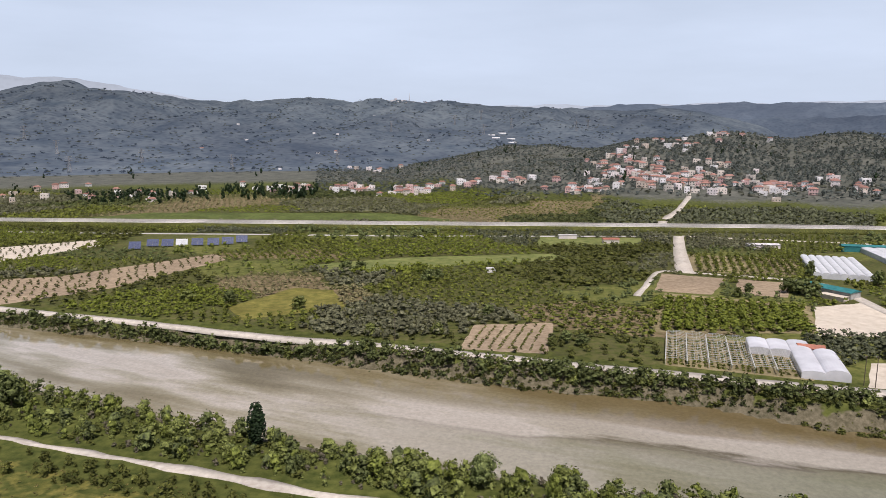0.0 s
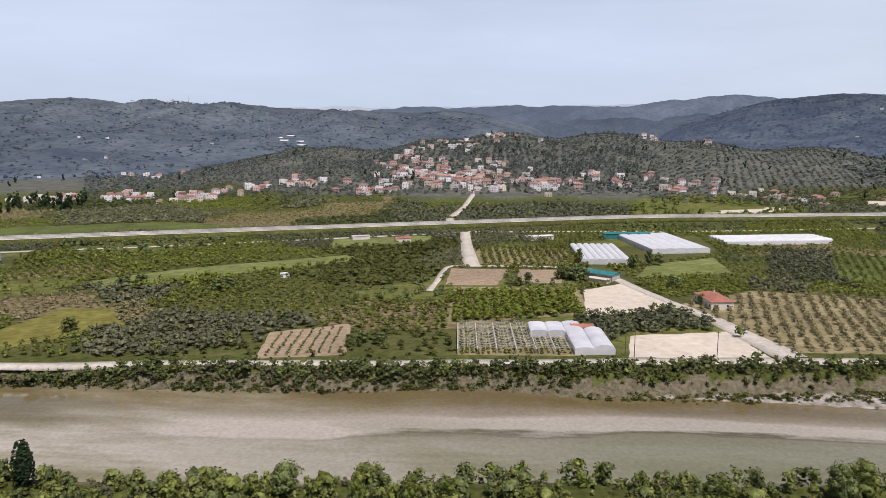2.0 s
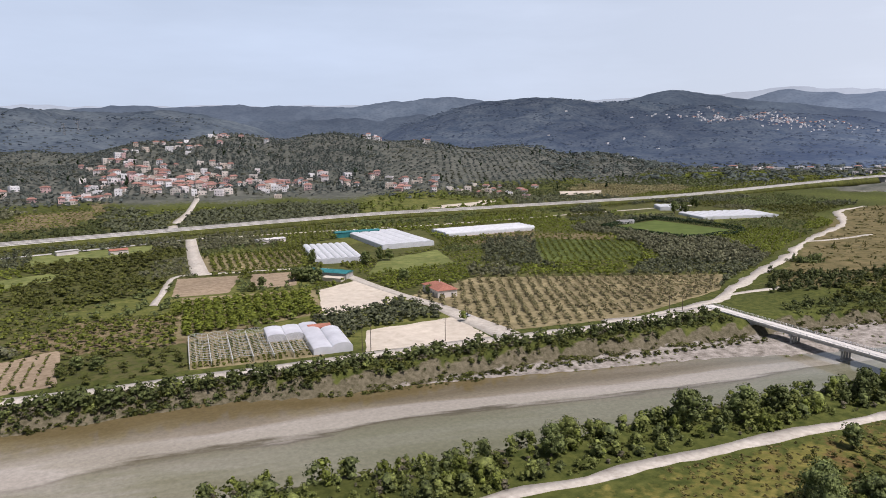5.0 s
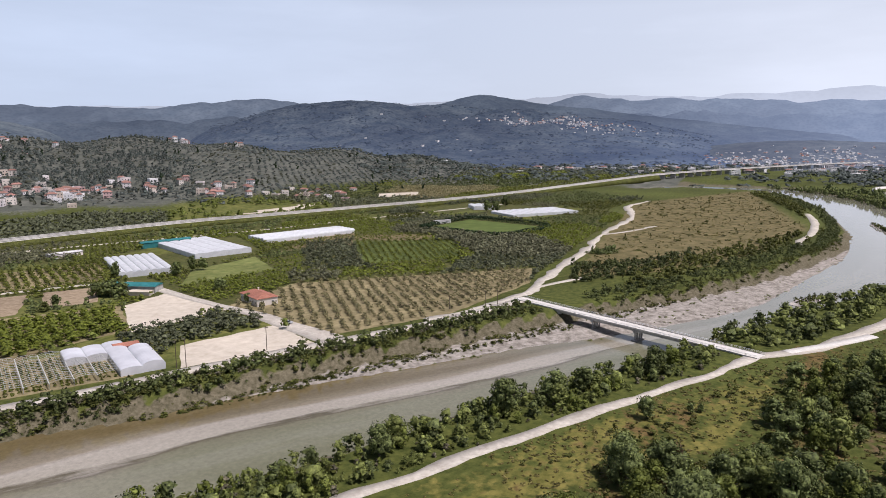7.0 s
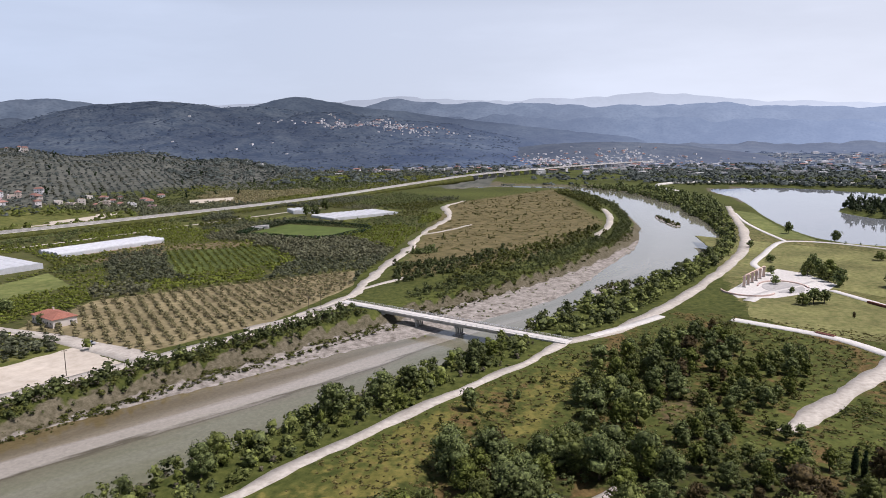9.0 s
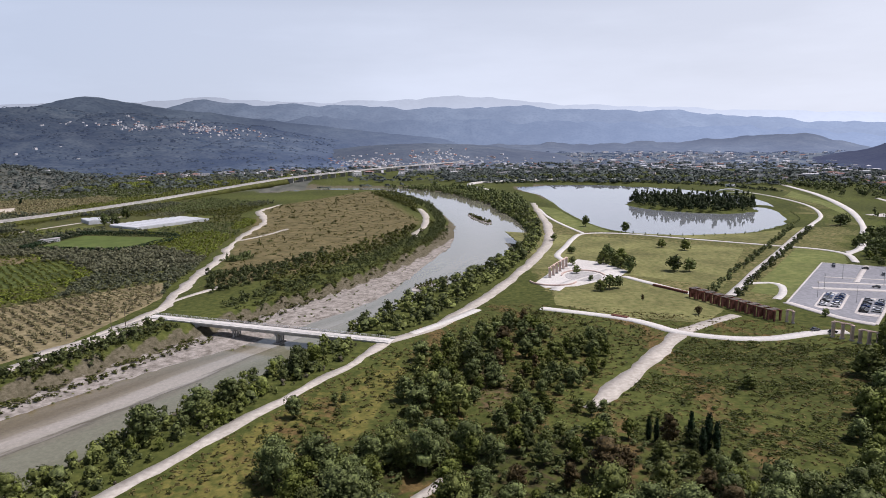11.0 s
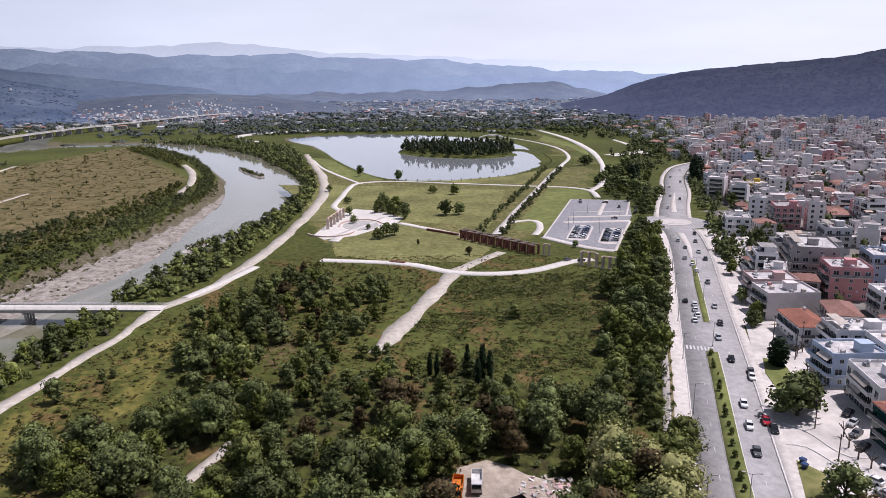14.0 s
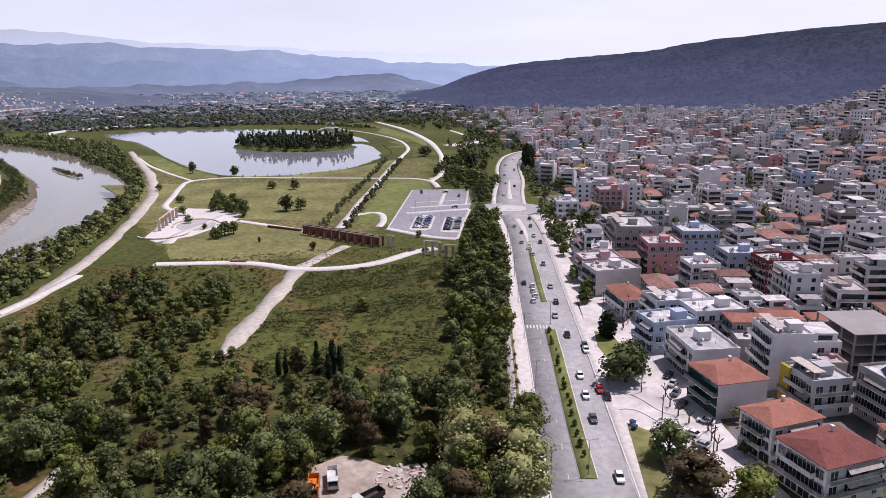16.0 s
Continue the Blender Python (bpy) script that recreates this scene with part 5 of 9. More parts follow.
# single trees in the park
PARK_TREES = [(469, -88, 9.5, "broad", 1.3), (469, -97, 8, "broad", 1.2), (488, -46, 9, "willow", 1.1), (494, -52, 10, "broad", 1.1), (481, -54, 8, "willow", 1.2), (499, -58, 9, "bright", 1.1),
              (486, -60, 8, "willow", 1.0), (507, -50, 10, "broad", 1.0), (473, -56, 7, "willow", 1.1), (463, -61, 10, "broad", 1.1), (412, -45, 8, "broad", 1.4), (407, -40, 6, "willow", 1.3), (415, -50, 7, "broad", 1.1),
              (564, -93, 6, "willow", 1.5), (552, -108, 8, "willow", 1.1), (681, -41, 10, "broad", 1.0), (659, -75, 9, "broad", 1.0), (361, -83, 4, "russet", 1.6), (262, -81, 5, "willow", 1.5),
              (364, -140, 4, "broad", 1.2), (705, -268, 10, "broad", 1.4), (716, -276, 9, "broad", 1.3), (455, -28, 5, "broad", 1.3), (434, -36, 3.5, "broad", 1.2), (386, -60, 3.5, "russet", 0.8),
              (228, 53, 3.5, "broad", 1.0), (231, 51, 3, "broad", 1.0), (216, 62, 7, "broad", 1.1), (590, -13, 6, "broad", 1.3), (530, -26, 5, "broad", 1.3), (482, -26, 6, "broad", 1.2)]
for x, y, h, kind, w in PARK_TREES:
    tree(kind, x, y, h, int(x), w, "round-crowned park tree standing on mown grass", "park trees", name="park_tree")
for x, y, h, w in ((606, -262, 9, 1.3), (612, -256, 11, 1.2), (618, -266, 10, 1.2), (600, -248, 8, 1.3), (624, -272, 11, 1.1), (588, -240, 8, 1.3), (575, -232, 7, 1.3), (560, -238, 9, 1.4), (552, -244, 10, 1.4), (540, -240, 9, 1.4),
                   (530, -246, 10, 1.4), (520, -250, 9, 1.4), (512, -246, 9, 1.3), (502, -242, 9, 1.3), (495, -236, 8, 1.2), (488, -238, 8, 1.3), (480, -232, 9, 1.3), (472, -230, 8, 1.3), (464, -226, 9, 1.3), (456, -222, 8, 1.3), (450, -216, 7, 1.3), (470, -222, 7, 1.3), (506, -254, 8, 1.3), (400, -192, 8, 1.3), (392, -190, 9, 1.3), (384, -186, 9, 1.3), (376, -180, 9, 1.3), (366, -172, 8, 1.3), (636, -280, 14, 0.8), (640, -286, 15, 0.8), (628, -284, 12, 1.1)):
    tree("broad", x, y, h, int(x), w, "tall dark tree in the belt beside the avenue", "avenue belt", name="belt_tree")

px, py = cast([(428, -204), (470, -222), (514, -216), (580, -244), (625, -276), (618, -298), (585, -284), (500, -246), (440, -218)], 190, 25)
px, py = spaced(px, py, 8)
for k, (x, y) in enumerate(zip(px, py)):
    tree("broad" if k % 2 else "bright", x, y, 4 + 4 * ((k * 37) % 11) / 10, k, 1.35, "tall dark tree in the belt beside the avenue", "avenue belt", name="belt_tree")

# low shrubs, brambles and saplings between the trees
px, py = cast([(288, 46), (356, -3), (368, -20), (322, -66), (236, -30), (210, -6), (160, 30), (165, 76), (200, 70)], 620, 21)
k = off_roads(px, py, PARK_WAYS + ROADS[:3]) & (waves(px, py, 45, 8) > -0.35)
r = np.random.RandomState(4)
planting("undergrowth", ROUND, px[k], py[k], 0.6 + 2.2 * r.rand(k.sum()) ** 2, 1.2 + 2.6 * r.rand(k.sum()), M_SCRUB, "low green and olive undergrowth in rough grass", "shrubs", 1)
px, py = cast([(322, -74), (338, -140), (320, -150), (250, -112), (200, -88), (214, -40), (240, -34)], 3600, 22)
k = off_roads(px, py, PARK_WAYS) & (waves(px, py, 38, 9) > -0.1)
r = np.random.RandomState(5)
planting("bramble_field", TUFT, px[k], py[k], 0.3 + 0.9 * r.rand(k.sum()) ** 3, 0.9 + 2.6 * r.rand(k.sum()) ** 1.5, M_BRAMBLE, "rough field of brambles and tall green grass", "shrubs", 2)
px, py = cast(WOOD_C, 520, 23)
k = ~inside(px, py, YARD) & off_roads(px, py, PARK_WAYS + ROADS[:1])
r = np.random.RandomState(6)
planting("undergrowth", ROUND, px[k], py[k], 1.0 + 2.5 * r.rand(k.sum()), 2 + 2.5 * r.rand(k.sum()), M_BROAD, "dense green undergrowth below the wood", "shrubs", 3)
px, py = cast(WOOD_D, 260, 24)
r = np.random.RandomState(7)
planting("undergrowth", ROUND, px, py, 1.5 + 3 * r.rand(len(px)), 2.5 + 2.5 * r.rand(len(px)), M_BROAD, "dense green undergrowth along the avenue", "shrubs", 4)


def bank_belt(name, a, b, count, lo, hi, wide, material, label, seed, shapes=SHRUB, bare=-0.6):
    """Greenery in the belt between two lines."""
    r = np.random.RandomState(seed)
    n = 400
    la, lb = ([np.column_stack([np.interp(np.linspace(0, 1, n), np.linspace(0, 1, len(q)), q[:, k]) for k in (0, 1)]) for q in (spline(l, 6) for l in (a, b))])
    i, u = r.randint(0, n, count), r.rand(count, 1)
    p = la[i] * (1 - u) + lb[i] * u + r.normal(0, 0.8, (count, 2))
    k = off_roads(p[:, 0], p[:, 1], ROADS[:4] + [(spline([(322, 176), (299, 52)], 10), 7), (spline([(600, 100), (618, 108), (660, 108), (699, 113), (760, 125), (825, 145)], 10), 6)]) & (waves(p[:, 0], p[:, 1], 40, seed) > bare)
    p = p[k]
    t = lo + (hi - lo) * r.rand(len(p)) ** 1.8
    return planting(name, shapes, p[:, 0], p[:, 1], t, t * wide * (0.7 + 0.5 * r.rand(len(p))), material, label, "shrubs", seed)


S_IN = [(-200, 196), (-110, 171), (-51, 154), (-10, 143), (60, 123), (125, 103), (187, 87), (235, 75), (280, 62), (296, 60)]
S_OUT = low([(-200, 236), (-122, 203), (-41, 171), (23, 151), (86, 136), (130, 122), (166, 112), (203, 104), (241, 91), (275, 82), (320, 72)])
bank_belt("bank_shrubs", S_IN, S_OUT, 430, 1.0, 5.6, 1.15, M_BROAD, "leafy shrubs and young trees on the river bank", 31)
bank_belt("bank_shrubs", S_IN, S_OUT, 520, 1.2, 5.4, 1.15, M_WILLOW, "pale willow shrubs on the river bank", 32)
bank_belt("bank_shrubs", S_IN, S_OUT, 260, 2, 6.4, 0.95, M_BRIGHT, "fresh green saplings on the river bank", 33)
bank_belt("bank_shrubs", S_IN, S_OUT, 260, 0.8, 2.5, 1.4, M_DRY, "dry brown brush on the river bank", 34)
bank_belt("bank_shrubs", [(-200, 185), (-110, 161), (-51, 144), (-10, 133), (60, 113), (125, 93)], [(-200, 172), (-110, 150), (-60, 136), (-10, 118), (60, 90), (125, 70)], 420, 0.8, 3.2, 1.3, M_SCRUB, "olive scrub beside the gravel track", 35)
for x, y, h, kind, w in ((-37, 165, 12, "cypress", 1.6), (-128, 192, 11, "broad", 1.3), (-120, 188, 10, "broad", 1.2), (-137, 196, 10, "broad", 1.2), (24, 145, 8, "broad", 1.2), (192, 98, 11, "broad", 1.2), (198, 100, 9, "broad", 1.2),
                         (214, 92, 9, "broad", 1.1), (209, 88, 7, "willow", 1.2), (148, 108, 9, "broad", 1.2), (156, 110, 8, "willow", 1.3), (254, 76, 7.5, "broad", 1.2), (262, 78, 8, "broad", 1.1), (270, 74, 6, "bright", 1.2), (284, 70, 4.5, "willow", 1.3),
                         (120, 112, 7, "bright", 1.1), (60, 130, 7, "bright", 1.0), (40, 136, 8, "bright", 0.8), (52, 133, 7, "bright", 0.8), (10, 147, 6, "willow", 1.1), (-60, 168, 6, "willow", 1.2), (225, 88, 8, "broad", 1.1)):
    tree(kind, x, y, h, int(x) + 500, w, "leafy tree on the river bank above the water", "bank trees", name="bank_tree")

N_IN = [(-300, 327), (-157, 288), (-61, 259), (-8, 249), (56, 231), (121, 214), (175, 202), (225, 187), (270, 175), (318, 168)]
N_OUT = low([(-300, 318), (-189, 291), (-76, 260), (29, 225), (89, 212), (127, 198), (171, 188), (220, 175), (270, 160), (312, 152)])
bank_belt("bank_shrubs", N_IN, N_OUT, 1250, 1.0, 5.6, 1.25, M_BROAD, "leafy shrubs on the stony river bank", 41, ROUND)
bank_belt("bank_shrubs", N_IN, N_OUT, 420, 0.8, 4.2, 1.25, M_WILLOW, "grey-green shrubs on the stony river bank", 42, ROUND)
bank_belt("bank_shrubs", N_IN, N_OUT, 420, 0.8, 3, 1.3, M_DRY, "dry brown brush on the stony river bank", 43, TUFT, -2)
bank_belt("bank_shrubs", N_IN, N_OUT, 620, 0.6, 2.0, 1.7, M_SCRUB, "low olive scrub on the stony river bank", 40, TUFT, -2)
bank_belt("bank_shrubs", S_IN, S_OUT, 420, 0.6, 2.4, 1.6, M_SCRUB, "low olive scrub on the river bank", 39, TUFT, -2)
N_WATER = low([(-300, 328), (-189, 287.5), (-76, 256.5), (29, 221.5), (89, 207.5), (120, 194)])
bank_belt("bank_shrubs", N_OUT[:6], N_WATER, 420, 0.8, 3.4, 1.3, M_BROAD, "leafy shrubs hanging over the water", 38, ROUND, -0.5)
bank_belt("bank_shrubs", N_OUT[:6], N_WATER, 420, 0.5, 2.0, 1.5, M_SCRUB, "low olive scrub at the water edge", 37, TUFT, -1.5)
N_FOOT = [(x - 1.5, y - 5) for x, y in N_OUT]
bank_belt("bank_shrubs", N_OUT, N_FOOT, 620, 0.6, 2.6, 1.5, M_SCRUB, "low olive scrub on the slope above the gravel", 36, ROUND, -0.7)
bank_belt("bank_shrubs", N_OUT, N_FOOT, 420, 0.6, 3.2, 1.3, M_BROAD, "leafy shrubs on the slope above the gravel", 35, ROUND, -0.4)
E_IN = [(306, 58), (330, 44), (366, 33), (419, 21), (491, 8), (560, 0), (610, -2), (706, 3), (809, 14), (900, 24)]
E_OUT = low([(318, 74), (357, 64), (427, 43), (488, 23), (584, 10), (688, 12), (811, 40), (990, 98), (1100, 160), (1148, 190)])
bank_belt("bank_shrubs", E_IN, E_OUT, 620, 2, 7, 1.15, M_BROAD, "dense green thicket along the river bend", 44)
bank_belt("bank_shrubs", E_IN, E_OUT, 900, 2, 6, 1.25, M_WILLOW, "pale willow thicket along the river bend", 45, MIDDLE)
bank_belt("bank_trees", [(820, 16), (960, 40), (1090, 110), (1180, 180)], [(811, 44), (990, 104), (1148, 196), (1225, 300)], 420, 5, 11, 0.8, M_BROAD, "belt of river trees below the lake", 46, MIDDLE)
bank_belt("bank_shrubs", [(372, 140), (430, 128), (480, 128), (560, 112), (650, 100), (740, 118), (900, 170), (1040, 240)], [(420, 164), (480, 150), (540, 142), (600, 128), (690, 116), (740, 122), (900, 190), (1030, 260)], 1200, 1.5, 5.5, 1.3, M_SCRUB, "dark scrub along the inner bend", 47, MIDDLE)
bank_belt("bank_shrubs", [(340, 150), (412, 126), (459, 110), (560, 96), (640, 86), (740, 101), (918, 156), (1060, 232)], [(372, 146), (430, 130), (480, 126), (560, 110), (650, 98), (740, 114), (900, 170), (1040, 250)], 900, 1.2, 4.6, 1.35, M_BROAD, "dark green scrub along the inner bend", 48, ROUND)
bank_belt("bar_scrub", [(120, 199), (171, 187), (220, 174), (282, 155), (337, 141), (412, 125), (459, 109), (560, 95), (640, 87)], [(126, 194), (171, 178), (220, 164), (282, 143), (337, 125), (412, 108), (459, 97), (560, 86), (640, 81)], 1500, 0.4, 1.9, 1.8, M_SCRUB, "low olive scrub on the upper gravel bar", 148, TUFT, -0.6)
bank_belt("bar_scrub", [(340, 152), (412, 130), (470, 116), (560, 100), (640, 92)], [(340, 136), (412, 114), (470, 102), (560, 90), (640, 83)], 420, 0.8, 3.4, 1.3, M_BROAD, "dark bushes at the foot of the bank", 147, ROUND, -0.3)
px, py = cast(BAR, 460, 49)
r = np.random.RandomState(49)
k = waves(px, py, 25, 12) > 0.15
planting("gravel_bar_tufts", TUFT, px[k], py[k], 0.3 + 0.8 * r.rand(k.sum()) ** 2, 0.6 + 1.4 * r.rand(k.sum()), M_WILLOW, "scattered willow tufts on the gravel bar", "shrubs", 49)
px, py = cast(MEADOW, 620, 50)
r = np.random.RandomState(50)
k = off_roads(px, py, ROADS[3:4])
planting("meadow_bushes", TUFT, px[k], py[k], 0.6 + 3.8 * r.rand(k.sum()) ** 4, 1 + 5.5 * r.rand(k.sum()) ** 3, M_SCRUB, "scattered bushes on the dry meadow", "shrubs", 50)
for poly, n, sd in (([(425, 200), (470, 168), (520, 160), (500, 140), (400, 160), (372, 172)], 260, 51), ([(470, 215), (492, 206), (486, 196), (470, 200)], 40, 52)):
    px, py = cast(poly, n, sd)
    r = np.random.RandomState(sd)
    planting("meadow_bushes", SHRUB, px, py, 1.5 + 4 * r.rand(len(px)) ** 2, 2 + 4 * r.rand(len(px)), M_BROAD, "dark green bushes beside the meadow", "shrubs", sd)
px, py = cast(MEADOW, 2600, 152)
k = off_roads(px, py, ROADS[3:4]) & (waves(px, py, 45, 18) + 0.5 * waves(px, py, 18, 19) > -0.1)
r = np.random.RandomState(152)
planting("meadow_weeds", GRASS, px[k], py[k], 0.4 + 1.0 * r.rand(k.sum()) ** 3, 1.5 + 3.5 * r.rand(k.sum()) ** 2, M_MEADOWGRASS, "patches of green weeds on the dry meadow", "grass", 152)
for poly, n, sd in (([(-206, 313), (-170, 351), (-137, 436), (-152, 457), (-215, 380), (-300, 345), (-300, 320)], 420, 153), ([(-285, 410), (-246, 487), (-264, 513), (-320, 470), (-420, 430)], 260, 154)):
    px, py = rows(poly, 25, 6.5, 5.0, 0.8, sd, 0.25)
    r = np.random.RandomState(sd)
    planting("young_orchard", ROUND, px, py, 1.2 + 1.6 * r.rand(len(px)), 1.6 + 1.8 * r.rand(len(px)), M_SCRUB, "young trees in rows on ploughed soil", "orchard", sd)
M_ISLAND = leaves("leaves_island", (0.012, 0.02, 0.009), (0.05, 0.066, 0.026))
px, py = cast(ISLAND, 420, 53)
r = np.random.RandomState(53)
planting("island_trees", MIDDLE, px, py, 6 + 11 * r.rand(len(px)) ** 2.5, 5 + 3 * r.rand(len(px)), M_ISLAND, "dark wood on the lake island", "trees", 53)
px, py = cast([(165, 88), (300, 56), (368, 24), (372, -20), (345, -146), (250, -112), (180, -90), (130, -60), (130, 40)], 7600, 58)
r = np.random.RandomState(58)
k = off_roads(px, py, PARK_WAYS + ROADS[:3]) & ~inside(px, py, YARD) & ~inside(px, py, WOOD_C)
planting("tall_grass", GRASS, px[k], py[k], 0.3 + 0.5 * r.rand(k.sum()), 0.7 + 1.3 * r.rand(k.sum()), M_MEADOWGRASS, "tall rough grass and weeds", "grass", 58)
px, py = cast([(-200, 190), (-110, 158), (-51, 142), (60, 112), (160, 82), (60, 60), (-150, 80)], 2200, 59)
planting("tall_grass", GRASS, px, py, 0.3, 0.9, M_MEADOWGRASS, "tall rough grass and weeds", "grass", 59)
e = spline([(1240, 90), (1275, 20), (1280, -80), (1255, -180), (1190, -270), (1090, -320)], 5)
r = np.random.RandomState(57)
for k in range(3):
    q = e + r.normal(0, 6, e.shape)
    planting("shore_trees", MIDDLE, q[:, 0], q[:, 1], 2 + 4 * r.rand(len(q)) ** 2, 4 + 3 * r.rand(len(q)), M_ISLAND, "small dark trees along the far lake shore", "trees", 57 + k)
    q = widen(e, 105) + r.normal(0, 8, e.shape)
    planting("shore_trees", MIDDLE, q[:, 0], q[:, 1], 5 + 6 * r.rand(len(q)), 7 + 3 * r.rand(len(q)), M_BROAD, "dark trees behind the lakeside road", "trees", 67 + k)
# hedges and saplings along the avenue and the lake shore
hedge = spline([(405, -100), (473, -130), (540, -161), (605, -190), (690, -228)], 3.0)
r = np.random.RandomState(54)
for off, lo, hi in ((4.5, 1.5, 3.6), (-9.5, 1.5, 4.0)):
    q = widen(hedge, off) + r.normal(0, 1.3, hedge.shape)
    planting("hedge", SHRUB, q[:, 0], q[:, 1], lo + (hi - lo) * r.rand(len(q)), 2.6 + 1.5 * r.rand(len(q)), M_BROAD, "loose green hedge beside the avenue", "hedge", 55)
shore = spline([(640, -60), (624, -118), (648, -180), (730, -240), (812, -258)], 9)
planting("shore_saplings", ROUND, shore[:, 0], shore[:, 1], 2.5, 2.2, M_BROAD, "young trees along the lake shore", "trees", 56)

# ---- orchards and groves ----
orchard_seed = 60
M_LIMEROW = leaves("leaves_lime_rows", (0.065, 0.088, 0.012), (0.175, 0.2, 0.032))


def orchard(poly, angle, gap_row, gap_tree, tall, wide, material, label, jitter=0.4, shapes=ROUND, miss=0.05):
    global orchard_seed
    orchard_seed += 1
    x, y = rows(poly, angle, gap_row, gap_tree, jitter, orchard_seed, miss)
    k = off_roads(x, y, ROADS)
    x, y = x[k], y[k]
    r = np.random.RandomState(orchard_seed)
    planting("orchard", shapes, x, y, tall * (0.75 + 0.5 * r.rand(len(x))), 1.28 * wide * (0.8 + 0.4 * r.rand(len(x))), material, label, "orchard", orchard_seed)


# grey-green olive leaves, tinted bluish to paint distance haze into their colour
M_HILL_OLIVE_HAZED = leaves("leaves_hill_olive_hazed", (0.036, 0.046, 0.04), (0.094, 0.108, 0.096))
M_ORCHARDTREE = leaves("leaves_young_orchard", (0.12, 0.112, 0.05), (0.25, 0.222, 0.11))
orchard([(102, 281), (118, 340), (184, 324), (168, 282)], 73, 4.8, 2.0, 3.2, 5.0, M_LIMEROW, "citrus orchard in dense straight rows")
orchard([(160, 272), (150, 230), (168, 244), (212, 239), (217, 262), (208, 274)], 20, 4.2, 4.0, 4.0, 4.6, M_OLIVE, "dark olive grove between the bare lots", 0.9)
orchard([(219, 284), (219, 204), (277, 187), (362, 194), (395, 215), (350, 248), (278, 298)], 55, 5.6, 4.0, 2.4, 3.1, M_ORCHARDTREE, "young orchard in rows on brown soil", 0.5)
orchard([(172, 472), (245, 457), (213, 397), (158, 412)], 74, 5, 4, 3.2, 3.6, M_CITRUS, "citrus orchard in rows")
orchard([(346, 312), (412, 392), (462, 326), (405, 276)], 50, 5, 4, 2.2, 2.6, M_CITRUS, "young citrus trees in rows")
orchard([(309, 330), (370, 403), (412, 392), (346, 312), (336, 289)], 30, 5, 5, 4.0, 5.0, M_OLIVE, "olive grove", 1.0)
orchard([(26, 285), (57, 289), (50, 250), (19, 254)], 75, 4, 3, 1.0, 1.6, M_CITRUS, "young plants in rows on pale soil", 0.2)
NAMED = [f[1] for f in FIELDS[:20] if f[0] != "lawn"] + [[(88, 220), (102, 278), (162, 270), (158, 214)], [(150, 228), (166, 276), (232, 264), (214, 236), (170, 240)],
         [(222, 380), (244, 462), (300, 495), (370, 485), (335, 405), (270, 385)], [(360, 425), (374, 484), (465, 472), (440, 420)], [(600, 350), (600, 500), (720, 500), (720, 345)], [(-240, 465), (-240, 545), (-135, 545), (-135, 490)],
         [(222, 262), (222, 298), (252, 298), (252, 262)], [(309, 330), (370, 403), (412, 392), (346, 312), (336, 289)], [(200, 335), (200, 375), (232, 385), (232, 335)], [(495, 305), (495, 402), (590, 402), (590, 305)]]
# patchwork of smaller holdings over the plain

def patchwork(region, seeds, gap, seed, shapes_near, shapes_far, split, scale, share=(0.34, 0.2, 0.2, 0.14, 0.12)):
    cx, cy, ang, kind = holdings(region, seeds, seed, share)
    r = np.random.RandomState(seed + 1000)
    found = {}
    for s in range(seeds):
        g = gap * r.uniform(0.8, 1.25)
        rad = 190 * scale
        u, v = np.meshgrid(np.arange(-rad, rad, g), np.arange(-rad, rad, g * r.uniform(0.85, 1.1)))
        jit = (0.5, 0.9, 1.9, 2.5, 0.4)[kind[s]]
        u, v = u.ravel() + r.normal(0, jit, u.size), v.ravel() + r.normal(0, jit, u.size)
        a = radians(ang[s])
        x, y = cx[s] + u * math.cos(a) - v * math.sin(a), cy[s] + u * math.sin(a) + v * math.cos(a)
        k = inside(x, y, region) & (r.rand(len(x)) > (0.04, 0.08, 0.25, 0.62, 0.06)[kind[s]])
        x, y = x[k], y[k]
        if len(x) == 0:
            continue
        who = holding_of(x, y, cx, cy)
        k = (who == s) & off_roads(x, y, ROADS)
        if region is BEYOND:
            k &= height(x, y) < 5
        for poly in NAMED:
            k &= ~inside(x, y, poly)
        found.setdefault((kind[s], s % 2), []).append(np.column_stack([x[k], y[k], np.full(k.sum(), r.uniform(0.75, 1.2))]))
    info = [(M_CITRUS, 3.2, 3.9, "citrus orchards in rows"), (M_OLIVE, 3.8, 4.6, "grey-green olive groves"), (M_SCRUB, 2.8, 4.4, "overgrown plots of mixed bushes"), (M_BROAD, 4.5, 5, "scattered trees on grassland"), (M_ORCHARDTREE, 2.6, 3.4, "pale young orchards in rows")]
    second = [M_LIMEROW, M_OLIVE_PALE, M_BROAD, M_BRIGHT, M_CITRUS]
    for (crop_kind, tone), parts in found.items():
        p = np.vstack(parts)
        q = crop_kind * 2 + tone
        r2 = np.random.RandomState(seed + q)
        m, tall, wide, text = info[crop_kind]
        m = second[crop_kind] if tone else m
        d = np.hypot(p[:, 0] - EYE[0], p[:, 1] - EYE[1])
        for shapes, k in ((shapes_near, d < split), (shapes_far, d >= split)):
            if k.sum():
                planting("orchard", shapes, p[k, 0], p[k, 1], tall * p[k, 2] * (0.55 + 0.8 * r2.rand(k.sum()) ** 1.5), 1.08 * wide * p[k, 2] * (0.8 + 0.4 * r2.rand(k.sum())), m, text, "orchard", seed + q)


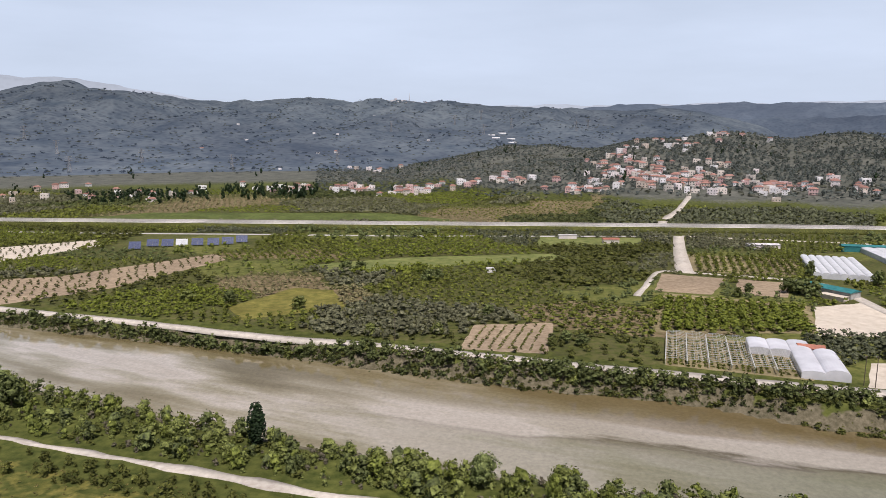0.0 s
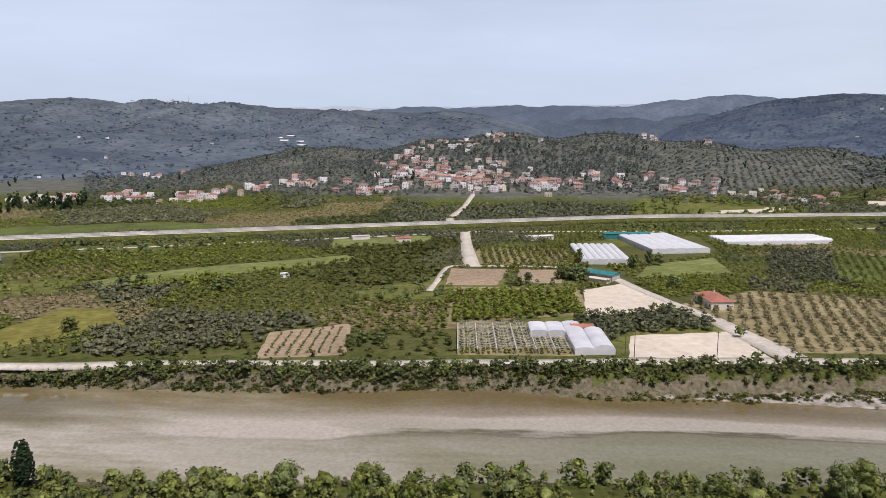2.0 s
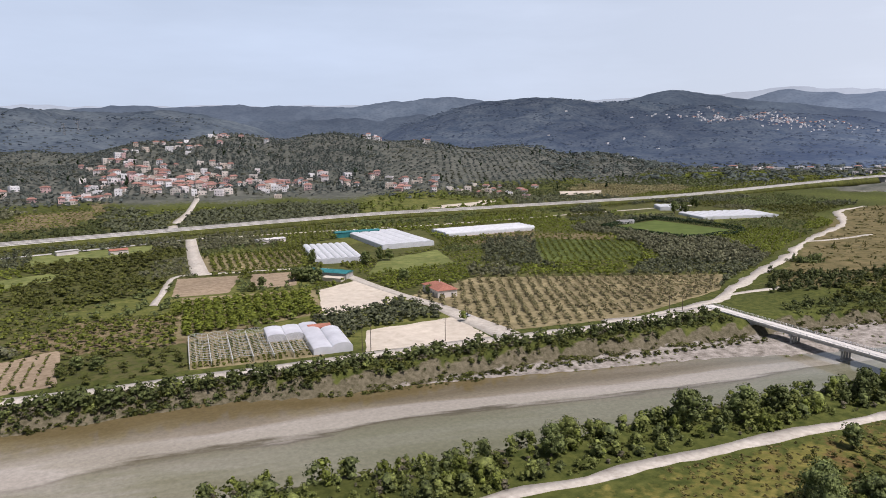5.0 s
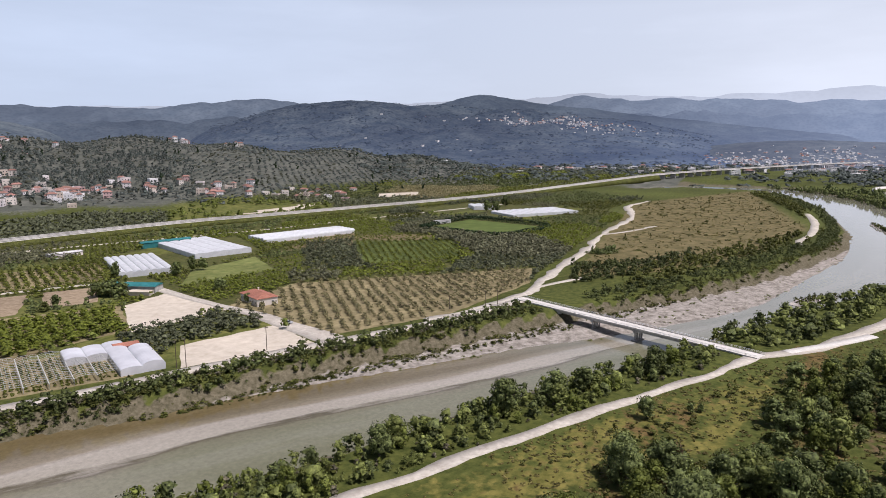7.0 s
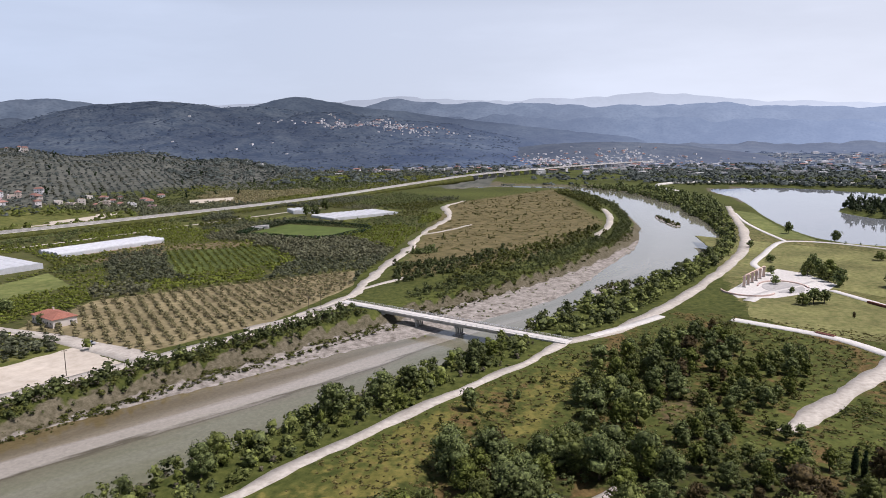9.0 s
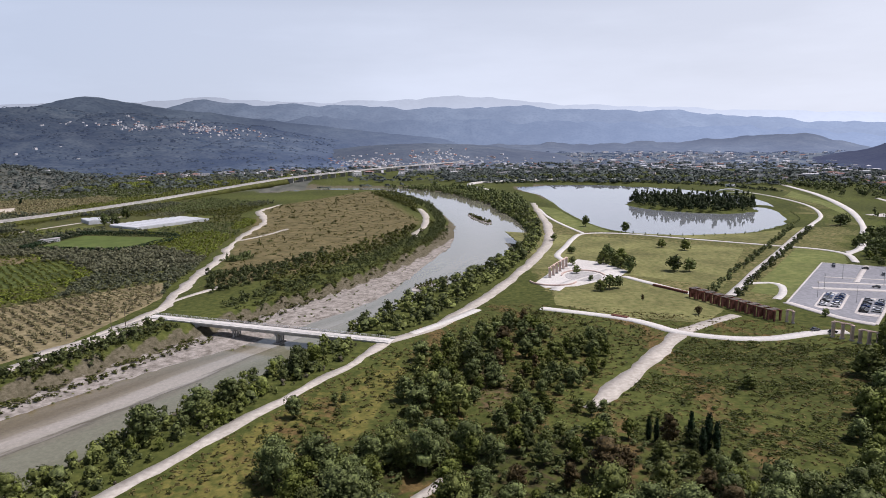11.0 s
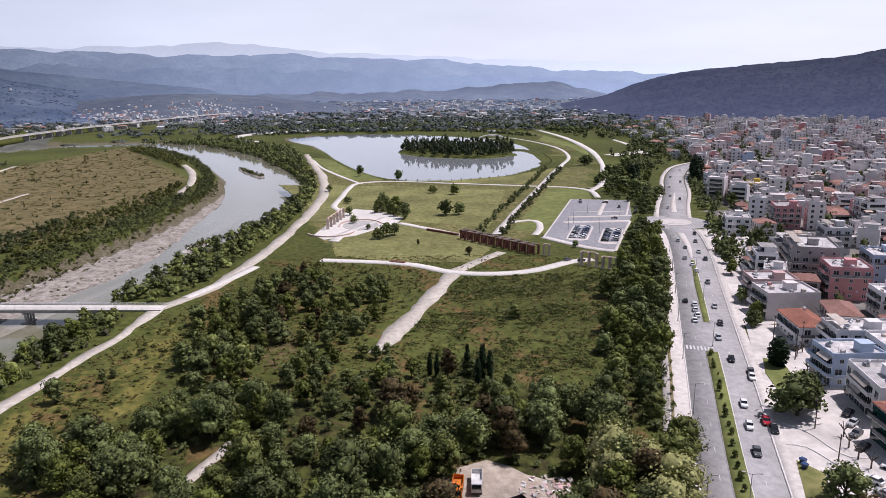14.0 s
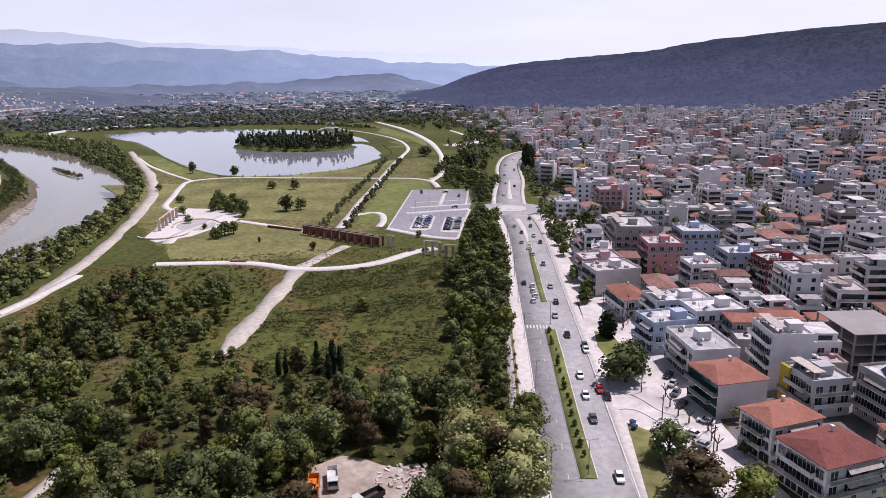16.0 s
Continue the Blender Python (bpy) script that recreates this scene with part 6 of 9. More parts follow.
patchwork(PLAIN, 130, 4.5, 71, ROUND, MIDDLE, 285, 0.8, PLAIN_SHARE)
patchwork(BEYOND, 90, 5.6, 72, MIDDLE, FAR, 300, 1.5, BEYOND_SHARE)
edge = spline([(502, 396), (505, 310), (577, 308), (582, 402), (502, 396)], 2.2)
planting("hedge", MIDDLE, edge[:, 0], edge[:, 1], 3.6, 4.0, M_CYPRESS, "dark clipped hedge round the football pitch", "hedge", 160)
# single larger trees on the plain
BIG_BUSHES = [(-1, 376, 7, "broad", 1.6), (4, 380, 6, "broad", 1.5), (196, 352, 9, "broad", 1.3), (190, 356, 8, "broad", 1.3), (201, 349, 8, "broad", 1.2), (168, 352, 6, "broad", 1.2), (240, 318, 7, "broad", 1.1), (246, 372, 9, "broad", 0.9), (250, 378, 8, "willow", 1.2), (262, 380, 9, "broad", 0.9),
              (268, 378, 8, "broad", 1.0), (222, 398, 9, "broad", 0.9), (232, 282, 5, "broad", 1.2), (60, 262, 5, "broad", 1.5), (66, 258, 5, "broad", 1.4), (54, 258, 4, "willow", 1.5), (-60, 312, 6, "willow", 1.6), (-95, 318, 7, "broad", 1.4),
              (-118, 322, 6, "willow", 1.6), (-52, 400, 7, "broad", 1.6), (-44, 404, 6, "broad", 1.5), (640, 420, 13, "broad", 1.1), (648, 415, 12, "broad", 1.1), (705, 440, 13, "broad", 0.9), (160, 345, 5, "willow", 1.2), (30, 300, 6, "broad", 1.4), (-20, 270, 5, "willow", 1.6), (8, 272, 5, "willow", 1.5)]
for x, y, h, kind, w in BIG_BUSHES:
    tree(kind, x, y, h, int(x) + 900, w, "large leafy tree among the orchards", "orchard trees", name="orchard_tree")


def polar(n, a0, a1, d0, d1, seed):
    r = np.random.RandomState(seed)
    a, d = np.radians(a0 + (a1 - a0) * r.rand(n)), d0 + (d1 - d0) * r.rand(n) ** 0.8
    return EYE[0] + d * np.sin(a), EYE[1] + d * np.cos(a)


M_HILL_SCRUB = leaves("leaves_hill_scrub", (0.028, 0.034, 0.022), (0.085, 0.088, 0.06))
# trees on the far slopes: distance haze painted on them as emission
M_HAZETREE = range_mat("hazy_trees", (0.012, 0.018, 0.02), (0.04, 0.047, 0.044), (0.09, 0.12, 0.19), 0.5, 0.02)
# far tree belts: haze mixed into the leaf colour as a pale blue tint
M_FARBELT_HAZED = leaves("leaves_far_belt_hazed", (0.056, 0.07, 0.064), (0.115, 0.134, 0.116))
hx, hy = [], []
for k, (a0, a1, d0, d1) in enumerate([(-12, 8, 860, 1750), (8, 22, 860, 1700), (22, 36, 860, 1700), (36, 56, 860, 1700)]):
    ring = [(EYE[0] + d * math.sin(radians(a)), EYE[1] + d * math.cos(radians(a))) for a, d in ((a0, d0), (a1, d0), (a1, d1), (a0, d1))]
    x, y = rows(ring, (20, 70, 35, 55)[k], 11.0, 9.5, 1.3, 81 + k, 0.12)
    hx.append(x), hy.append(y)
x, y = np.concatenate(hx), np.concatenate(hy)
g = waves(x, y, 160, 13) + 0.5 * waves(x, y, 50, 14)
up = (height(x, y) > 3) | ~inside(x, y, BEYOND)
r = np.random.RandomState(81)
for k, m, text in ((up & (g > -0.2), M_HILL_OLIVE_HAZED, "olive groves in rows on the hillside"), (up & (g < -0.2) & (g > -0.7), M_HILL_SCRUB, "scrub on the hillside"), (up & (g < -0.7), M_FARBELT_HAZED, "dark trees on the hillside")):
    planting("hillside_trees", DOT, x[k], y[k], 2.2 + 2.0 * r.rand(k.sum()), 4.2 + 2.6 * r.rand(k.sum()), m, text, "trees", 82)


def range_trees(fold, a0, a1, d0, d1, dist, depth, n, bare, material, label, seed, tall=3.0, wide=6.0):
    """Groves on a far range."""
    x, y = polar(n, a0, a1, d0, d1, seed)
    k = (waves(x, y, 190, seed) + 0.6 * waves(x, y, 60, seed + 1)) > bare
    x, y = x[k], y[k]
    az, d = np.degrees(np.arctan2(x - EYE[0], y - EYE[1])), np.hypot(x - EYE[0], y - EYE[1])
    z = fold_z(fold, az, d, dist, depth)
    r = np.random.RandomState(seed)
    planting("hillside_trees", FAR, x, y, tall * (0.7 + 0.6 * r.rand(len(x))), wide * (0.7 + 0.6 * r.rand(len(x))), material, label, "trees", seed, 0.06, z)


# these groves also carry a weaker painted haze glow
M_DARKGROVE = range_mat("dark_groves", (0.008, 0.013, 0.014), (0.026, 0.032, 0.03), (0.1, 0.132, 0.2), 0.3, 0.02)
range_trees(RANGE_W, -40, 20, 1380, 2600, 2950, 1650, 4200, -0.1, M_HILL_OLIVE_HAZED, "olive groves on the far slope", 181, 3.2, 6.5)
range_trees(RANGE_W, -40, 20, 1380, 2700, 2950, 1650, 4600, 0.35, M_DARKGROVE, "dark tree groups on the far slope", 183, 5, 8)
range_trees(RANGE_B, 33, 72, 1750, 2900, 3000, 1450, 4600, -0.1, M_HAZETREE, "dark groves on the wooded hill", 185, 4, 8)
# the pines repeat the haze emission of the hill under them
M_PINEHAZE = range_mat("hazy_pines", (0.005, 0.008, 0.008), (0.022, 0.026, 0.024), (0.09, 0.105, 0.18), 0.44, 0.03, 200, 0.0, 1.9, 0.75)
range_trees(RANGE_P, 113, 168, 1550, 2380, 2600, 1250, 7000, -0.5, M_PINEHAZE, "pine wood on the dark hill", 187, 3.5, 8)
x, y = polar(4800, 44, 114, 1230, 2000, 83)
r = np.random.RandomState(83)
k = (waves(x, y, 160, 15) > -0.2) & (distance(x, y, HW) > 70)
planting("plain_trees", FAR, x[k], y[k], 4 + 5 * r.rand(k.sum()), 8 + 8 * r.rand(k.sum()), M_FARBELT_HAZED, "tree belts on the far plain", "trees", 84)
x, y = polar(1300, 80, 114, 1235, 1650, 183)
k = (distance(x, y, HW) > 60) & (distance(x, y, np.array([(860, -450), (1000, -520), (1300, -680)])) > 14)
planting("plain_trees", FAR, x[k], y[k], 4 + 5 * r.rand(k.sum()), 8 + 7 * r.rand(k.sum()), M_FARBELT_HAZED, "dark trees beyond the lake", "trees", 184)
x, y = cast([(720, -305), (1000, -430), (1300, -590), (1380, -400), (1250, -385), (1000, -370), (760, -305)], 230, 188)
x2, y2 = cast([(640, -300), (760, -330), (1000, -450), (1000, -500), (860, -430), (720, -362), (640, -318)], 170, 190)
x, y = np.concatenate([x, x2]), np.concatenate([y, y2])
k = (waves(x, y, 60, 20) > -0.3) & (distance(x, y, np.array([(583, -304), (628, -329), (662, -352), (690, -384), (708, -430)])) > 14)
k &= ~inside(x, y, np.array([(770, -296), (1010, -350), (1010, -412), (900, -396), (790, -350)]))
planting("park_trees", MIDDLE, x[k], y[k], 5 + 6 * r.rand(k.sum()), 6 + 4 * r.rand(k.sum()), M_BROAD, "dark trees between the park and the town", "trees", 189)
x, y = polar(2600, 44, 116, 1900, 3300, 85)
r = np.random.RandomState(85)
k = waves(x, y, 260, 15) > 0.0
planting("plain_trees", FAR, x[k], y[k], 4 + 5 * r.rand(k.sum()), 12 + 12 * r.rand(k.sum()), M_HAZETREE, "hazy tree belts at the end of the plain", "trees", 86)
x, y = polar(240, -34, 52, 900, 1700, 87)
k = waves(x, y, 120, 16) > 0.1
planting("hillside_cypresses", SPIRE, x[k], y[k], 7 + 6 * np.random.RandomState(87).rand(k.sum()), 13, M_CYPRESS, "dark cypress groups on the hillside", "trees", 88)

# ---- town: street ----
M_KERB = mat("kerb_stone", (0.5, 0.48, 0.45), (0.66, 0.64, 0.6), scale=1, rough=0.9, bump=0.1)
M_PLAZA = mat("plaza_concrete", (0.46, 0.425, 0.39), (0.64, 0.6, 0.555), scale=0.3, rough=0.9, bump=0.2, big=0.15, big_scale=0.07)
M_METAL = mat("galvanised_steel", (0.2, 0.2, 0.2), (0.32, 0.32, 0.32), scale=2, rough=0.5, bump=0.05, metal=0.6)
STREET = [(80, -72), (105, -83), (135, -97), (161, -109), (193, -124), (217, -135), (241, -146), (291, -169), (332, -188), (375, -206), (400, -214)]
STREET_FAR = [(428, -226), (470, -247), (520, -274), (583, -304), (628, -329), (662, -352), (690, -384), (708, -430), (718, -480)]
ribbon("boulevard", STREET, [18.5, 18.5, 18, 18, 17], 0.12, M_ASPHALT, "grey asphalt boulevard with a planted median", "road", 0, 1)
ribbon("boulevard", STREET_FAR, [17, 16, 15, 14], 0.12, M_ASPHALT, "grey asphalt boulevard leading into town", "road", 0, 2)


def beside(line, off, step=6):
    return [tuple(p) for p in widen(spline(line, step), off)[::2]]


ribbon("pavement", beside(STREET, 12.6), 7.0, 0.27, M_PAVE, "wide paved promenade beside the boulevard", "pavement", 0, 3, depth=0.5)
ribbon("pavement", beside(STREET_FAR, 10.2), 3.2, 0.27, M_PAVE, "paved promenade beside the boulevard", "pavement", 0, 4, depth=0.5)
ribbon("pavement", beside(STREET, -10.7), 3.2, 0.27, M_PAVE, "pale pavement beside the boulevard", "pavement", 0, 5, depth=0.5)
ribbon("pavement", beside(STREET_FAR, -9.8), 2.6, 0.27, M_PAVE, "pale pavement beside the boulevard", "pavement", 0, 6, depth=0.5)
sheet("plaza", [(118, -99), (134, -106), (162, -121), (192, -136), (216, -148), (240, -160), (232, -178), (205, -168), (186, -160), (160, -152), (142, -140), (118, -132), (100, -128), (96, -108)], 0.2, M_PLAZA, "pale concrete square with kerbed islands", "pavement", 0)
sheet("forecourt", [(238, -157), (300, -185), (360, -212), (392, -224), (396, -240), (372, -242), (300, -212), (236, -180)], 0.16, M_PLAZA, "worn paved forecourt between houses and boulevard", "pavement", 0.4)
for k, (line, w) in enumerate((([(134.5, -96.5), (161, -108.5), (193, -123.5), (216.5, -134.3)], 3.6), ([(243, -147), (291, -169), (326, -185.5)], [2.2, 2.4, 1.6]))):
    ribbon("median_kerb", line, (w + 0.5) if not isinstance(w, list) else [q + 0.5 for q in w], 0.26, M_KERB, "pale stone kerb round the median", "kerb", 0, 7 + k, depth=0.3)
    ribbon("median_grass", line, w, 0.32, M_GRASS, "grassed median strip", "grass", 0.05, 9 + k, depth=0.3)
ribbon("traffic_island", [(330, -187), (355, -198), (385, -209)], [1.2, 3.2, 4], 0.27, M_PAVE, "pale paved traffic island", "pavement", 0, 11, depth=0.3)
ribbon("traffic_island", [(445, -235), (480, -252), (520, -273)], [4, 3, 1], 0.27, M_PAVE, "pale paved traffic island", "pavement", 0, 12, depth=0.3)
# roundabout
ring = [(415 + 21 * math.cos(a * math.tau / 40), -220 + 21 * math.sin(a * math.tau / 40)) for a in range(40)]
sheet("roundabout", ring, 0.15, M_ASPHALT, "asphalt roundabout", "road", 0, smooth=False)
for rad, z, m, name, text in ((10.5, 0.28, M_PAVE, "roundabout_island", "pale paved ring of the roundabout"), (6.5, 0.34, M_PLAZA, "roundabout_centre", "darker paved centre of the roundabout")):
    sheet(name, [(415 + rad * math.cos(a * math.tau / 36), -220 + rad * math.sin(a * math.tau / 36)) for a in range(36)], z, m, text, "pavement", 0, smooth=False)
ribbon("boulevard_arm", [(405, -206), (392, -196), (372, -186)], 7, 0.13, M_PAVE, "pale paved arm to the parking", "road", 0, 13)
for k in range(9):
    a = Vector((222.5, -127.6)).lerp(Vector((218.8, -135.8)), k / 8.0)
    stripe = Build().box(-1.6, -0.28, 0, 1.6, 0.28, 0.012).turned(pose(a.x, a.y, 0.19, 0, 0, -24))
    tagged(part("crossing_stripe", stripe, M_PAINT), "white painted stripe of a zebra crossing", "road marking", "zebra crossing", "structure")
for off in (4.6, -4.8):
    for k, p in enumerate(beside(STREET, off, 3)):
        if k % 2 == 0 and p[0] < 320:
            tagged(part("lane_mark", Build().box(-1.1, -0.07, 0, 1.1, 0.07, 0.012).turned(pose(p[0], p[1], 0.19, 0, 0, -24.5)), M_PAINT), "white painted lane dash", "road marking", "lane dashes", "structure")
for line in ([(159, -121), (157, -125), (149, -126.5), (143, -126), (132, -123)], [(169, -127), (163, -130), (155, -130.5), (151, -132), (150, -136)]):
    ribbon("plaza_kerb", line, 0.4, 0.34, M_KERB, "low curved kerb on the square", "kerb", 0, 30, depth=0.3, step=2.0)
for off in (9.1, -9.2):
    ribbon("road_kerb", beside(STREET, off, 3), 0.4, 0.3, M_KERB, "pale kerb along the boulevard", "kerb", 0, 31, depth=0.3)
ribbon("planting_strip", [p for p in beside(STREET, 13.6, 3) if 120 < p[0] < 350], 1.3, 0.29, M_ORCHARD_SOIL, "narrow earth strip with saplings", "soil", 0.1, 32, depth=0.3)
# green islands on the square
M_DRYGRASS = M_LAWN
sheet("green_island", [(152, -119), (146, -121.5), (124, -110.5), (100, -98), (104, -93), (128, -106)], 0.36, M_DRYGRASS, "dry grass island with a kerb", "grass", 0.05)
sheet("green_island", [(198, -141), (209, -147), (205, -151), (193, -147), (183, -139), (184, -136.5)], 0.36, M_GRASS, "small green island with a kerb", "grass", 0.05)

# ---- cars ----
CAR_PAINT = {}
for name, c in (("white", (0.75, 0.75, 0.75)), ("silver", (0.38, 0.39, 0.4)), ("black", (0.012, 0.012, 0.014)), ("grey", (0.09, 0.095, 0.1)), ("red", (0.42, 0.02, 0.03)), ("blue", (0.03, 0.06, 0.16))):
    CAR_PAINT[name] = mat("car_paint_" + name, c, tuple(x * 1.08 for x in c), scale=0.5, rough=0.25, bump=0, spec=0.5)
M_CARGLASS = mat("car_glass", (0.01, 0.012, 0.014), (0.02, 0.022, 0.025), rough=0.06, bump=0, spec=0.6)
M_TYRE = mat("tyre_rubber", (0.012, 0.012, 0.012), (0.03, 0.03, 0.03), scale=5, rough=0.9)
M_LIGHT = mat("lamp_lens", (0.5, 0.48, 0.45), (0.6, 0.58, 0.55), rough=0.2, bump=0)


def side_body(profile, half):
    """A body with rounded shoulders from a side outline of (x, z)."""
    b = Build()
    n = len(profile)
    for y, k in ((-half, 0.94), (-half * 0.93, 1.0), (half * 0.93, 1.0), (half, 0.94)):
        zm = sum(p[1] for p in profile) / n
        b.v += [(x * (0.985 if k < 1 else 1), y, zm + (z - zm) * k) for x, z in profile]
    for r in range(3):
        b.f += [(r * n + i, r * n + (i + 1) % n, (r + 1) * n + (i + 1) % n, (r + 1) * n + i) for i in range(n)]
    b.f += [tuple(reversed(range(n))), tuple(range(3 * n, 4 * n))]
    return b


car_body = side_body([(-2.1, 0.3), (2.1, 0.3), (2.15, 0.62), (2.0, 0.78), (1.1, 0.92), (-1.75, 0.98), (-2.1, 0.85)], 0.86)
car_cabin = side_body([(1.0, 0.9), (0.35, 1.38), (-1.2, 1.42), (-1.85, 0.95)], 0.76)
car_roof = side_body([(0.3, 1.37), (0.2, 1.45), (-1.05, 1.48), (-1.2, 1.41)], 0.68)
wheel_mesh = Build().tube((0, -0.1, 0), (0, 0.1, 0), 0.31, 0.31, 14).data("wheel", M_TYRE)
cabin_mesh = car_cabin.data("windows", M_CARGLASS)
lamp_mesh = Build().box(-0.05, -0.2, -0.07, 0.05, 0.2, 0.07).data("headlight", M_LIGHT)
body_meshes = {k: (car_body.data("body", m), car_roof.data("roof", m)) for k, m in CAR_PAINT.items()}
car_proto = {}


def car(x, y, turn, colour, group="cars on the boulevard", z=0.2):
    m = pose(x, y, z, 0, 0, turn)
    if (colour, group) in car_proto:
        return copy_thing(car_proto[colour, group], m)
    ob = thing("car", (0, 0, 0), 0, colour + (" car driving on the boulevard" if "boulevard" in group else " parked car on pale paving"), "car", group)
    part("body", body_meshes[colour][0], None, ob)
    part("roof", body_meshes[colour][1], None, ob)
    part("glasshouse", cabin_mesh, None, ob)
    for wx in (-1.3, 1.3):
        for wy in (-0.78, 0.78):
            part("wheel", wheel_mesh, None, ob).location = (wx, wy, 0.31)
    for wy in (-0.55, 0.55):
        part("headlight", lamp_mesh, None, ob).location = (2.08, wy, 0.68)
    ob.matrix_basis = m
    car_proto[colour, group] = ob
    return ob


UP, DOWN = -24.5, 155.5
for x, y, t, c in ((209, -136.5, DOWN, "black"), (195.5, -135, DOWN, "white"), (180, -123, DOWN, "white"), (168.5, -117.5, DOWN, "white"), (170, -123, DOWN, "red"), (165.5, -122.3, DOWN, "black"), (156.5, -112, DOWN, "grey"),
                   (199, -136.8, DOWN, "grey"), (262, -152.5, UP, "white"), (256, -149.5, UP, "white"), (250, -147.2, UP, "white"), (245, -143.6, UP, "white"), (267, -151.2, UP, "black"), (227, -142.5, DOWN, "silver"), (240, -150.5, DOWN, "black"),
                   (258, -158.5, DOWN, "silver"), (289, -172.8, DOWN, "grey"), (307, -177.2, UP, "white"), (318, -181, UP, "white"), (326, -192, DOWN, "black"), (340, -196, DOWN, "silver"), (330, -183.5, UP, "silver"), (350, -194, UP, "grey"),
                   (362, -206, DOWN, "grey"), (380, -215, DOWN, "black"), (366, -198, UP, "silver"), (428, -206, 80, "black"), (399, -232, -30, "grey"), (460, -238, UP, "white"), (490, -262, DOWN, "black"), (505, -262, UP, "silver"), (545, -281, UP, "white"), (600, -309, UP, "silver"), (570, -303, DOWN, "grey"), (132, -102.5, DOWN, "white"), (640, -338, DOWN, "white")):
    car(x, y, t, c)
for x, y, t, c in ((141, -129.5, 20, "white"), (144.5, -137, 35, "white"), (154, -137.5, 115, "black"), (160, -140.5, 120, "grey"), (165, -143.5, 120, "silver"), (170, -146, 120, "black"), (214, -160.5, 10, "black"), (222, -166, -10, "silver"), (218, -158, 30, "grey"), (136, -128, 20, "silver"), (218.5, 233, -70, "silver")):
    car(x, y, t, c, "parked cars", 0.3)

# ---- street lamps, poles, saplings ----


def street_lamp(x, y, turn, arms):
    ob = thing("street_lamp", (x, y, 0.2), turn, "tall grey steel street lamp beside the road", "street lamp", "street lamps")
    part("pole", Build().tube((0, 0, 0), (0, 0, 8.4), 0.11, 0.06, 8), M_METAL, ob)
    part("base", Build().tube((0, 0, 0), (0, 0, 0.5), 0.2, 0.16, 8), M_METAL, ob)
    for s in arms:
        part("arm", Build().tube((0, 0, 8.3), (0, 1.7 * s, 8.7), 0.05, 0.04, 6), M_METAL, ob)
        part("lamp_head", Build().box(-0.15, 1.6 * s - 0.35, 8.62, 0.15, 1.6 * s + 0.35, 8.76), M_CONC, ob)
    return ob


for x, y in ((137, -88.5), (178, -107.5), (213, -122.5), (246, -137.5), (278, -152.5), (310, -167), (345, -183), (460, -234), (500, -254), (545, -277), (600, -304)):
    street_lamp(x, y, -24.5, (-1,))
for x, y in ((136, -97.3), (221, -137), (264, -157), (300, -173)):
    street_lamp(x, y, -24.5, (-1, 1))


def utility_pole(x, y, tall, label="weathered wooden utility pole with a crossbar"):
    ob = thing("utility_pole", (x, y, ground_z(x, y)), random.Random(int(x)).random() * 180, label, "pole", "utility poles")
    part("pole", Build().tube((0, 0, -0.3), (0, 0, tall), 0.16, 0.1, 8), M_BARK, ob)
    part("crossbar", Build().box(-0.9, -0.06, tall - 0.7, 0.9, 0.06, tall - 0.55), M_BARK, ob)
    for ix in (-0.75, 0, 0.75):
        part("insulator", Build().tube((ix, 0, tall - 0.55), (ix, 0, tall - 0.35), 0.05, 0.03, 6), M_CONC, ob)
    return ob


for x, y, h in ((-9, 262, 11), (154, 217.5, 11), (157, 216, 11), (188, 208.5, 10), (213, -163, 10), (219, -157, 10), (206, -156, 9), (130, -126, 9), (306, 178, 8), (300, 181, 8), (285, 192, 7), (165, -133, 8), (150, -128, 7)):
    utility_pole(x, y, h)
for x, y, h, kind, w, text in ((172, -133, 11, "broad", 1.75, "broad dark plane tree shading the square"), (176, -137, 10, "broad", 1.5, "broad dark plane tree shading the square"), (203, -148, 9, "cypress", 2.6, "dark conifer on the small green island"),
                               (134, -117, 9.5, "broad", 1.45, "round tree on the dry grass island"), (121, -113, 10, "russet", 1.9, "round dark tree on the dry grass island"), (114, -122, 8, "bright", 1.8, "round green tree on the dry grass island"),
                               (243, -166, 7, "bright", 1.2, "green tree at the street corner"), (236, -160, 6, "broad", 1.2, "green tree at the street corner"), (238, -163, 5, "broad", 1.2, "green tree at the street corner"), (352, -236, 8, "broad", 1.4, "round-crowned green street tree"), (383, -232, 7, "broad", 1.5, "round-crowned green street tree"),
                               (262, -172, 6, "broad", 1.2, "green tree at the street corner"), (300, -190, 7, "bright", 1.3, "green tree at the street corner"), (318, -198, 6, "broad", 1.3, "green tree at the street corner"), (336, -208, 7, "broad", 1.4, "green tree at the street corner"), (344, -215, 6, "willow", 1.3, "green tree at the street corner"), (470, -292, 9, "broad", 1.5, "large leafy garden tree"), (478, -300, 8, "broad", 1.5, "large leafy garden tree"), (462, -286, 8, "bright", 1.5, "large leafy garden tree"), (636, -352, 16, "cypress", 2.2, "tall dark conifer beside the boulevard"), (642, -358, 15, "cypress", 2.2, "tall dark conifer beside the boulevard"), (630, -346, 12, "cypress", 2.2, "tall dark conifer beside the boulevard")):
    tree(kind, x, y, h, int(x) + 70, w, text, "town trees", name="street_tree")
prm = beside(STREET, 13.6, 4.5)
for k, p in enumerate(prm):
    if 126 < p[0] < 345:
        q = random.Random(k)
        tree("sapling", p[0], p[1], q.uniform(1.6, 3.4), k + 40, 0.9, "small sapling in a row on the promenade", "promenade saplings", 0.3, "sapling")
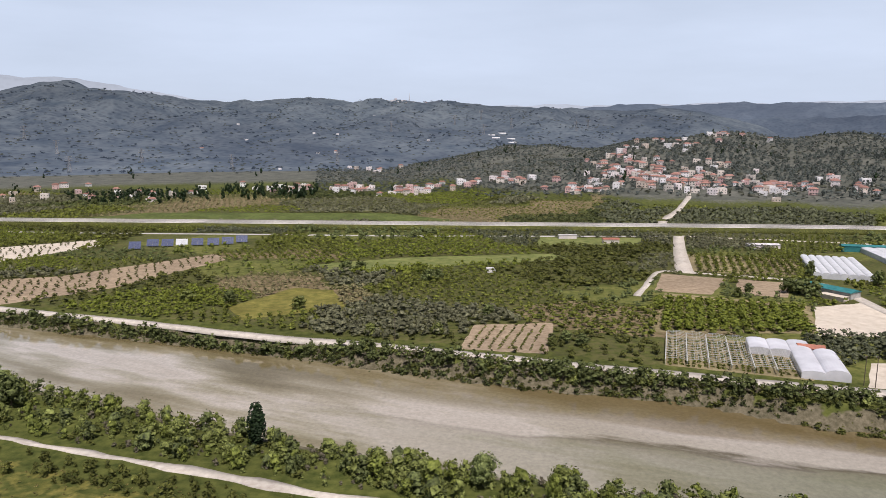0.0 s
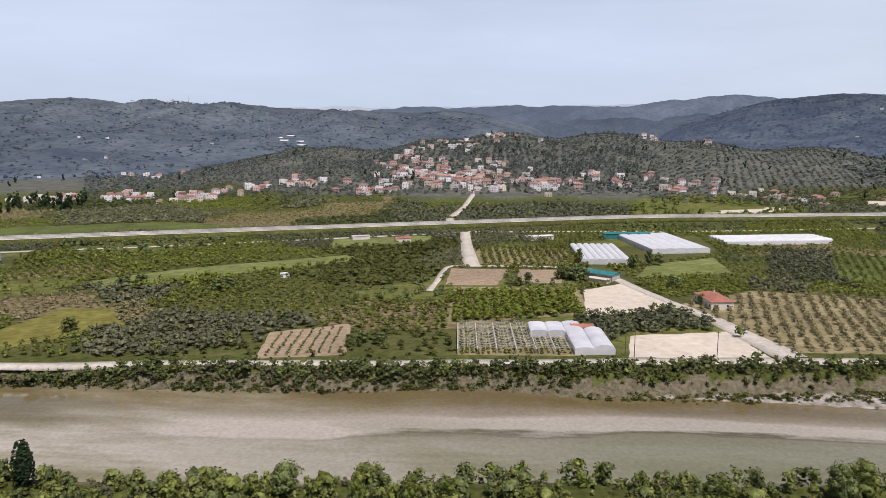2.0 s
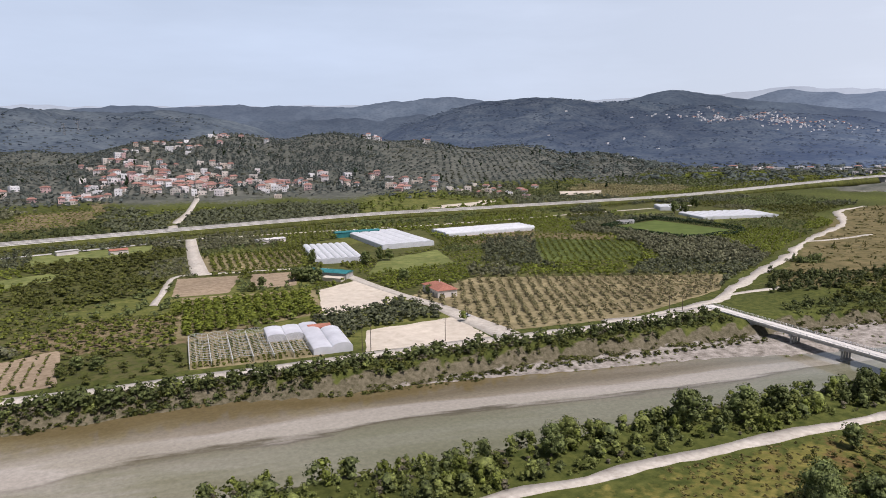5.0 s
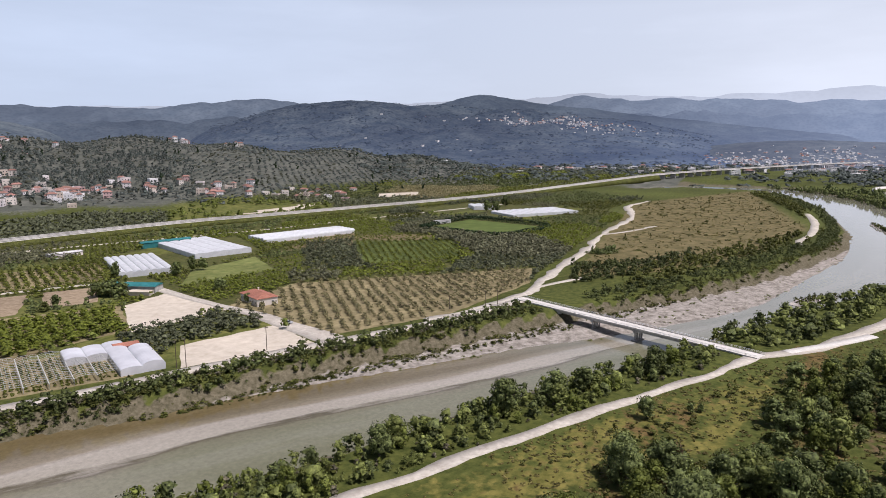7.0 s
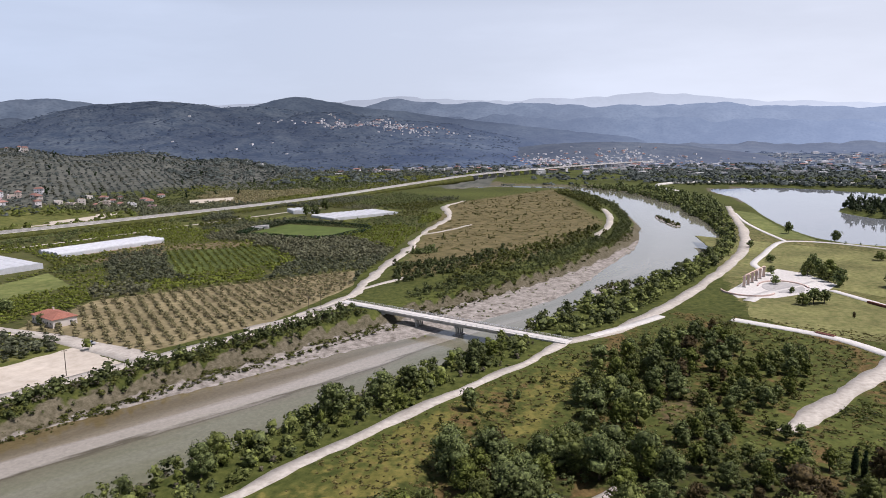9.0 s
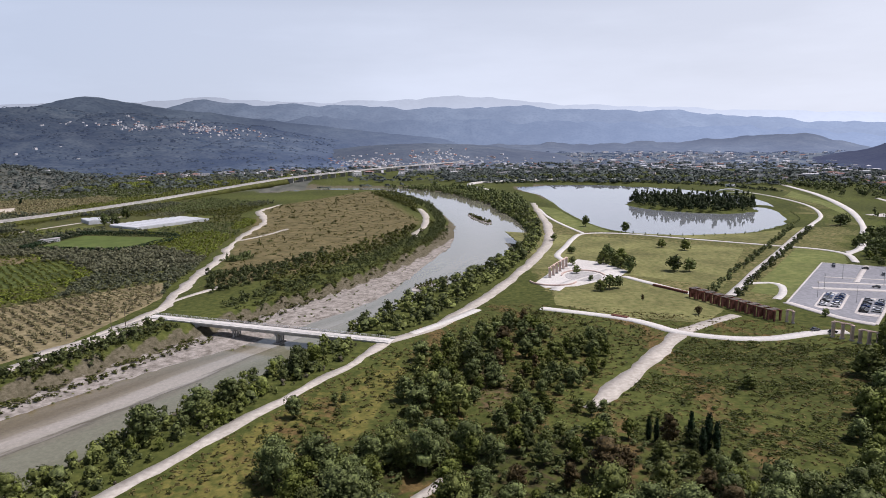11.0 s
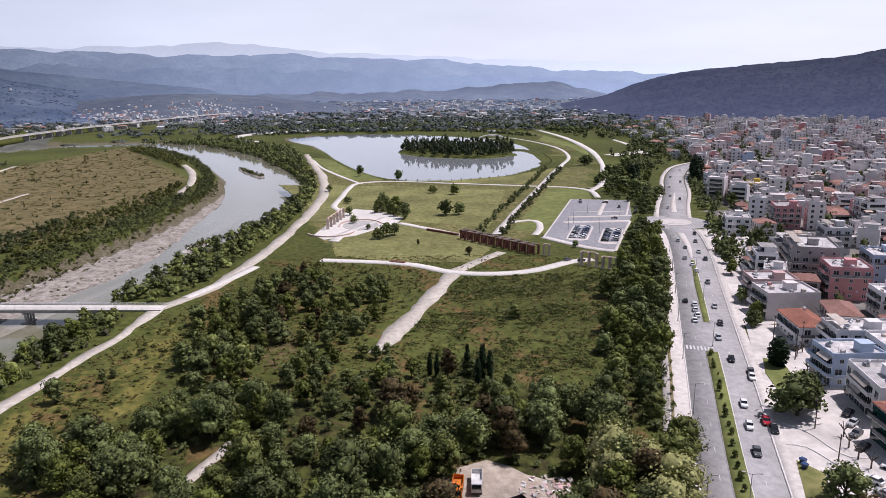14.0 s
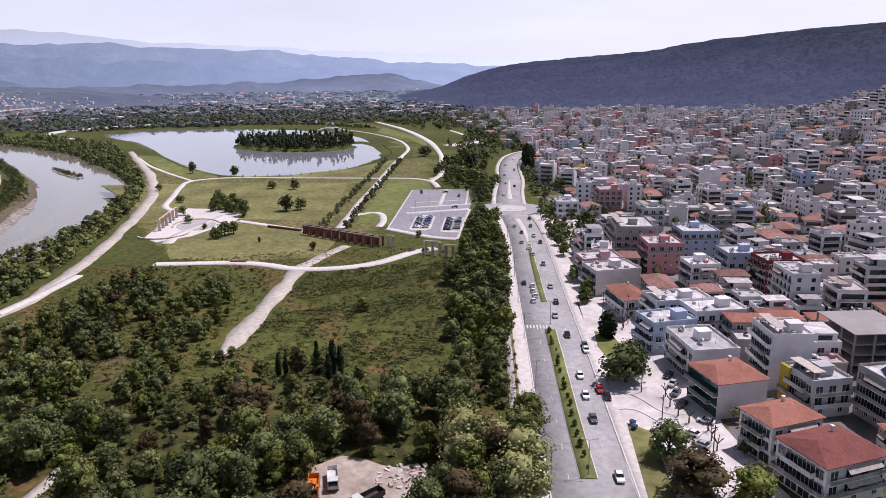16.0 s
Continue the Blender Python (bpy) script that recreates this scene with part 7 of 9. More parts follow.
for k, p in enumerate(spline([(138, -98.3), (161, -108.5), (193, -123.5), (214, -133)], 5)):
    q = random.Random(k + 9)
    tree("broad" if k % 2 else "willow", p[0] + q.uniform(-0.5, 0.5), p[1] + q.uniform(-0.6, 0.6), q.uniform(0.8, 2.4), k + 80, 1.0, "small shrub on the grassed median", "median shrubs", 0.32, "shrub")
# pollarded trees on the square
pollard_mesh = Build().tube((0, 0, -0.2), (0, 0, 1.9), 0.2, 0.16, 8)
for k in range(6):
    a = k * 1.05
    e = Vector((math.cos(a) * 1.1, math.sin(a) * 1.1, 3.0 + 0.3 * (k % 2)))
    pollard_mesh.tube((0, 0, 1.8), e, 0.12, 0.08, 6).tube(e, e + Vector((0.15 * math.cos(a), 0.15 * math.sin(a), 0.3)), 0.13, 0.06, 6)
pollard = pollard_mesh.data("trunk", M_BARK)
for x, y in ((160, -137), (155, -134.5), (150, -133), (146, -133), (141, -134.5), (137, -132), (133, -130), (208, -158), (211, -162), (196, -153)):
    ob = thing("pollarded_tree", (x, y, 0.2), x * 37 % 360, "bare pollarded tree with knobbly stubs", "tree", "pollarded trees")
    part("trunk", pollard, None, ob)

# ---- houses ----
WALLS = [mat("render_" + n, tuple(x * 0.86 for x in c), c, scale=0.35, rough=0.9, bump=0.1, big=0.1, big_scale=0.1, each=0.1, island=0.07) for n, c in
         (("white", (0.74, 0.72, 0.715)), ("cream", (0.64, 0.58, 0.52)), ("grey", (0.52, 0.51, 0.51)), ("pink", (0.6, 0.42, 0.4)), ("sand", (0.55, 0.47, 0.4)), ("blue", (0.42, 0.5, 0.62)), ("pale", (0.72, 0.66, 0.645)), ("ochre", (0.6, 0.45, 0.2)), ("rose", (0.55, 0.27, 0.27)), ("maroon", (0.2, 0.05, 0.05)), ("concrete", (0.33, 0.31, 0.29)), ("yellow", (0.5, 0.38, 0.06)))]
WALL = dict(zip(("white", "cream", "grey", "pink", "sand", "blue", "pale", "ochre", "rose", "maroon", "concrete", "yellow"), WALLS))
M_TILE = mat("terracotta_tiles", (0.24, 0.095, 0.065), (0.38, 0.175, 0.125), scale=1.6, rough=0.9, bump=0.5, big=0.15, big_scale=0.2, each=0.12, stretch=(0, 0.6, 2.0))
M_TILE_OLD = mat("old_tiles", (0.14, 0.05, 0.04), (0.24, 0.09, 0.075), scale=1.6, rough=0.9, bump=0.5, big=0.15, big_scale=0.2, stretch=(0, 0.6, 2.0))
M_FLATROOF = mat("roof_screed", (0.3, 0.285, 0.275), (0.62, 0.6, 0.59), scale=0.45, rough=0.9, bump=0.2, big=0.18, big_scale=0.08, each=0.2)
M_GLASS = mat("window_glass", (0.015, 0.018, 0.022), (0.04, 0.045, 0.05), scale=0.5, rough=0.08, bump=0, each=0.3, spec=0.6)
M_FRAME = mat("window_frame_paint", (0.55, 0.54, 0.52), (0.7, 0.69, 0.67), scale=1, rough=0.6, bump=0.05, each=0.15)
M_SHUTTER = mat("shutter_paint", (0.2, 0.17, 0.14), (0.34, 0.3, 0.26), scale=2, rough=0.7, bump=0.1, each=0.3)
M_AWNING = mat("awning_canvas", (0.3, 0.26, 0.22), (0.5, 0.45, 0.4), scale=1, rough=0.9, bump=0.1, each=0.35)
M_RAIL = mat("balcony_rail", (0.13, 0.13, 0.13), (0.36, 0.35, 0.34), scale=0.3, rough=0.6, bump=0, each=0.4)
M_SLAB = mat("balcony_slab", (0.6, 0.58, 0.56), (0.74, 0.72, 0.7), scale=0.6, rough=0.9, bump=0.1)
M_DARKGLASS = mat("green_glass", (0.01, 0.04, 0.035), (0.02, 0.07, 0.06), scale=0.4, rough=0.1, bump=0, spec=0.6)
M_PANEL = mat("solar_panel_glass", (0.012, 0.015, 0.04), (0.02, 0.03, 0.07), scale=1, rough=0.12, bump=0, spec=0.6)
M_TANK = mat("water_tank", (0.6, 0.6, 0.6), (0.75, 0.75, 0.75), scale=1, rough=0.35, bump=0, metal=0.2)


def ring_frame(w, h, t, d):
    return Build().box(-w / 2, -d, 0, -w / 2 + t, d, h).box(w / 2 - t, -d, 0, w / 2, d, h).box(-w / 2 + t, -d, 0, w / 2 - t, d, t).box(-w / 2 + t, -d, h - t, w / 2 - t, d, h).box(-t / 2, -d * 0.8, t, t / 2, d * 0.8, h - t)


WIN = {}
for key, (w, h) in {"win": (1.3, 1.35), "door": (2.1, 2.25), "shop": (3.0, 2.4)}.items():
    WIN[key] = (ring_frame(w, h, 0.09, 0.07).data("frame", M_FRAME), Build().box(-w / 2 + 0.09, -0.03, 0.09, w / 2 - 0.09, 0.03, h - 0.09).data("window", M_GLASS), w, h)
SHUT = Build().box(-0.62, -0.05, 0.06, 0.62, 0.05, 1.3).data("shutter", M_SHUTTER)
HEATER = (Build().add([(-1, -0.8, 0.15), (1, -0.8, 0.15), (1, 0.5, 1.15), (-1, 0.5, 1.15), (-1, -0.8, 0.23), (1, -0.8, 0.23), (1, 0.5, 1.23), (-1, 0.5, 1.23)], [(0, 3, 2, 1), (4, 5, 6, 7), (0, 1, 5, 4), (1, 2, 6, 5), (2, 3, 7, 6), (3, 0, 4, 7)]).data("solar_heater", M_PANEL),
          Build().tube((-0.8, 0.75, 1.3), (0.8, 0.75, 1.3), 0.3, 0.3, 10).box(-0.7, 0.5, 0, -0.62, 0.6, 1.2).box(0.62, 0.5, 0, 0.7, 0.6, 1.2).data("tank", M_TANK))
AC = Build().box(-0.42, -0.18, 0, 0.42, 0.18, 0.6).data("air_conditioner", M_FRAME)


def put(name, me, parent, x, y, z, turn=0):
    ob = new(name, me)
    ob.parent = parent
    ob.matrix_basis = pose(x, y, z, 0, 0, turn)
    return ob


def hip_roof(w, d, h, over=0.5, ridge=0.5):
    """A hipped roof with thickness; ridge: share of the length that the ridge takes."""
    a, b = w / 2 + over, d / 2 + over
    vs = [(-a, -b, 0), (a, -b, 0), (a, b, 0), (-a, b, 0), (-a, -b, 0.18), (a, -b, 0.18), (a, b, 0.18), (-a, b, 0.18)]
    if w >= d:
        vs += [(-a * ridge, 0, h), (a * ridge, 0, h)]
        fs = [(4, 5, 9, 8), (5, 6, 9), (6, 7, 8, 9), (7, 4, 8)]
    else:
        vs += [(0, -b * ridge, h), (0, b * ridge, h)]
        fs = [(4, 5, 8), (5, 6, 9, 8), (6, 7, 9), (7, 4, 8, 9)]
    return Build().add(vs, fs + [(0, 3, 2, 1), (0, 1, 5, 4), (1, 2, 6, 5), (2, 3, 7, 6), (3, 0, 4, 7)])


def house(x, y, turn, w, d, floors, colour, roof="flat", seed=0, balcony=True, label="", side="windows", accent=None, storey=3.05, group="town houses", skip_back=True, shop=True):
    """A rendered block of flats or house with windows, balconies and roof."""
    q = random.Random(seed * 31 + 7)
    base = min(ground_z(x + a * w / 2, y + b * d / 2) for a in (-1, 1) for b in (-1, 1))
    text = label or "%s rendered %s-storey %s" % ({"pale": "pale", "rose": "rose-red"}.get(colour, colour), ("one", "two", "three", "four", "five", "six")[floors - 1], "house with a red tiled roof" if roof == "hip" else "block of flats with a flat roof")
    ob = thing("house" if floors < 3 else "apartment_building", (x, y, base), turn, text, "building", group)
    h = floors * storey + 0.4
    wall = Build().box(-w / 2, -d / 2, -3, w / 2, d / 2, h)
    if roof == "flat":
        t = 0.2
        wall.box(-w / 2, -d / 2, h, w / 2, -d / 2 + t, h + 0.8).box(-w / 2, d / 2 - t, h, w / 2, d / 2, h + 0.8)
        wall.box(-w / 2, -d / 2 + t, h, -w / 2 + t, d / 2 - t, h + 0.8).box(w / 2 - t, -d / 2 + t, h, w / 2, d / 2 - t, h + 0.8)
    part("wall", wall, WALL[colour], ob)
    if roof == "flat":
        part("roof", Build().box(-w / 2 + 0.2, -d / 2 + 0.2, h, w / 2 - 0.2, d / 2 - 0.2, h + 0.06), M_FLATROOF, ob)
        sx, sy = q.uniform(-w / 5, w / 5), q.uniform(-d / 4, 0)
        if floors > 2:
            part("stair_tower", Build().box(sx - 1.7, sy - 1.9, h + 0.06, sx + 1.7, sy + 1.9, h + 2.6).box(sx - 1.9, sy - 2.1, h + 2.6, sx + 1.9, sy + 2.1, h + 2.8), WALL[colour], ob)
        if floors > 2 and q.random() < 0.45 and not label:
            top = part("penthouse", Build().box(-w * 0.4, -d * 0.42, h + 0.06, w * 0.36, d * 0.16, h + 2.8), WALL[colour], ob)
            part("roof", Build().box(-w * 0.42, -d * 0.44, h + 2.8, w * 0.38, d * 0.26, h + 2.98), M_FLATROOF, top)
            part("window", Build().box(-w * 0.34, d * 0.16, h + 0.5, w * 0.3, d * 0.16 + 0.04, h + 2.4), M_GLASS, top)
            part("window", Build().box(-w * 0.4 - 0.04, -d * 0.3, h + 0.9, -w * 0.4, d * 0.05, h + 2.3), M_GLASS, top)
        for k in range(q.choice((2, 3, 3, 4))):
            part("aerial", Build().box(*(lambda ax, ay: (ax, ay, h + 0.06, ax + 0.06, ay + 0.06, h + 2.6))(q.uniform(-w / 2.4, w / 2.4), q.uniform(-d / 2.4, d / 2.4))), M_RAIL, ob)
        for k in range(q.choice((1, 2, 3, 4))):
            bx, by, bs = q.uniform(-w / 2.6, w / 2.6), q.uniform(-d / 2.6, d / 2.6), q.uniform(0.4, 0.9)
            part("roof_box", Build().box(bx - bs, by - bs * 0.7, h + 0.06, bx + bs, by + bs * 0.7, h + 0.06 + bs * 1.3), q.choice((M_AWNING, M_TANK, M_CONC, WALL["rose"])), ob)
        for k in range(q.choice((1, 2, 2, 3))):
            hx, hy = q.uniform(-w / 2 + 1.6, w / 2 - 1.6), q.uniform(d / 8, d / 2 - 1.6)
            put("solar_heater", HEATER[0], ob, hx, hy, h + 0.06, 160), put("tank", HEATER[1], ob, hx, hy, h + 0.06, 160)
        if q.random() < 0.5 and w > 9:
            part("pergola", Build().box(-w / 2 + 1, d / 2 - 4, h + 2.3, w / 2 - 1, d / 2 - 0.8, h + 2.42).box(-w / 2 + 1, d / 2 - 0.95, h + 0.06, -w / 2 + 1.15, d / 2 - 0.8, h + 2.3).box(w / 2 - 1.15, d / 2 - 0.95, h + 0.06, w / 2 - 1, d / 2 - 0.8, h + 2.3), M_AWNING, ob)
    else:
        part("roof", hip_roof(w, d, 2.2 if min(w, d) > 9 else 1.7).turned(pose(0, 0, h)), M_TILE if roof == "hip" else M_TILE_OLD, ob)
        part("chimney", Build().box(w / 5, -d / 5, h + 0.6, w / 5 + 0.6, -d / 5 + 0.6, h + 2.6).box(w / 5 - 0.1, -d / 5 - 0.1, h + 2.6, w / 5 + 0.7, -d / 5 + 0.7, h + 2.75), WALL[colour], ob)
    n = max(2, int(w / 2.9))
    for f in range(floors):
        z = f * storey + 0.3
        has = balcony and f > 0
        if has:
            bw = w * q.choice((1.0, 1.0, 0.62))
            part("balcony", Build().box(-bw / 2, d / 2, z - 0.22, bw / 2, d / 2 + 1.35, z - 0.04), M_SLAB, ob)
            # full-width dark strip: the shade of a recessed loggia painted on the wall
            part("glazing", Build().box(-bw * 0.46, d / 2, z + 0.05, bw * 0.46, d / 2 + 0.02, z + 2.35), M_GLASS, ob, "dark strip painted for balcony recess shade")
            rail = Build()
            rail.box(-bw / 2, d / 2 + 1.27, z - 0.04, bw / 2, d / 2 + 1.33, z + 0.92)
            rail.box(-bw / 2, d / 2, z - 0.04, -bw / 2 + 0.06, d / 2 + 1.27, z + 0.92).box(bw / 2 - 0.06, d / 2, z - 0.04, bw / 2, d / 2 + 1.27, z + 0.92)
            part("railing", rail, accent or (M_RAIL if q.random() < 0.5 else WALL[colour]), ob)
            if q.random() < 0.4:
                aw = bw * q.uniform(0.3, 0.8)
                ax = q.uniform(-(bw - aw) / 2, (bw - aw) / 2)
                part("awning", Build().add([(ax - aw / 2, d / 2 + 0.05, z + 2.6), (ax + aw / 2, d / 2 + 0.05, z + 2.6), (ax + aw / 2, d / 2 + 1.5, z + 1.5), (ax - aw / 2, d / 2 + 1.5, z + 1.5), (ax - aw / 2, d / 2 + 0.05, z + 2.65), (ax + aw / 2, d / 2 + 0.05, z + 2.65), (ax + aw / 2, d / 2 + 1.5, z + 1.55), (ax - aw / 2, d / 2 + 1.5, z + 1.55)],
                                            [(0, 3, 2, 1), (4, 5, 6, 7), (0, 1, 5, 4), (1, 2, 6, 5), (2, 3, 7, 6), (3, 0, 4, 7)]), M_AWNING, ob)
        for k in range(n):
            wx = (k + 0.5) / n * w - w / 2
            key = "shop" if (f == 0 and shop and w / n > 3.0) else "door" if has else "win"
            fr, gl_, ww, hh = WIN[key]
            zz = z + (0.05 if key != "win" else 0.85)
            g = put("window", gl_, ob, wx, d / 2 + 0.005, zz)
            put("frame", fr, g, 0, 0, 0)
            if key == "win" and q.random() < 0.35:
                put("shutter", SHUT, g, 0, 0.06, 0)
        if side == "windows" and f > 0 and balcony and q.random() < 0.75:
            part("balcony", Build().box(-w / 2 - 1.2, -d / 2 + 0.6, z - 0.22, -w / 2, d / 2, z - 0.04), M_SLAB, ob)
            part("railing", Build().box(-w / 2 - 1.18, -d / 2 + 0.6, z - 0.04, -w / 2 - 1.12, d / 2, z + 0.92).box(-w / 2 - 1.12, -d / 2 + 0.6, z - 0.04, -w / 2, -d / 2 + 0.66, z + 0.92), accent or (M_RAIL if q.random() < 0.6 else WALL[colour]), ob)
            m = max(2, int(d / 3.4))
            for k in range(m):
                fr, gl_, ww, hh = WIN["door"]
                g = put("window", gl_, ob, -w / 2 - 0.005, (k + 0.5) / m * d - d / 2, z + 0.05, 90)
                put("frame", fr, g, 0, 0, 0)
            if q.random() < 0.35:
                part("awning", Build().add([(-w / 2 - 0.05, -d * 0.35, z + 2.55), (-w / 2 - 0.05, d * 0.2, z + 2.55), (-w / 2 - 1.35, d * 0.2, z + 1.6), (-w / 2 - 1.35, -d * 0.35, z + 1.6), (-w / 2 - 0.05, -d * 0.35, z + 2.6), (-w / 2 - 0.05, d * 0.2, z + 2.6), (-w / 2 - 1.35, d * 0.2, z + 1.65), (-w / 2 - 1.35, -d * 0.35, z + 1.65)],
                                            [(0, 3, 2, 1), (4, 5, 6, 7), (0, 1, 5, 4), (1, 2, 6, 5), (2, 3, 7, 6), (3, 0, 4, 7)]), M_AWNING, ob)
        elif side == "windows":
            m = max(1, int(d / 4.2))
            for k in range(m):
                wy = (k + 0.5) / m * d - d / 2
                fr, gl_, ww, hh = WIN["win"]
                g = put("window", gl_, ob, -w / 2 - 0.005, wy, z + 0.85, 90)
                put("frame", fr, g, 0, 0, 0)
            if f > 0 and q.random() < 0.5:
                put("air_conditioner", AC, ob, -w / 2 - 0.19, q.uniform(-d / 3, d / 3), z + 0.1, 90)
    return ob


# u runs along the boulevard, v into the town
TU, TV = Vector((0.909, -0.416)), Vector((-0.416, -0.909))
TOWN_O = Vector((135, -97))


def town_xy(s, v):
    p = TOWN_O + TU * s + TV * v
    return p.x, p.y


def town_sv(x, y):
    p = Vector((x, y)) - TOWN_O
    return p.dot(TU), p.dot(TV)


NAMED_HOUSES = [
    (150.5, -148.5, -9, 13.5, 14, 3, "pale", "hip", "three-storey office with green glass front and red tiled roof", "none"),
    (128, -143, -3, 10, 14, 3, "white", "hip", "white three-storey house with a low red tiled roof", "windows"),
    (113, -141, -3, 13, 16, 3, "white", "old", "white corner building with a dark red hipped roof", "windows"),
    (141, -169, -12, 12, 11, 3, "grey", "flat", "grey block of flats with a mustard yellow wall", "windows"),
    (126, -180, -12, 15, 13, 4, "concrete", "flat", "grey block of flats with cluttered roof terrace", "windows"),
    (171, -158, -16, 19, 13.5, 3, "white", "flat", "white three-storey block with a bright flat roof", "none"),
    (190.5, -161, -8, 11.5, 15, 3, "blue", "flat", "blue-grey three-storey building on the square", "windows"),
    (206, -178, -14, 12, 20, 3, "white", "flat", "long white block with a stepped white roof", "windows"),
    (193, -182, -14, 13, 18, 3, "white", "flat", "long white block with a stepped white roof", "windows"),
    (247, -179.5, -9, 14, 19, 3, "pale", "flat", "pale three-storey block with a roof terrace", "none"),
    (224, -171, -12, 18, 10, 2, "white", "hip", "low white arcade house with a red tiled roof", "windows"),
    (263, -184, -14, 13, 17, 3, "pink", "flat", "orange-pink three-storey block with balconies", "windows"),
    (289, -219, -25, 24, 18, 5, "concrete", "flat", "five-storey block with long dark balconies", "windows"),
    (264, -217, -22, 16, 15, 4, "rose", "flat", "rose-red four-storey block of flats", "windows"),
    (277, -247, -22, 17, 17, 4, "blue", "flat", "white and pale blue block of flats", "windows"),
    (222, -240, -18, 13, 15, 4, "maroon", "flat", "dark red block with cream window surrounds", "windows"),
    (246, -244, -20, 14, 15, 3, "blue", "flat", "pale blue block with deep eaves", "windows"),
    (238, -216, -18, 12, 12, 3, "white", "flat", "white block with balconies", "windows"),
    (398, -360, -25, 18, 14, 6, "white", "flat", "tall plain white block of flats", "none"),
    (380, -240, -25, 15, 13, 3, "white", "flat", "white block at the roundabout", "windows"),
    (391, -277, -25, 18, 14, 4, "rose", "flat", "pink-sided block of flats", "windows"),
    (495, -324, -25, 20, 12, 3, "yellow", "flat", "long low block with a yellow end wall", "windows"),
    (330, -262, -22, 14, 12, 4, "grey", "flat", "grey block of flats", "windows"),
    (308, -288, -22, 16, 13, 4, "sand", "flat", "sand-coloured block with a pale roof", "windows"),
]
taken = []
for k, (x, y, turn, w, d, fl, col, roof, text, side) in enumerate(NAMED_HOUSES):
    house(x, y, turn, w, d, fl, col, roof, k + 1, True, text, side)
    taken.append((*town_sv(x, y), w / 2 + 0.8, d / 2 + 1.4))
# green glass front and yellow wall of two of them
for f in range(3):
    tagged(part("glass_front", Build().box(-6.6, 7.02, f * 3.05 + 0.5, 6.6, 7.12, f * 3.05 + 2.9), M_DARKGLASS, next(o for o in scene.objects if o.get("label", "").startswith("three-storey office"))), "dark green glass front")
tagged(part("side_wall", Build().box(2.5, 5.6, 0, 6.1, 6.2, 10.2), WALL["yellow"], next(o for o in scene.objects if o.get("label", "").startswith("grey block of flats with a mustard"))), "mustard yellow wall")


def skeleton_block(x, y, turn, w, d, floors):
    """An unfinished concrete frame."""
    ob = thing("unfinished_building", (x, y, ground_z(x, y)), turn, "unfinished grey concrete frame of slabs and columns", "building", "town houses")
    for f in range(floors + 1):
        part("slab", Build().box(-w / 2, -d / 2, f * 3.1 - 0.1, w / 2, d / 2, f * 3.1 + 0.12), WALL["concrete"], ob)
        if f < floors:
            for i in range(4):
                for j in range(4):
                    cx, cy = -w / 2 + 0.3 + i * (w - 0.6) / 3, -d / 2 + 0.3 + j * (d - 0.6) / 3
                    part("column", Build().box(cx - 0.22, cy - 0.22, f * 3.1 + 0.12, cx + 0.22, cy + 0.22, f * 3.1 + 3.0), WALL["concrete"], ob)
            part("infill_wall", Build().box(-w / 2 + 0.6, -d / 2 + 1, f * 3.1 + 0.12, w / 2 - 0.6, -d / 2 + 1.2, f * 3.1 + 3.0), WALL["sand"], ob)
    return ob


skeleton_block(157, -206, -20, 20, 18, 4)
taken.append((*town_sv(157, -206), 11, 10))

# the rest of the town: near houses are built one by one, far ones as a mass
rt = random.Random(11)
cols = ["white"] * 12 + ["pale"] * 7 + ["cream"] * 4 + ["grey"] * 3 + ["sand"] * 2 + ["pink"] * 3 + ["blue", "rose", "ochre", "concrete", "concrete"]
far_lots, near_count = [], 0
v, row = 29.0, 0
while v < 900:
    s = -140 + rt.uniform(0, 6)
    while s < 1500:
        w, d = rt.choice((rt.uniform(6.5, 9), rt.uniform(8, 12), rt.uniform(11, 16))), rt.uniform(8.5, 12)
        vv = v + rt.uniform(-1.2, 1.2)
        x, y = town_xy(s + w / 2, vv)
        az = math.degrees(math.atan2(x - EYE[0], y - EYE[1]))
        dist = math.hypot(x - EYE[0], y - EYE[1])
        street = (s + 14 * math.sin(v / 80)) % 74 < 6
        open_ground = (vv < 36 and (s < 40 or 205 < s < 350)) or vv < 27 or (vv < 66 and s < 14) or (vv < 50 and 205 < s < 262 and rt.random() < 0.6)
        thin = rt.random() < 0.06 + (0.2 if s > 700 else 0) + (0.25 if 215 < s < 330 and vv < 90 else 0) + (0.1 if vv > 240 else 0)
        garden = vv > 55 and float(waves(np.array([x]), np.array([y]), 75, 17)[0]) > 0.6
        ok = az < 149 and dist < 1480 and not garden and not open_ground and not thin and not street and ground_z(x, y) < 105
        if ok and all(abs(s + w / 2 - a) > w / 2 + hw or abs(vv - b) > d / 2 + hd for a, b, hw, hd in taken):
            fl = rt.choice((2, 3, 3, 3, 4, 4, 5)) if rt.random() > 0.42 else rt.choice((1, 2, 2))
            roof = "hip" if (fl <= 3 and rt.random() < (0.34 if dist < 420 else 0.2)) else "flat"
            turn = -24.6 + 16 * float(waves(np.array([x]), np.array([y]), 130, 40)[0]) * (dist > 330) + rt.uniform(-4, 4)
            if dist < 262 and az > 110:
                house(x, y, turn, w, d, fl, rt.choice(cols), roof, near_count + 50, rt.random() < 0.85, side="windows" if rt.random() < 0.7 else "none")
                near_count += 1
            else:
                far_lots.append((x, y, turn, w, d, fl, rt.choice(cols), roof, rt.random()))
        s += w + (rt.uniform(0.0, 0.7) if rt.random() < 0.72 else rt.uniform(2.5, 6))
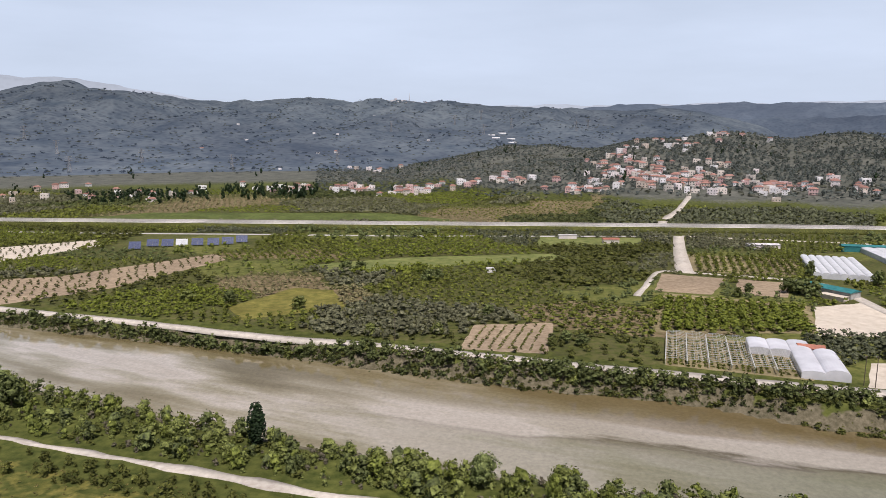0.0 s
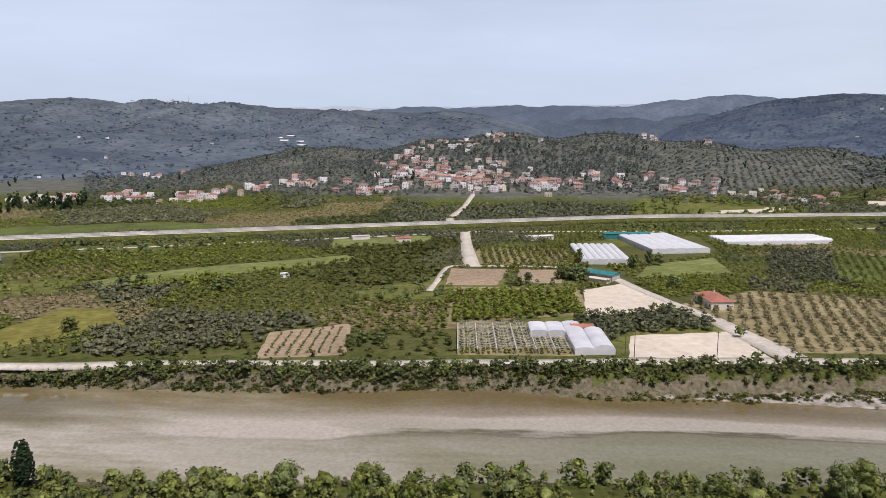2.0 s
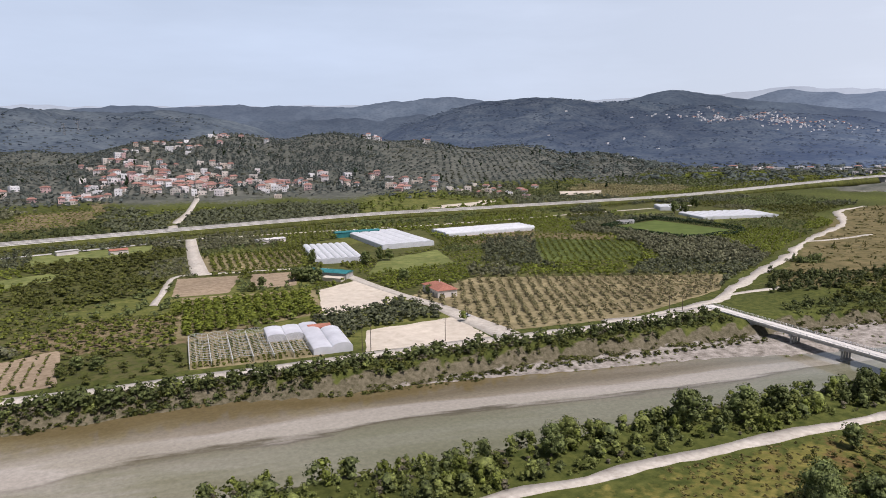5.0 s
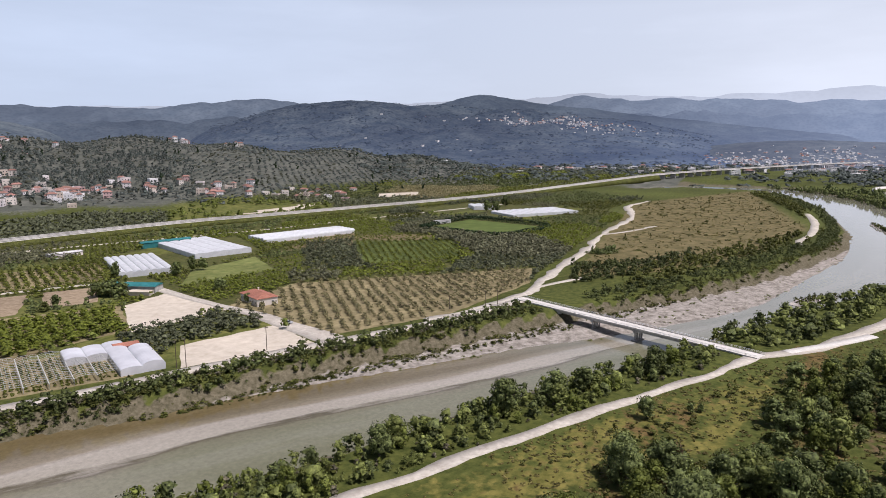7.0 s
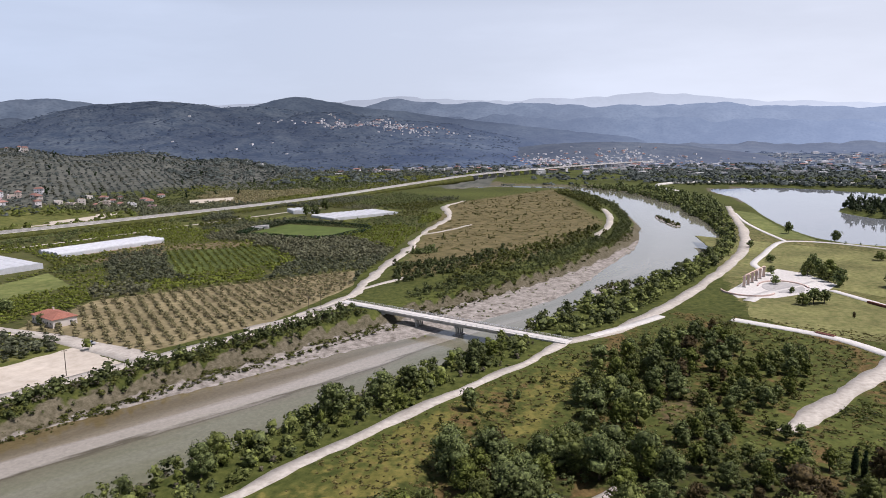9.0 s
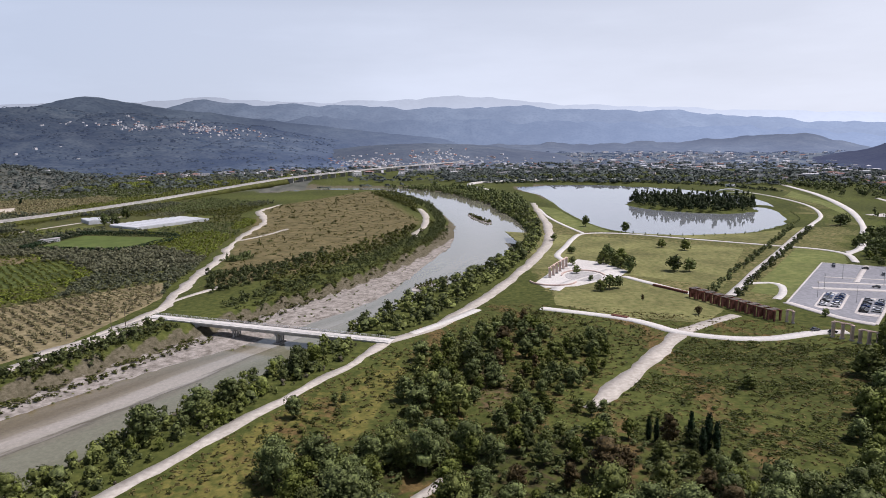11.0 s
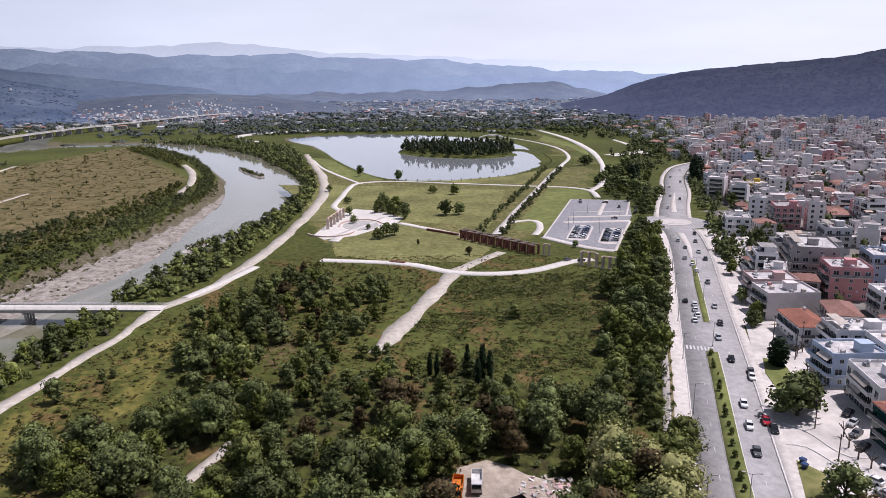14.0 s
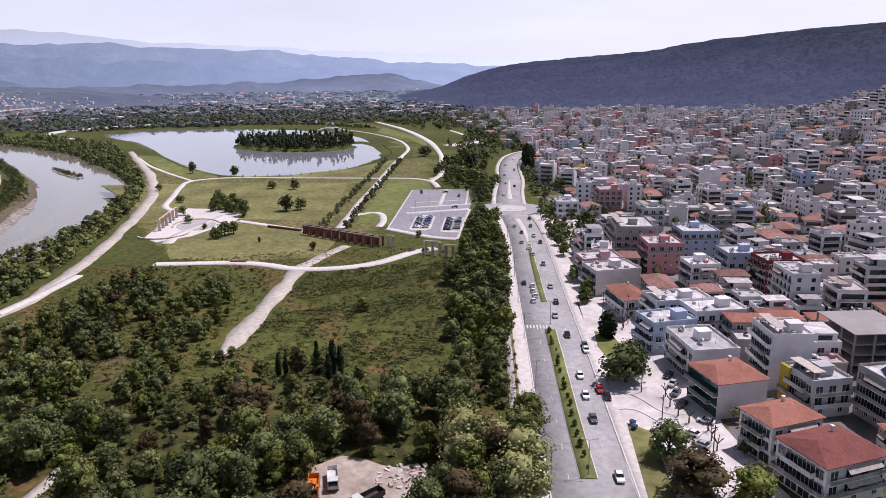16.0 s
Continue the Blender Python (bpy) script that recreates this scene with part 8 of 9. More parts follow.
    v += 12.6 if row % 2 == 0 else 17.5
    row += 1

# further out the houses are lower and more mixed, with gardens between
rf = random.Random(12)
mixed = []
for x, y, turn, w, d, fl, col, roof, chance in far_lots:
    far = math.hypot(x - EYE[0], y - EYE[1])
    green = float(waves(np.array([x]), np.array([y]), 75, 17)[0])
    if far > 300:
        if rf.random() < 0.1 or green > 0.48 or distance(np.array([x]), np.array([y]), np.array(STREET_FAR))[0] < 17:
            continue
        fl = 5 if rf.random() < 0.06 else rf.choice((1, 1, 2, 2, 2, 3, 3, 4))
        turn += rf.uniform(-9, 9)
        if col in ("ochre", "sand", "cream"):
            col = rf.choice(("white", "pale", "grey", "concrete"))
        roof = "hip" if fl < 3 and rf.random() < 0.38 else "flat"
    mixed.append((x, y, turn, w, d, fl, col, roof, chance))
gx, gy = spaced(*cast([(705, -372), (800, -396), (1000, -446), (1330, -520), (1360, -690), (1000, -560), (900, -505), (740, -440)], 300, 205), 17)
for x, y in zip(gx, gy):
    if distance(np.array([x]), np.array([y]), np.array(STREET_FAR))[0] > 20 and rf.random() < 0.8:
        mixed.append((x, y, rf.uniform(-40, 10), rf.uniform(8, 20), rf.uniform(8, 12), rf.choice((1, 1, 1, 2, 2, 3)), rf.choice(("white", "white", "pale", "grey")), "hip" if rf.random() < 0.25 else "flat", rf.random()))
far_lots = mixed


def mass(name, lots, label):
    """Many far houses, joined by material, with real windows, dark shade strips, balconies and roofs."""
    heap = {}

    def into(key):
        return heap.setdefault(key, Build())
    town = name == "town_buildings"
    for x, y, turn, w, d, fl, col, roof, chance in lots:
        z = ground_z(x, y)
        m = pose(x, y, z, 0, 0, turn)
        h = fl * 3.05 + 0.4
        q = random.Random(int(chance * 1e6))
        near = town and math.hypot(x - EYE[0], y - EYE[1]) < 620
        one = {k: Build() for k in ("wall", "glass", "slab", "roof", "rail", "awning", "panel", "tank")}
        one["wall"].box(-w / 2, -d / 2, -5, w / 2, d / 2, h)
        if roof == "hip":
            one["tile"] = hip_roof(w, d, 2.0).turned(pose(0, 0, h))
        else:
            one["roof"].box(-w / 2 + 0.18, -d / 2 + 0.18, h, w / 2 - 0.18, d / 2 - 0.18, h + 0.1)
            t = 0.2
            one["wall"].box(-w / 2, -d / 2, h, w / 2, -d / 2 + t, h + 0.75).box(-w / 2, d / 2 - t, h, w / 2, d / 2, h + 0.75).box(-w / 2, -d / 2 + t, h, -w / 2 + t, d / 2 - t, h + 0.75).box(w / 2 - t, -d / 2 + t, h, w / 2, d / 2 - t, h + 0.75)
            sx, sy = q.uniform(-w / 4, w / 4), q.uniform(-d / 4, d / 6)
            if fl > 2:
                one["wall"].box(sx - 1.5, sy - 1.8, h + 0.1, sx + 1.5, sy + 1.8, h + 2.6)
                one["roof"].box(sx - 1.7, sy - 2.0, h + 2.6, sx + 1.7, sy + 2.0, h + 2.78)
            if chance > 0.55 and fl > 1:
                one["wall"].box(-w * 0.4, -d * 0.42, h + 0.1, w * 0.36, d * 0.12, h + 2.75)
                one["roof"].box(-w * 0.43, -d * 0.45, h + 2.75, w * 0.39, d * 0.3, h + 2.93)
                one["glass"].box(-w * 0.34, d * 0.12, h + 0.5, w * 0.3, d * 0.12 + 0.04, h + 2.4)
            if near:
                for k in range(q.choice((1, 1, 2, 3))):
                    hx, hy = q.uniform(-w / 2 + 1.4, w / 2 - 1.4), q.uniform(d / 8, d / 2 - 1.4)
                    one["panel"].add([(hx - 0.9, hy - 0.7, h + 0.3), (hx + 0.9, hy - 0.7, h + 0.3), (hx + 0.9, hy + 0.5, h + 1.3), (hx - 0.9, hy + 0.5, h + 1.3)], [(0, 1, 2, 3), (3, 2, 1, 0)])
                    one["tank"].box(hx - 0.7, hy + 0.5, h + 1.2, hx + 0.7, hy + 1.0, h + 1.7)
                for k in range(q.choice((0, 1, 2))):
                    ax, ay = q.uniform(-w / 2.4, w / 2.4), q.uniform(-d / 2.4, d / 2.4)
                    one["rail"].box(ax, ay, h + 0.1, ax + 0.08, ay + 0.08, h + 3.2).box(ax - 0.5, ay, h + 2.9, ax + 0.6, ay + 0.06, h + 2.98)
                if q.random() < 0.3:
                    one["awning"].box(-w * 0.4, d * 0.1, h + 2.2, w * 0.35, d * 0.45, h + 2.3)
            one["tank"].box(w * 0.2, -d * 0.3, h + 0.1, w * 0.2 + 1.4, -d * 0.3 + 1.0, h + 1.4)
        n = max(2, int(w / 3.0))
        k1 = 0.7 if name == "village_houses" else 1
        for f in range(fl):
            zf = f * 3.05
            if f and chance > 0.42:
                # dark strip in window glass stands in for balcony shade
                one["glass"].box(-w * 0.45, d / 2 - 0.1, zf + 0.5, w * 0.45, d / 2 + 0.03, zf + 2.75)
            else:
                for k in range(n):
                    wx = (k + 0.5) / n * w - w / 2
                    top = 2.65 if (f == 0 and town) or chance > 0.25 else 2.5 if k1 == 1 else 2.2
                    low_ = 0.3 if town and (f == 0 or chance > 0.25) else 1.0
                    one["glass"].box(wx - 0.65 * k1, d / 2 - 0.1, zf + low_, wx + 0.65 * k1, d / 2 + 0.03, zf + top)
            if f and chance > 0.25:
                one["slab"].box(-w / 2, d / 2 + 0.03, zf + 0.08, w / 2, d / 2 + 1.3, zf + 0.3)
                one["rail" if chance < 0.6 else "slab"].box(-w / 2, d / 2 + 1.22, zf + 0.3, w / 2, d / 2 + 1.3, zf + 1.2)
                if near and q.random() < 0.35:
                    a0 = q.uniform(-w * 0.45, 0)
                    one["awning"].add([(a0, d / 2 + 0.05, zf + 2.9), (a0 + w * 0.4, d / 2 + 0.05, zf + 2.9), (a0 + w * 0.4, d / 2 + 1.6, zf + 2.0), (a0, d / 2 + 1.6, zf + 2.0)], [(0, 1, 2, 3), (3, 2, 1, 0)])
            if near and f and chance > 0.4 and chance < 0.9:
                # same stand-in strip for shade behind the side balcony
                one["glass"].box(-w / 2 - 0.03, -d * 0.38, zf + 0.4, -w / 2 + 0.1, d * 0.38, zf + 2.65)
                one["slab"].box(-w / 2 - 1.15, -d * 0.42, zf + 0.08, -w / 2 - 0.03, d / 2, zf + 0.3)
                one["rail" if chance < 0.6 else "slab"].box(-w / 2 - 1.15, -d * 0.42, zf + 0.3, -w / 2 - 1.07, d / 2, zf + 1.2)
            elif chance < 0.85:
                for k in (-0.25, 0.25):
                    one["glass"].box(-w / 2 - 0.03, k * d - 0.7, zf + 0.95, -w / 2 + 0.1, k * d + 0.7, zf + 2.4)
        for key, b in one.items():
            if b.v:
                b.turned(m)
                into((col, "wall") if key == "wall" else key).add(b.v, b.f)
    for key, b in heap.items():
        material = WALL[key[0]] if isinstance(key, tuple) else {"glass": M_GLASS, "slab": M_SLAB, "roof": M_ROOFS, "tile": M_TILE_PALE, "rail": M_RAIL, "awning": M_AWNINGS, "panel": M_PANEL, "tank": M_TANK}[key]
        nm = name if isinstance(key, tuple) else name + "_" + {"glass": "windows", "slab": "balconies", "roof": "roofs", "tile": "tiled_roofs", "rail": "railings", "awning": "awnings", "panel": "solar_heaters", "tank": "water_tanks"}[key]
        tagged(part(nm, b, material), label, "buildings", kind="stuff")


M_ROOFS = mat("town_roofs", (0.27, 0.25, 0.24), (0.56, 0.53, 0.515), scale=0.5, rough=0.9, bump=0.2, big=0.2, big_scale=0.08, island=0.35)
M_AWNINGS = mat("town_awnings", (0.34, 0.25, 0.2), (0.52, 0.42, 0.34), scale=0.08, rough=0.9, bump=0.1, island=0.45)
M_TILE_PALE = mat("faded_tiles", (0.23, 0.115, 0.09), (0.34, 0.2, 0.165), scale=0.8, rough=0.9, bump=0.3, big=0.2, big_scale=0.05, island=0.2)
mass("town_buildings", far_lots, "dense town of pale flats climbing the hill")
# trees and gardens among the houses
r = np.random.RandomState(90)
px, py = cast([(120, -130), (260, -190), (420, -255), (640, -360), (1300, -700), (1000, -1100), (300, -900), (120, -400)], 5600, 90)
g = waves(px, py, 75, 17)
k = (g > 0.45) | (r.rand(len(px)) < 0.2)
planting("town_trees", MIDDLE, px[k], py[k], 4 + 6 * r.rand(k.sum()) ** 1.5, 4 + 4 * r.rand(k.sum()), M_BROAD, "garden trees between the houses", "trees", 91)
px, py = cast([town_xy(205, 14), town_xy(300, 14), town_xy(300, 40), town_xy(240, 60), town_xy(205, 34)], 90, 92)
sx, sv = np.random.RandomState(94).uniform(215, 900, 190), np.random.RandomState(95).uniform(13, 24, 190)
tx, ty = (np.array(c) for c in zip(*[town_xy(a, b) for a, b in zip(sx, sv)]))
k = distance(tx, ty, np.array(STREET_FAR)) > 12
tx, ty = np.where(k, tx, tx + 14), np.where(k, ty, ty + 40)
planting("roadside_trees", MIDDLE, tx, ty, 3 + 5 * np.random.RandomState(96).rand(190), 3.5 + 3 * np.random.RandomState(97).rand(190), M_BROAD, "green trees between the boulevard and the houses", "trees", 99)
planting("garden_shrubs", SHRUB, px, py, 1.5 + 3 * np.random.RandomState(92).rand(len(px)), 3, M_BROAD, "overgrown garden beside the boulevard", "shrubs", 93)
gx, gy = cast([(690, -350), (800, -385), (1000, -440), (1330, -520), (1360, -690), (1000, -560), (900, -505), (740, -440)], 420, 206)
k = distance(gx, gy, np.array(STREET_FAR)) > 12
planting("town_trees", MIDDLE, gx[k], gy[k], 4 + 5 * np.random.RandomState(207).rand(k.sum()), 6, M_BROAD, "dark trees among low houses at the edge of town", "trees", 208)
for x, y, h, w in ((566, -315, 15, 2.0), (574, -321, 18, 2.2), (583, -324, 17, 2.0), (592, -329, 19, 2.3), (603, -333, 18, 2.1), (612, -337, 15, 2.0), (588, -268, 14, 2.1), (598, -276, 13, 1.9)):
    tree("cypress", x, y, h, int(x), w, "tall dark conifer beside the boulevard")
ribbon("footpath", [(557, -219), (564, -230), (595, -252), (634, -276)], 4.0, 0.12, M_PATH, "pale concrete footpath through the park", "path", 0.1, 21)
ribbon("footpath", [(992, -414), (926, -405), (839, -387), (770, -372)], 6.0, 0.12, M_PATH, "pale concrete footpath at the edge of the lawns", "path", 0.1, 22)
sheet("forecourt", [(780, -332), (800, -326), (822, -374), (818, -391), (802, -386)], 0.14, M_PLAZA, "pale paved yard beyond the park", "pavement", 0.3)
# villages on the north slope and far settlements


def village(name, spots, label, seed, size=1.0):
    lots = []
    q = random.Random(seed)
    for az, d0, n, wide, deep in spots:
        for k in range(n):
            a, d = radians(az + q.gauss(0, wide)), d0 + q.gauss(0, deep)
            x, y = EYE[0] + d * math.sin(a), EYE[1] + d * math.cos(a)
            lots.append((x, y, math.degrees(-a) + 180 + q.uniform(-30, 30), size * q.uniform(5.5, 11) * (1.35 if size > 1 else 1), size * q.uniform(6, 8.5), q.choice((1, 1, 2, 2)), q.choice(("white", "cream", "pale", "white", "sand", "pink") if size == 1 else ("white", "white", "pale")), "hip" if q.random() < (0.5 if size == 1 else 0.15) else "flat", q.random() * (0.24 if size == 1 else 0.5)))
    mass(name, lots, label)


village("village_houses", [(17.2, 930, 40, 1.8, 26), (15, 985, 36, 2.6, 45), (14, 950, 16, 0.9, 30), (22.5, 935, 30, 1.3, 26), (13.5, 1090, 34, 2.0, 90), (11.5, 1060, 14, 0.8, 40), (19, 1060, 10, 0.7, 40), (17.5, 1300, 14, 2.2, 80), (27, 950, 16, 1.6, 24), (9, 915, 14, 1.6, 20), (4, 985, 12, 1.2, 30), (0, 1010, 14, 1.4, 30), (-5, 970, 22, 1.1, 30), (-9, 985, 18, 1.2, 30), (-15, 1010, 20, 1.6, 36), (-24, 980, 14, 3, 40),
                           (33, 980, 16, 1.6, 40), (39, 980, 14, 2.0, 40), (42, 990, 8, 1.2, 30), (31, 1480, 6, 0.5, 20), (19, 1480, 6, 0.8, 20), (35, 1480, 3, 0.3, 10), (-8, 1500, 8, 1.0, 40), (-30, 1050, 8, 2, 60)], "village houses with red tiled roofs on the slope", 31)
x, y = polar(900, 4, 32, 880, 1250, 195)
planting("village_trees", MIDDLE, x, y, 3 + 4 * np.random.RandomState(195).rand(len(x)), 5, M_FARBELT_HAZED, "green garden trees among the village houses", "trees", 196)
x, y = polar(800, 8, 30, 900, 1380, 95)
planting("village_trees", MIDDLE, x, y, 4 + 4 * np.random.RandomState(95).rand(len(x)), 5.5, M_HILL_OLIVE_HAZED, "olive trees among the village houses", "trees", 96)
x, y = polar(110, -30, -12, 860, 1000, 97)
planting("village_trees", SPIRE, x, y, 9 + 6 * np.random.RandomState(97).rand(len(x)), 16, M_CYPRESS, "dark cypress rows before the village", "trees", 98)
village("far_town_houses", [(66, 1650, 24, 2.5, 60), (60, 1640, 20, 3, 60), (76, 1700, 40, 4.5, 80), (84, 1750, 50, 4.5, 120), (90, 2200, 60, 6, 260), (102, 2300, 60, 5, 240), (95, 1900, 40, 4, 160), (104, 1650, 60, 4, 140), (98, 2600, 50, 7, 300), (110, 1500, 50, 3, 130), (89, 2500, 40, 5, 200), (70, 1500, 6, 3, 60)], "far pale town houses in the valley", 32, 1.25)


def on_range(fold, a0, a1, u0, u1, n, seed):
    """Places on a far hillside."""
    az, grid = fold
    q = random.Random(seed)
    out = []
    for k in range(n):
        a = min(max(q.gauss((a0 + a1) / 2, (a1 - a0) / 4), az[0] + 0.4), az[-1] - 0.7)
        i, e = int((a - az[0]) / 0.3), (a - az[0]) / 0.3 % 1
        j = min(max(q.gauss((u0 + u1) / 2, (u1 - u0) / 3.5), 0.02), 0.97) * (grid.shape[0] - 2)
        near, back = (grid[int(j) + k, i] * (1 - e) + grid[int(j) + k, i + 1] * e for k in (0, 1))
        p = near * (1 - j % 1) + back * (j % 1)
        out.append(p)
    return out


hill_town = Build()
hill_roofs = Build()
q = random.Random(77)
for p in on_range(RANGE_B, 53, 67, 0.68, 0.8, 260, 1) + on_range(RANGE_T, 69, 87, 0.08, 0.62, 420, 2) + on_range(RANGE_T, 66, 76, 0.1, 0.4, 140, 6) + on_range(RANGE_W, -8, -3, 0.9, 0.98, 22, 3) + on_range(RANGE_W, -33, 8, 0.15, 0.6, 12, 4) + on_range(RANGE_B, 40, 56, 0.2, 0.6, 10, 5):
    w, d, h = q.uniform(2.2, 5.5), q.uniform(2.5, 4), q.uniform(2, 5.5)
    m = pose(p[0], p[1], p[2] - 1, 0, 0, q.uniform(0, 90))
    b = Build().box(-w, -d, -4, w, d, h).turned(m)
    hill_town.add(b.v, b.f)
    if q.random() < 0.14:
        b = hip_roof(2 * w, 2 * d, 2).turned(m @ pose(0, 0, h))
        hill_roofs.add(b.v, b.f)
tagged(part("hill_town", hill_town, WALL["white"]), "white hill town and scattered houses far off", "buildings", kind="stuff")
tagged(part("hill_town_roofs", hill_roofs, M_TILE_PALE), "faded roofs of the far hill town", "buildings", kind="stuff")
sheds = Build()
for k in range(150):
    az, d = radians(q.choice((q.uniform(72, 112), q.uniform(94, 112)))), q.uniform(1450, 3300)
    w, h = q.uniform(5, 16), q.uniform(5, 9)
    b = Build().box(-w, -q.uniform(4, 8), -1, w, q.uniform(4, 8), h).turned(pose(EYE[0] + d * math.sin(az), EYE[1] + d * math.cos(az), 0, 0, 0, q.uniform(0, 180)))
    sheds.add(b.v, b.f)
tagged(part("far_sheds", sheds, WALL["white"]), "white sheds and blocks scattered over the far plain", "buildings", kind="stuff")
mast = thing("radio_mast", (EYE[0] + 2900 * math.sin(radians(-4.5)), EYE[1] + 2900 * math.cos(radians(-4.5)), 180), 0, "pale lattice radio mast on the ridge", "mast")
part("tower", Build().tube((0, 0, -10), (0, 0, 45), 2.2, 0.5, 6), M_TANK, mast)
part("dish", Build().tube((-1, -2.5, 24), (1, -2.5, 24), 2, 2, 10), M_TANK, mast)

# ---- bridge ----


def bridge():
    a, b = Vector((323.5, 174)), Vector((299, 54))
    length = (b - a).length
    turn = math.degrees(math.atan2(b.y - a.y, b.x - a.x))
    ob = thing("bridge", (a.x, a.y, 0), turn, "narrow concrete road bridge on column piers over the river", "bridge")
    part("deck", Build().box(-3, -3.4, 0.1, length + 3, 3.4, 0.42), M_PATH, ob, "pale concrete deck")
    for y in (-2.6, -0.9, 0.9, 2.6):
        part("girder", Build().box(-1, y - 0.25, -1.0, length + 1, y + 0.25, 0.1), M_CONC, ob)
    for y in (-3.3, 3.3):
        part("kerb", Build().box(-3, y - 0.1, 0.42, length + 3, y + 0.1, 0.62), M_CONC, ob)
        rail = part("railing", Build().box(-3, y - 0.05, 1.35, length + 3, y + 0.05, 1.45).box(-3, y - 0.04, 0.98, length + 3, y + 0.04, 1.05), M_TANK, ob, "pale metal railing")
        post = Build().box(-0.06, -0.06, 0.6, 0.06, 0.06, 1.4).data("post", M_TANK)
        for k in range(int(length / 3) + 2):
            put("post", post, rail, -2 + k * 3, y, 0)
    col = Build().tube((0, 0, -8), (0, 0, -1.5), 0.42, 0.42, 12).data("column", M_CONC)
    for k in (0.22, 0.385, 0.575, 0.78):
        p = part("pier", Build().box(k * length - 0.7, -3.3, -1.65, k * length + 0.7, 3.3, -1.0), M_CONC, ob, "concrete pier with round columns")
        for y in (-2.5, -0.85, 0.85, 2.5):
            put("column", col, p, k * length, y, 0)
        part("footing", Build().box(k * length - 1.3, -3.8, -8.0, k * length + 1.3, 3.8, WATER_Z + 0.35), M_CONC, p, "stained concrete footing")
    for x in (-2.5, length + 0.5):
        part("abutment", Build().box(x, -3.8, -7, x + 2, 3.8, 0.1), M_CONC, ob)
    return ob


bridge()

# ---- greenhouses ----
M_PLASTIC = mat("greenhouse_film", (0.46, 0.46, 0.48), (0.6, 0.6, 0.62), scale=0.15, rough=0.35, bump=0.1, big=0.08, big_scale=0.1, spec=0.4)
M_WHITEFILM = mat("white_film", (0.46, 0.47, 0.48), (0.6, 0.61, 0.62), scale=0.3, rough=0.5, bump=0.05, big=0.04)
M_TEAL = mat("teal_sheet", (0.02, 0.12, 0.13), (0.05, 0.22, 0.22), scale=0.6, rough=0.5, bump=0.1, big=0.1)
M_HOOP = mat("hoop_steel", (0.34, 0.35, 0.33), (0.5, 0.5, 0.48), scale=1, rough=0.5, bump=0)


def arch(width, eave, top, n=12):
    return [(width / 2 * (1 - math.cos(math.pi * i / n)), eave + (top - eave) * math.sin(math.pi * i / n)) for i in range(n + 1)]


def vault_mesh(width, length, eave, top, thick=0.12):
    """An arched film roof with side walls and end walls."""
    p = [(0, 0)] + arch(width, eave, top) + [(width, 0)]
    b = Build()
    n = len(p)
    b.v = [(x, 0, z) for x, z in p] + [(x, length, z) for x, z in p]
    b.f = [(i, i + 1, n + i + 1, n + i) for i in range(n - 1)] + [tuple(range(n)), tuple(reversed(range(n, 2 * n)))]
    return b


def hoop_mesh(width, eave, top, thick=0.05):
    b = Build()
    p = [(0, 0)] + arch(width, eave, top, 8) + [(width, 0)]
    n = len(p)
    for k, (x, z) in enumerate(p):
        (xa, za), (xb, zb) = p[max(0, k - 1)], p[min(n - 1, k + 1)]
        t = Vector((xb - xa, 0, zb - za)).normalized()
        side = Vector((-t.z, 0, t.x)) * thick
        b.v += [(x + side.x, -thick, z + side.z), (x + side.x, thick, z + side.z), (x - side.x, thick, z - side.z), (x - side.x, -thick, z - side.z)]
    b.f = [(4 * k + i, 4 * k + (i + 1) % 4, 4 * k + 4 + (i + 1) % 4, 4 * k + 4 + i) for k in range(n - 1) for i in range(4)]
    return b


def tunnel_house(x, y, turn, bays, material, label, eave=2.2, top=4.0, group="greenhouses"):
    """Greenhouse of side-by-side vaults; bays: (width, covered from, covered to, hoops from, hoops to)."""
    ob = thing("greenhouse", (x, y, 0), turn, label, "greenhouse", group)
    at = 0
    for w, c0, c1, h0, h1 in bays:
        if c1 > c0:
            put("vault", vault_mesh(w, c1 - c0, eave, top).data("vault", material), ob, at, c0, 0)
        if h1 > h0:
            hoop = hoop_mesh(w, eave, top).data("hoop", M_HOOP)
            for k in range(int((h1 - h0) / 2.2) + 1):
                put("hoop", hoop, ob, at, h0 + k * 2.2, 0)
            part("gutter", Build().box(at - 0.16, h0, eave - 0.1, at + 0.16, h1, eave + 0.1), M_HOOP, ob)
            for q in (0.33, 0.5, 0.67):
                zz = eave + (top - eave) * math.sin(math.pi * q)
                part("purlin", Build().box(at + w * q - 0.04, h0, zz - 0.05, at + w * q + 0.04, h1, zz + 0.05), M_HOOP, ob)
        at += w
    return ob


tunnel_house(93, 237, -16.3, [(7.6, 0, 0, 0, 38)] * 4 + [(7.4, 24, 38, 0, 24)] * 2 + [(7.8, 0, 39, 0, 0)], M_PLASTIC, "half-covered hoop greenhouse, bare arches beside film vaults", 2.2, 3.1)
ca, sa = math.cos(radians(-16.3)), math.sin(radians(-16.3))
r = np.random.RandomState(171)
u, v = np.meshgrid(np.arange(1.5, 44, 2.1), np.arange(1, 37, 1.6))
u, v = u.ravel() + r.normal(0, 0.15, u.size), v.ravel() + r.normal(0, 0.3, u.size)
k = (r.rand(u.size) > 0.3) & ((u < 30) | (v < 22))
planting("greenhouse_plants", GRASS, 93 + u[k] * ca - v[k] * sa, 237 + u[k] * sa + v[k] * ca, 0.8 + 1.2 * r.rand(k.sum()), 1.6, M_CITRUS, "green plants in rows under bare arches", "plants", 171)
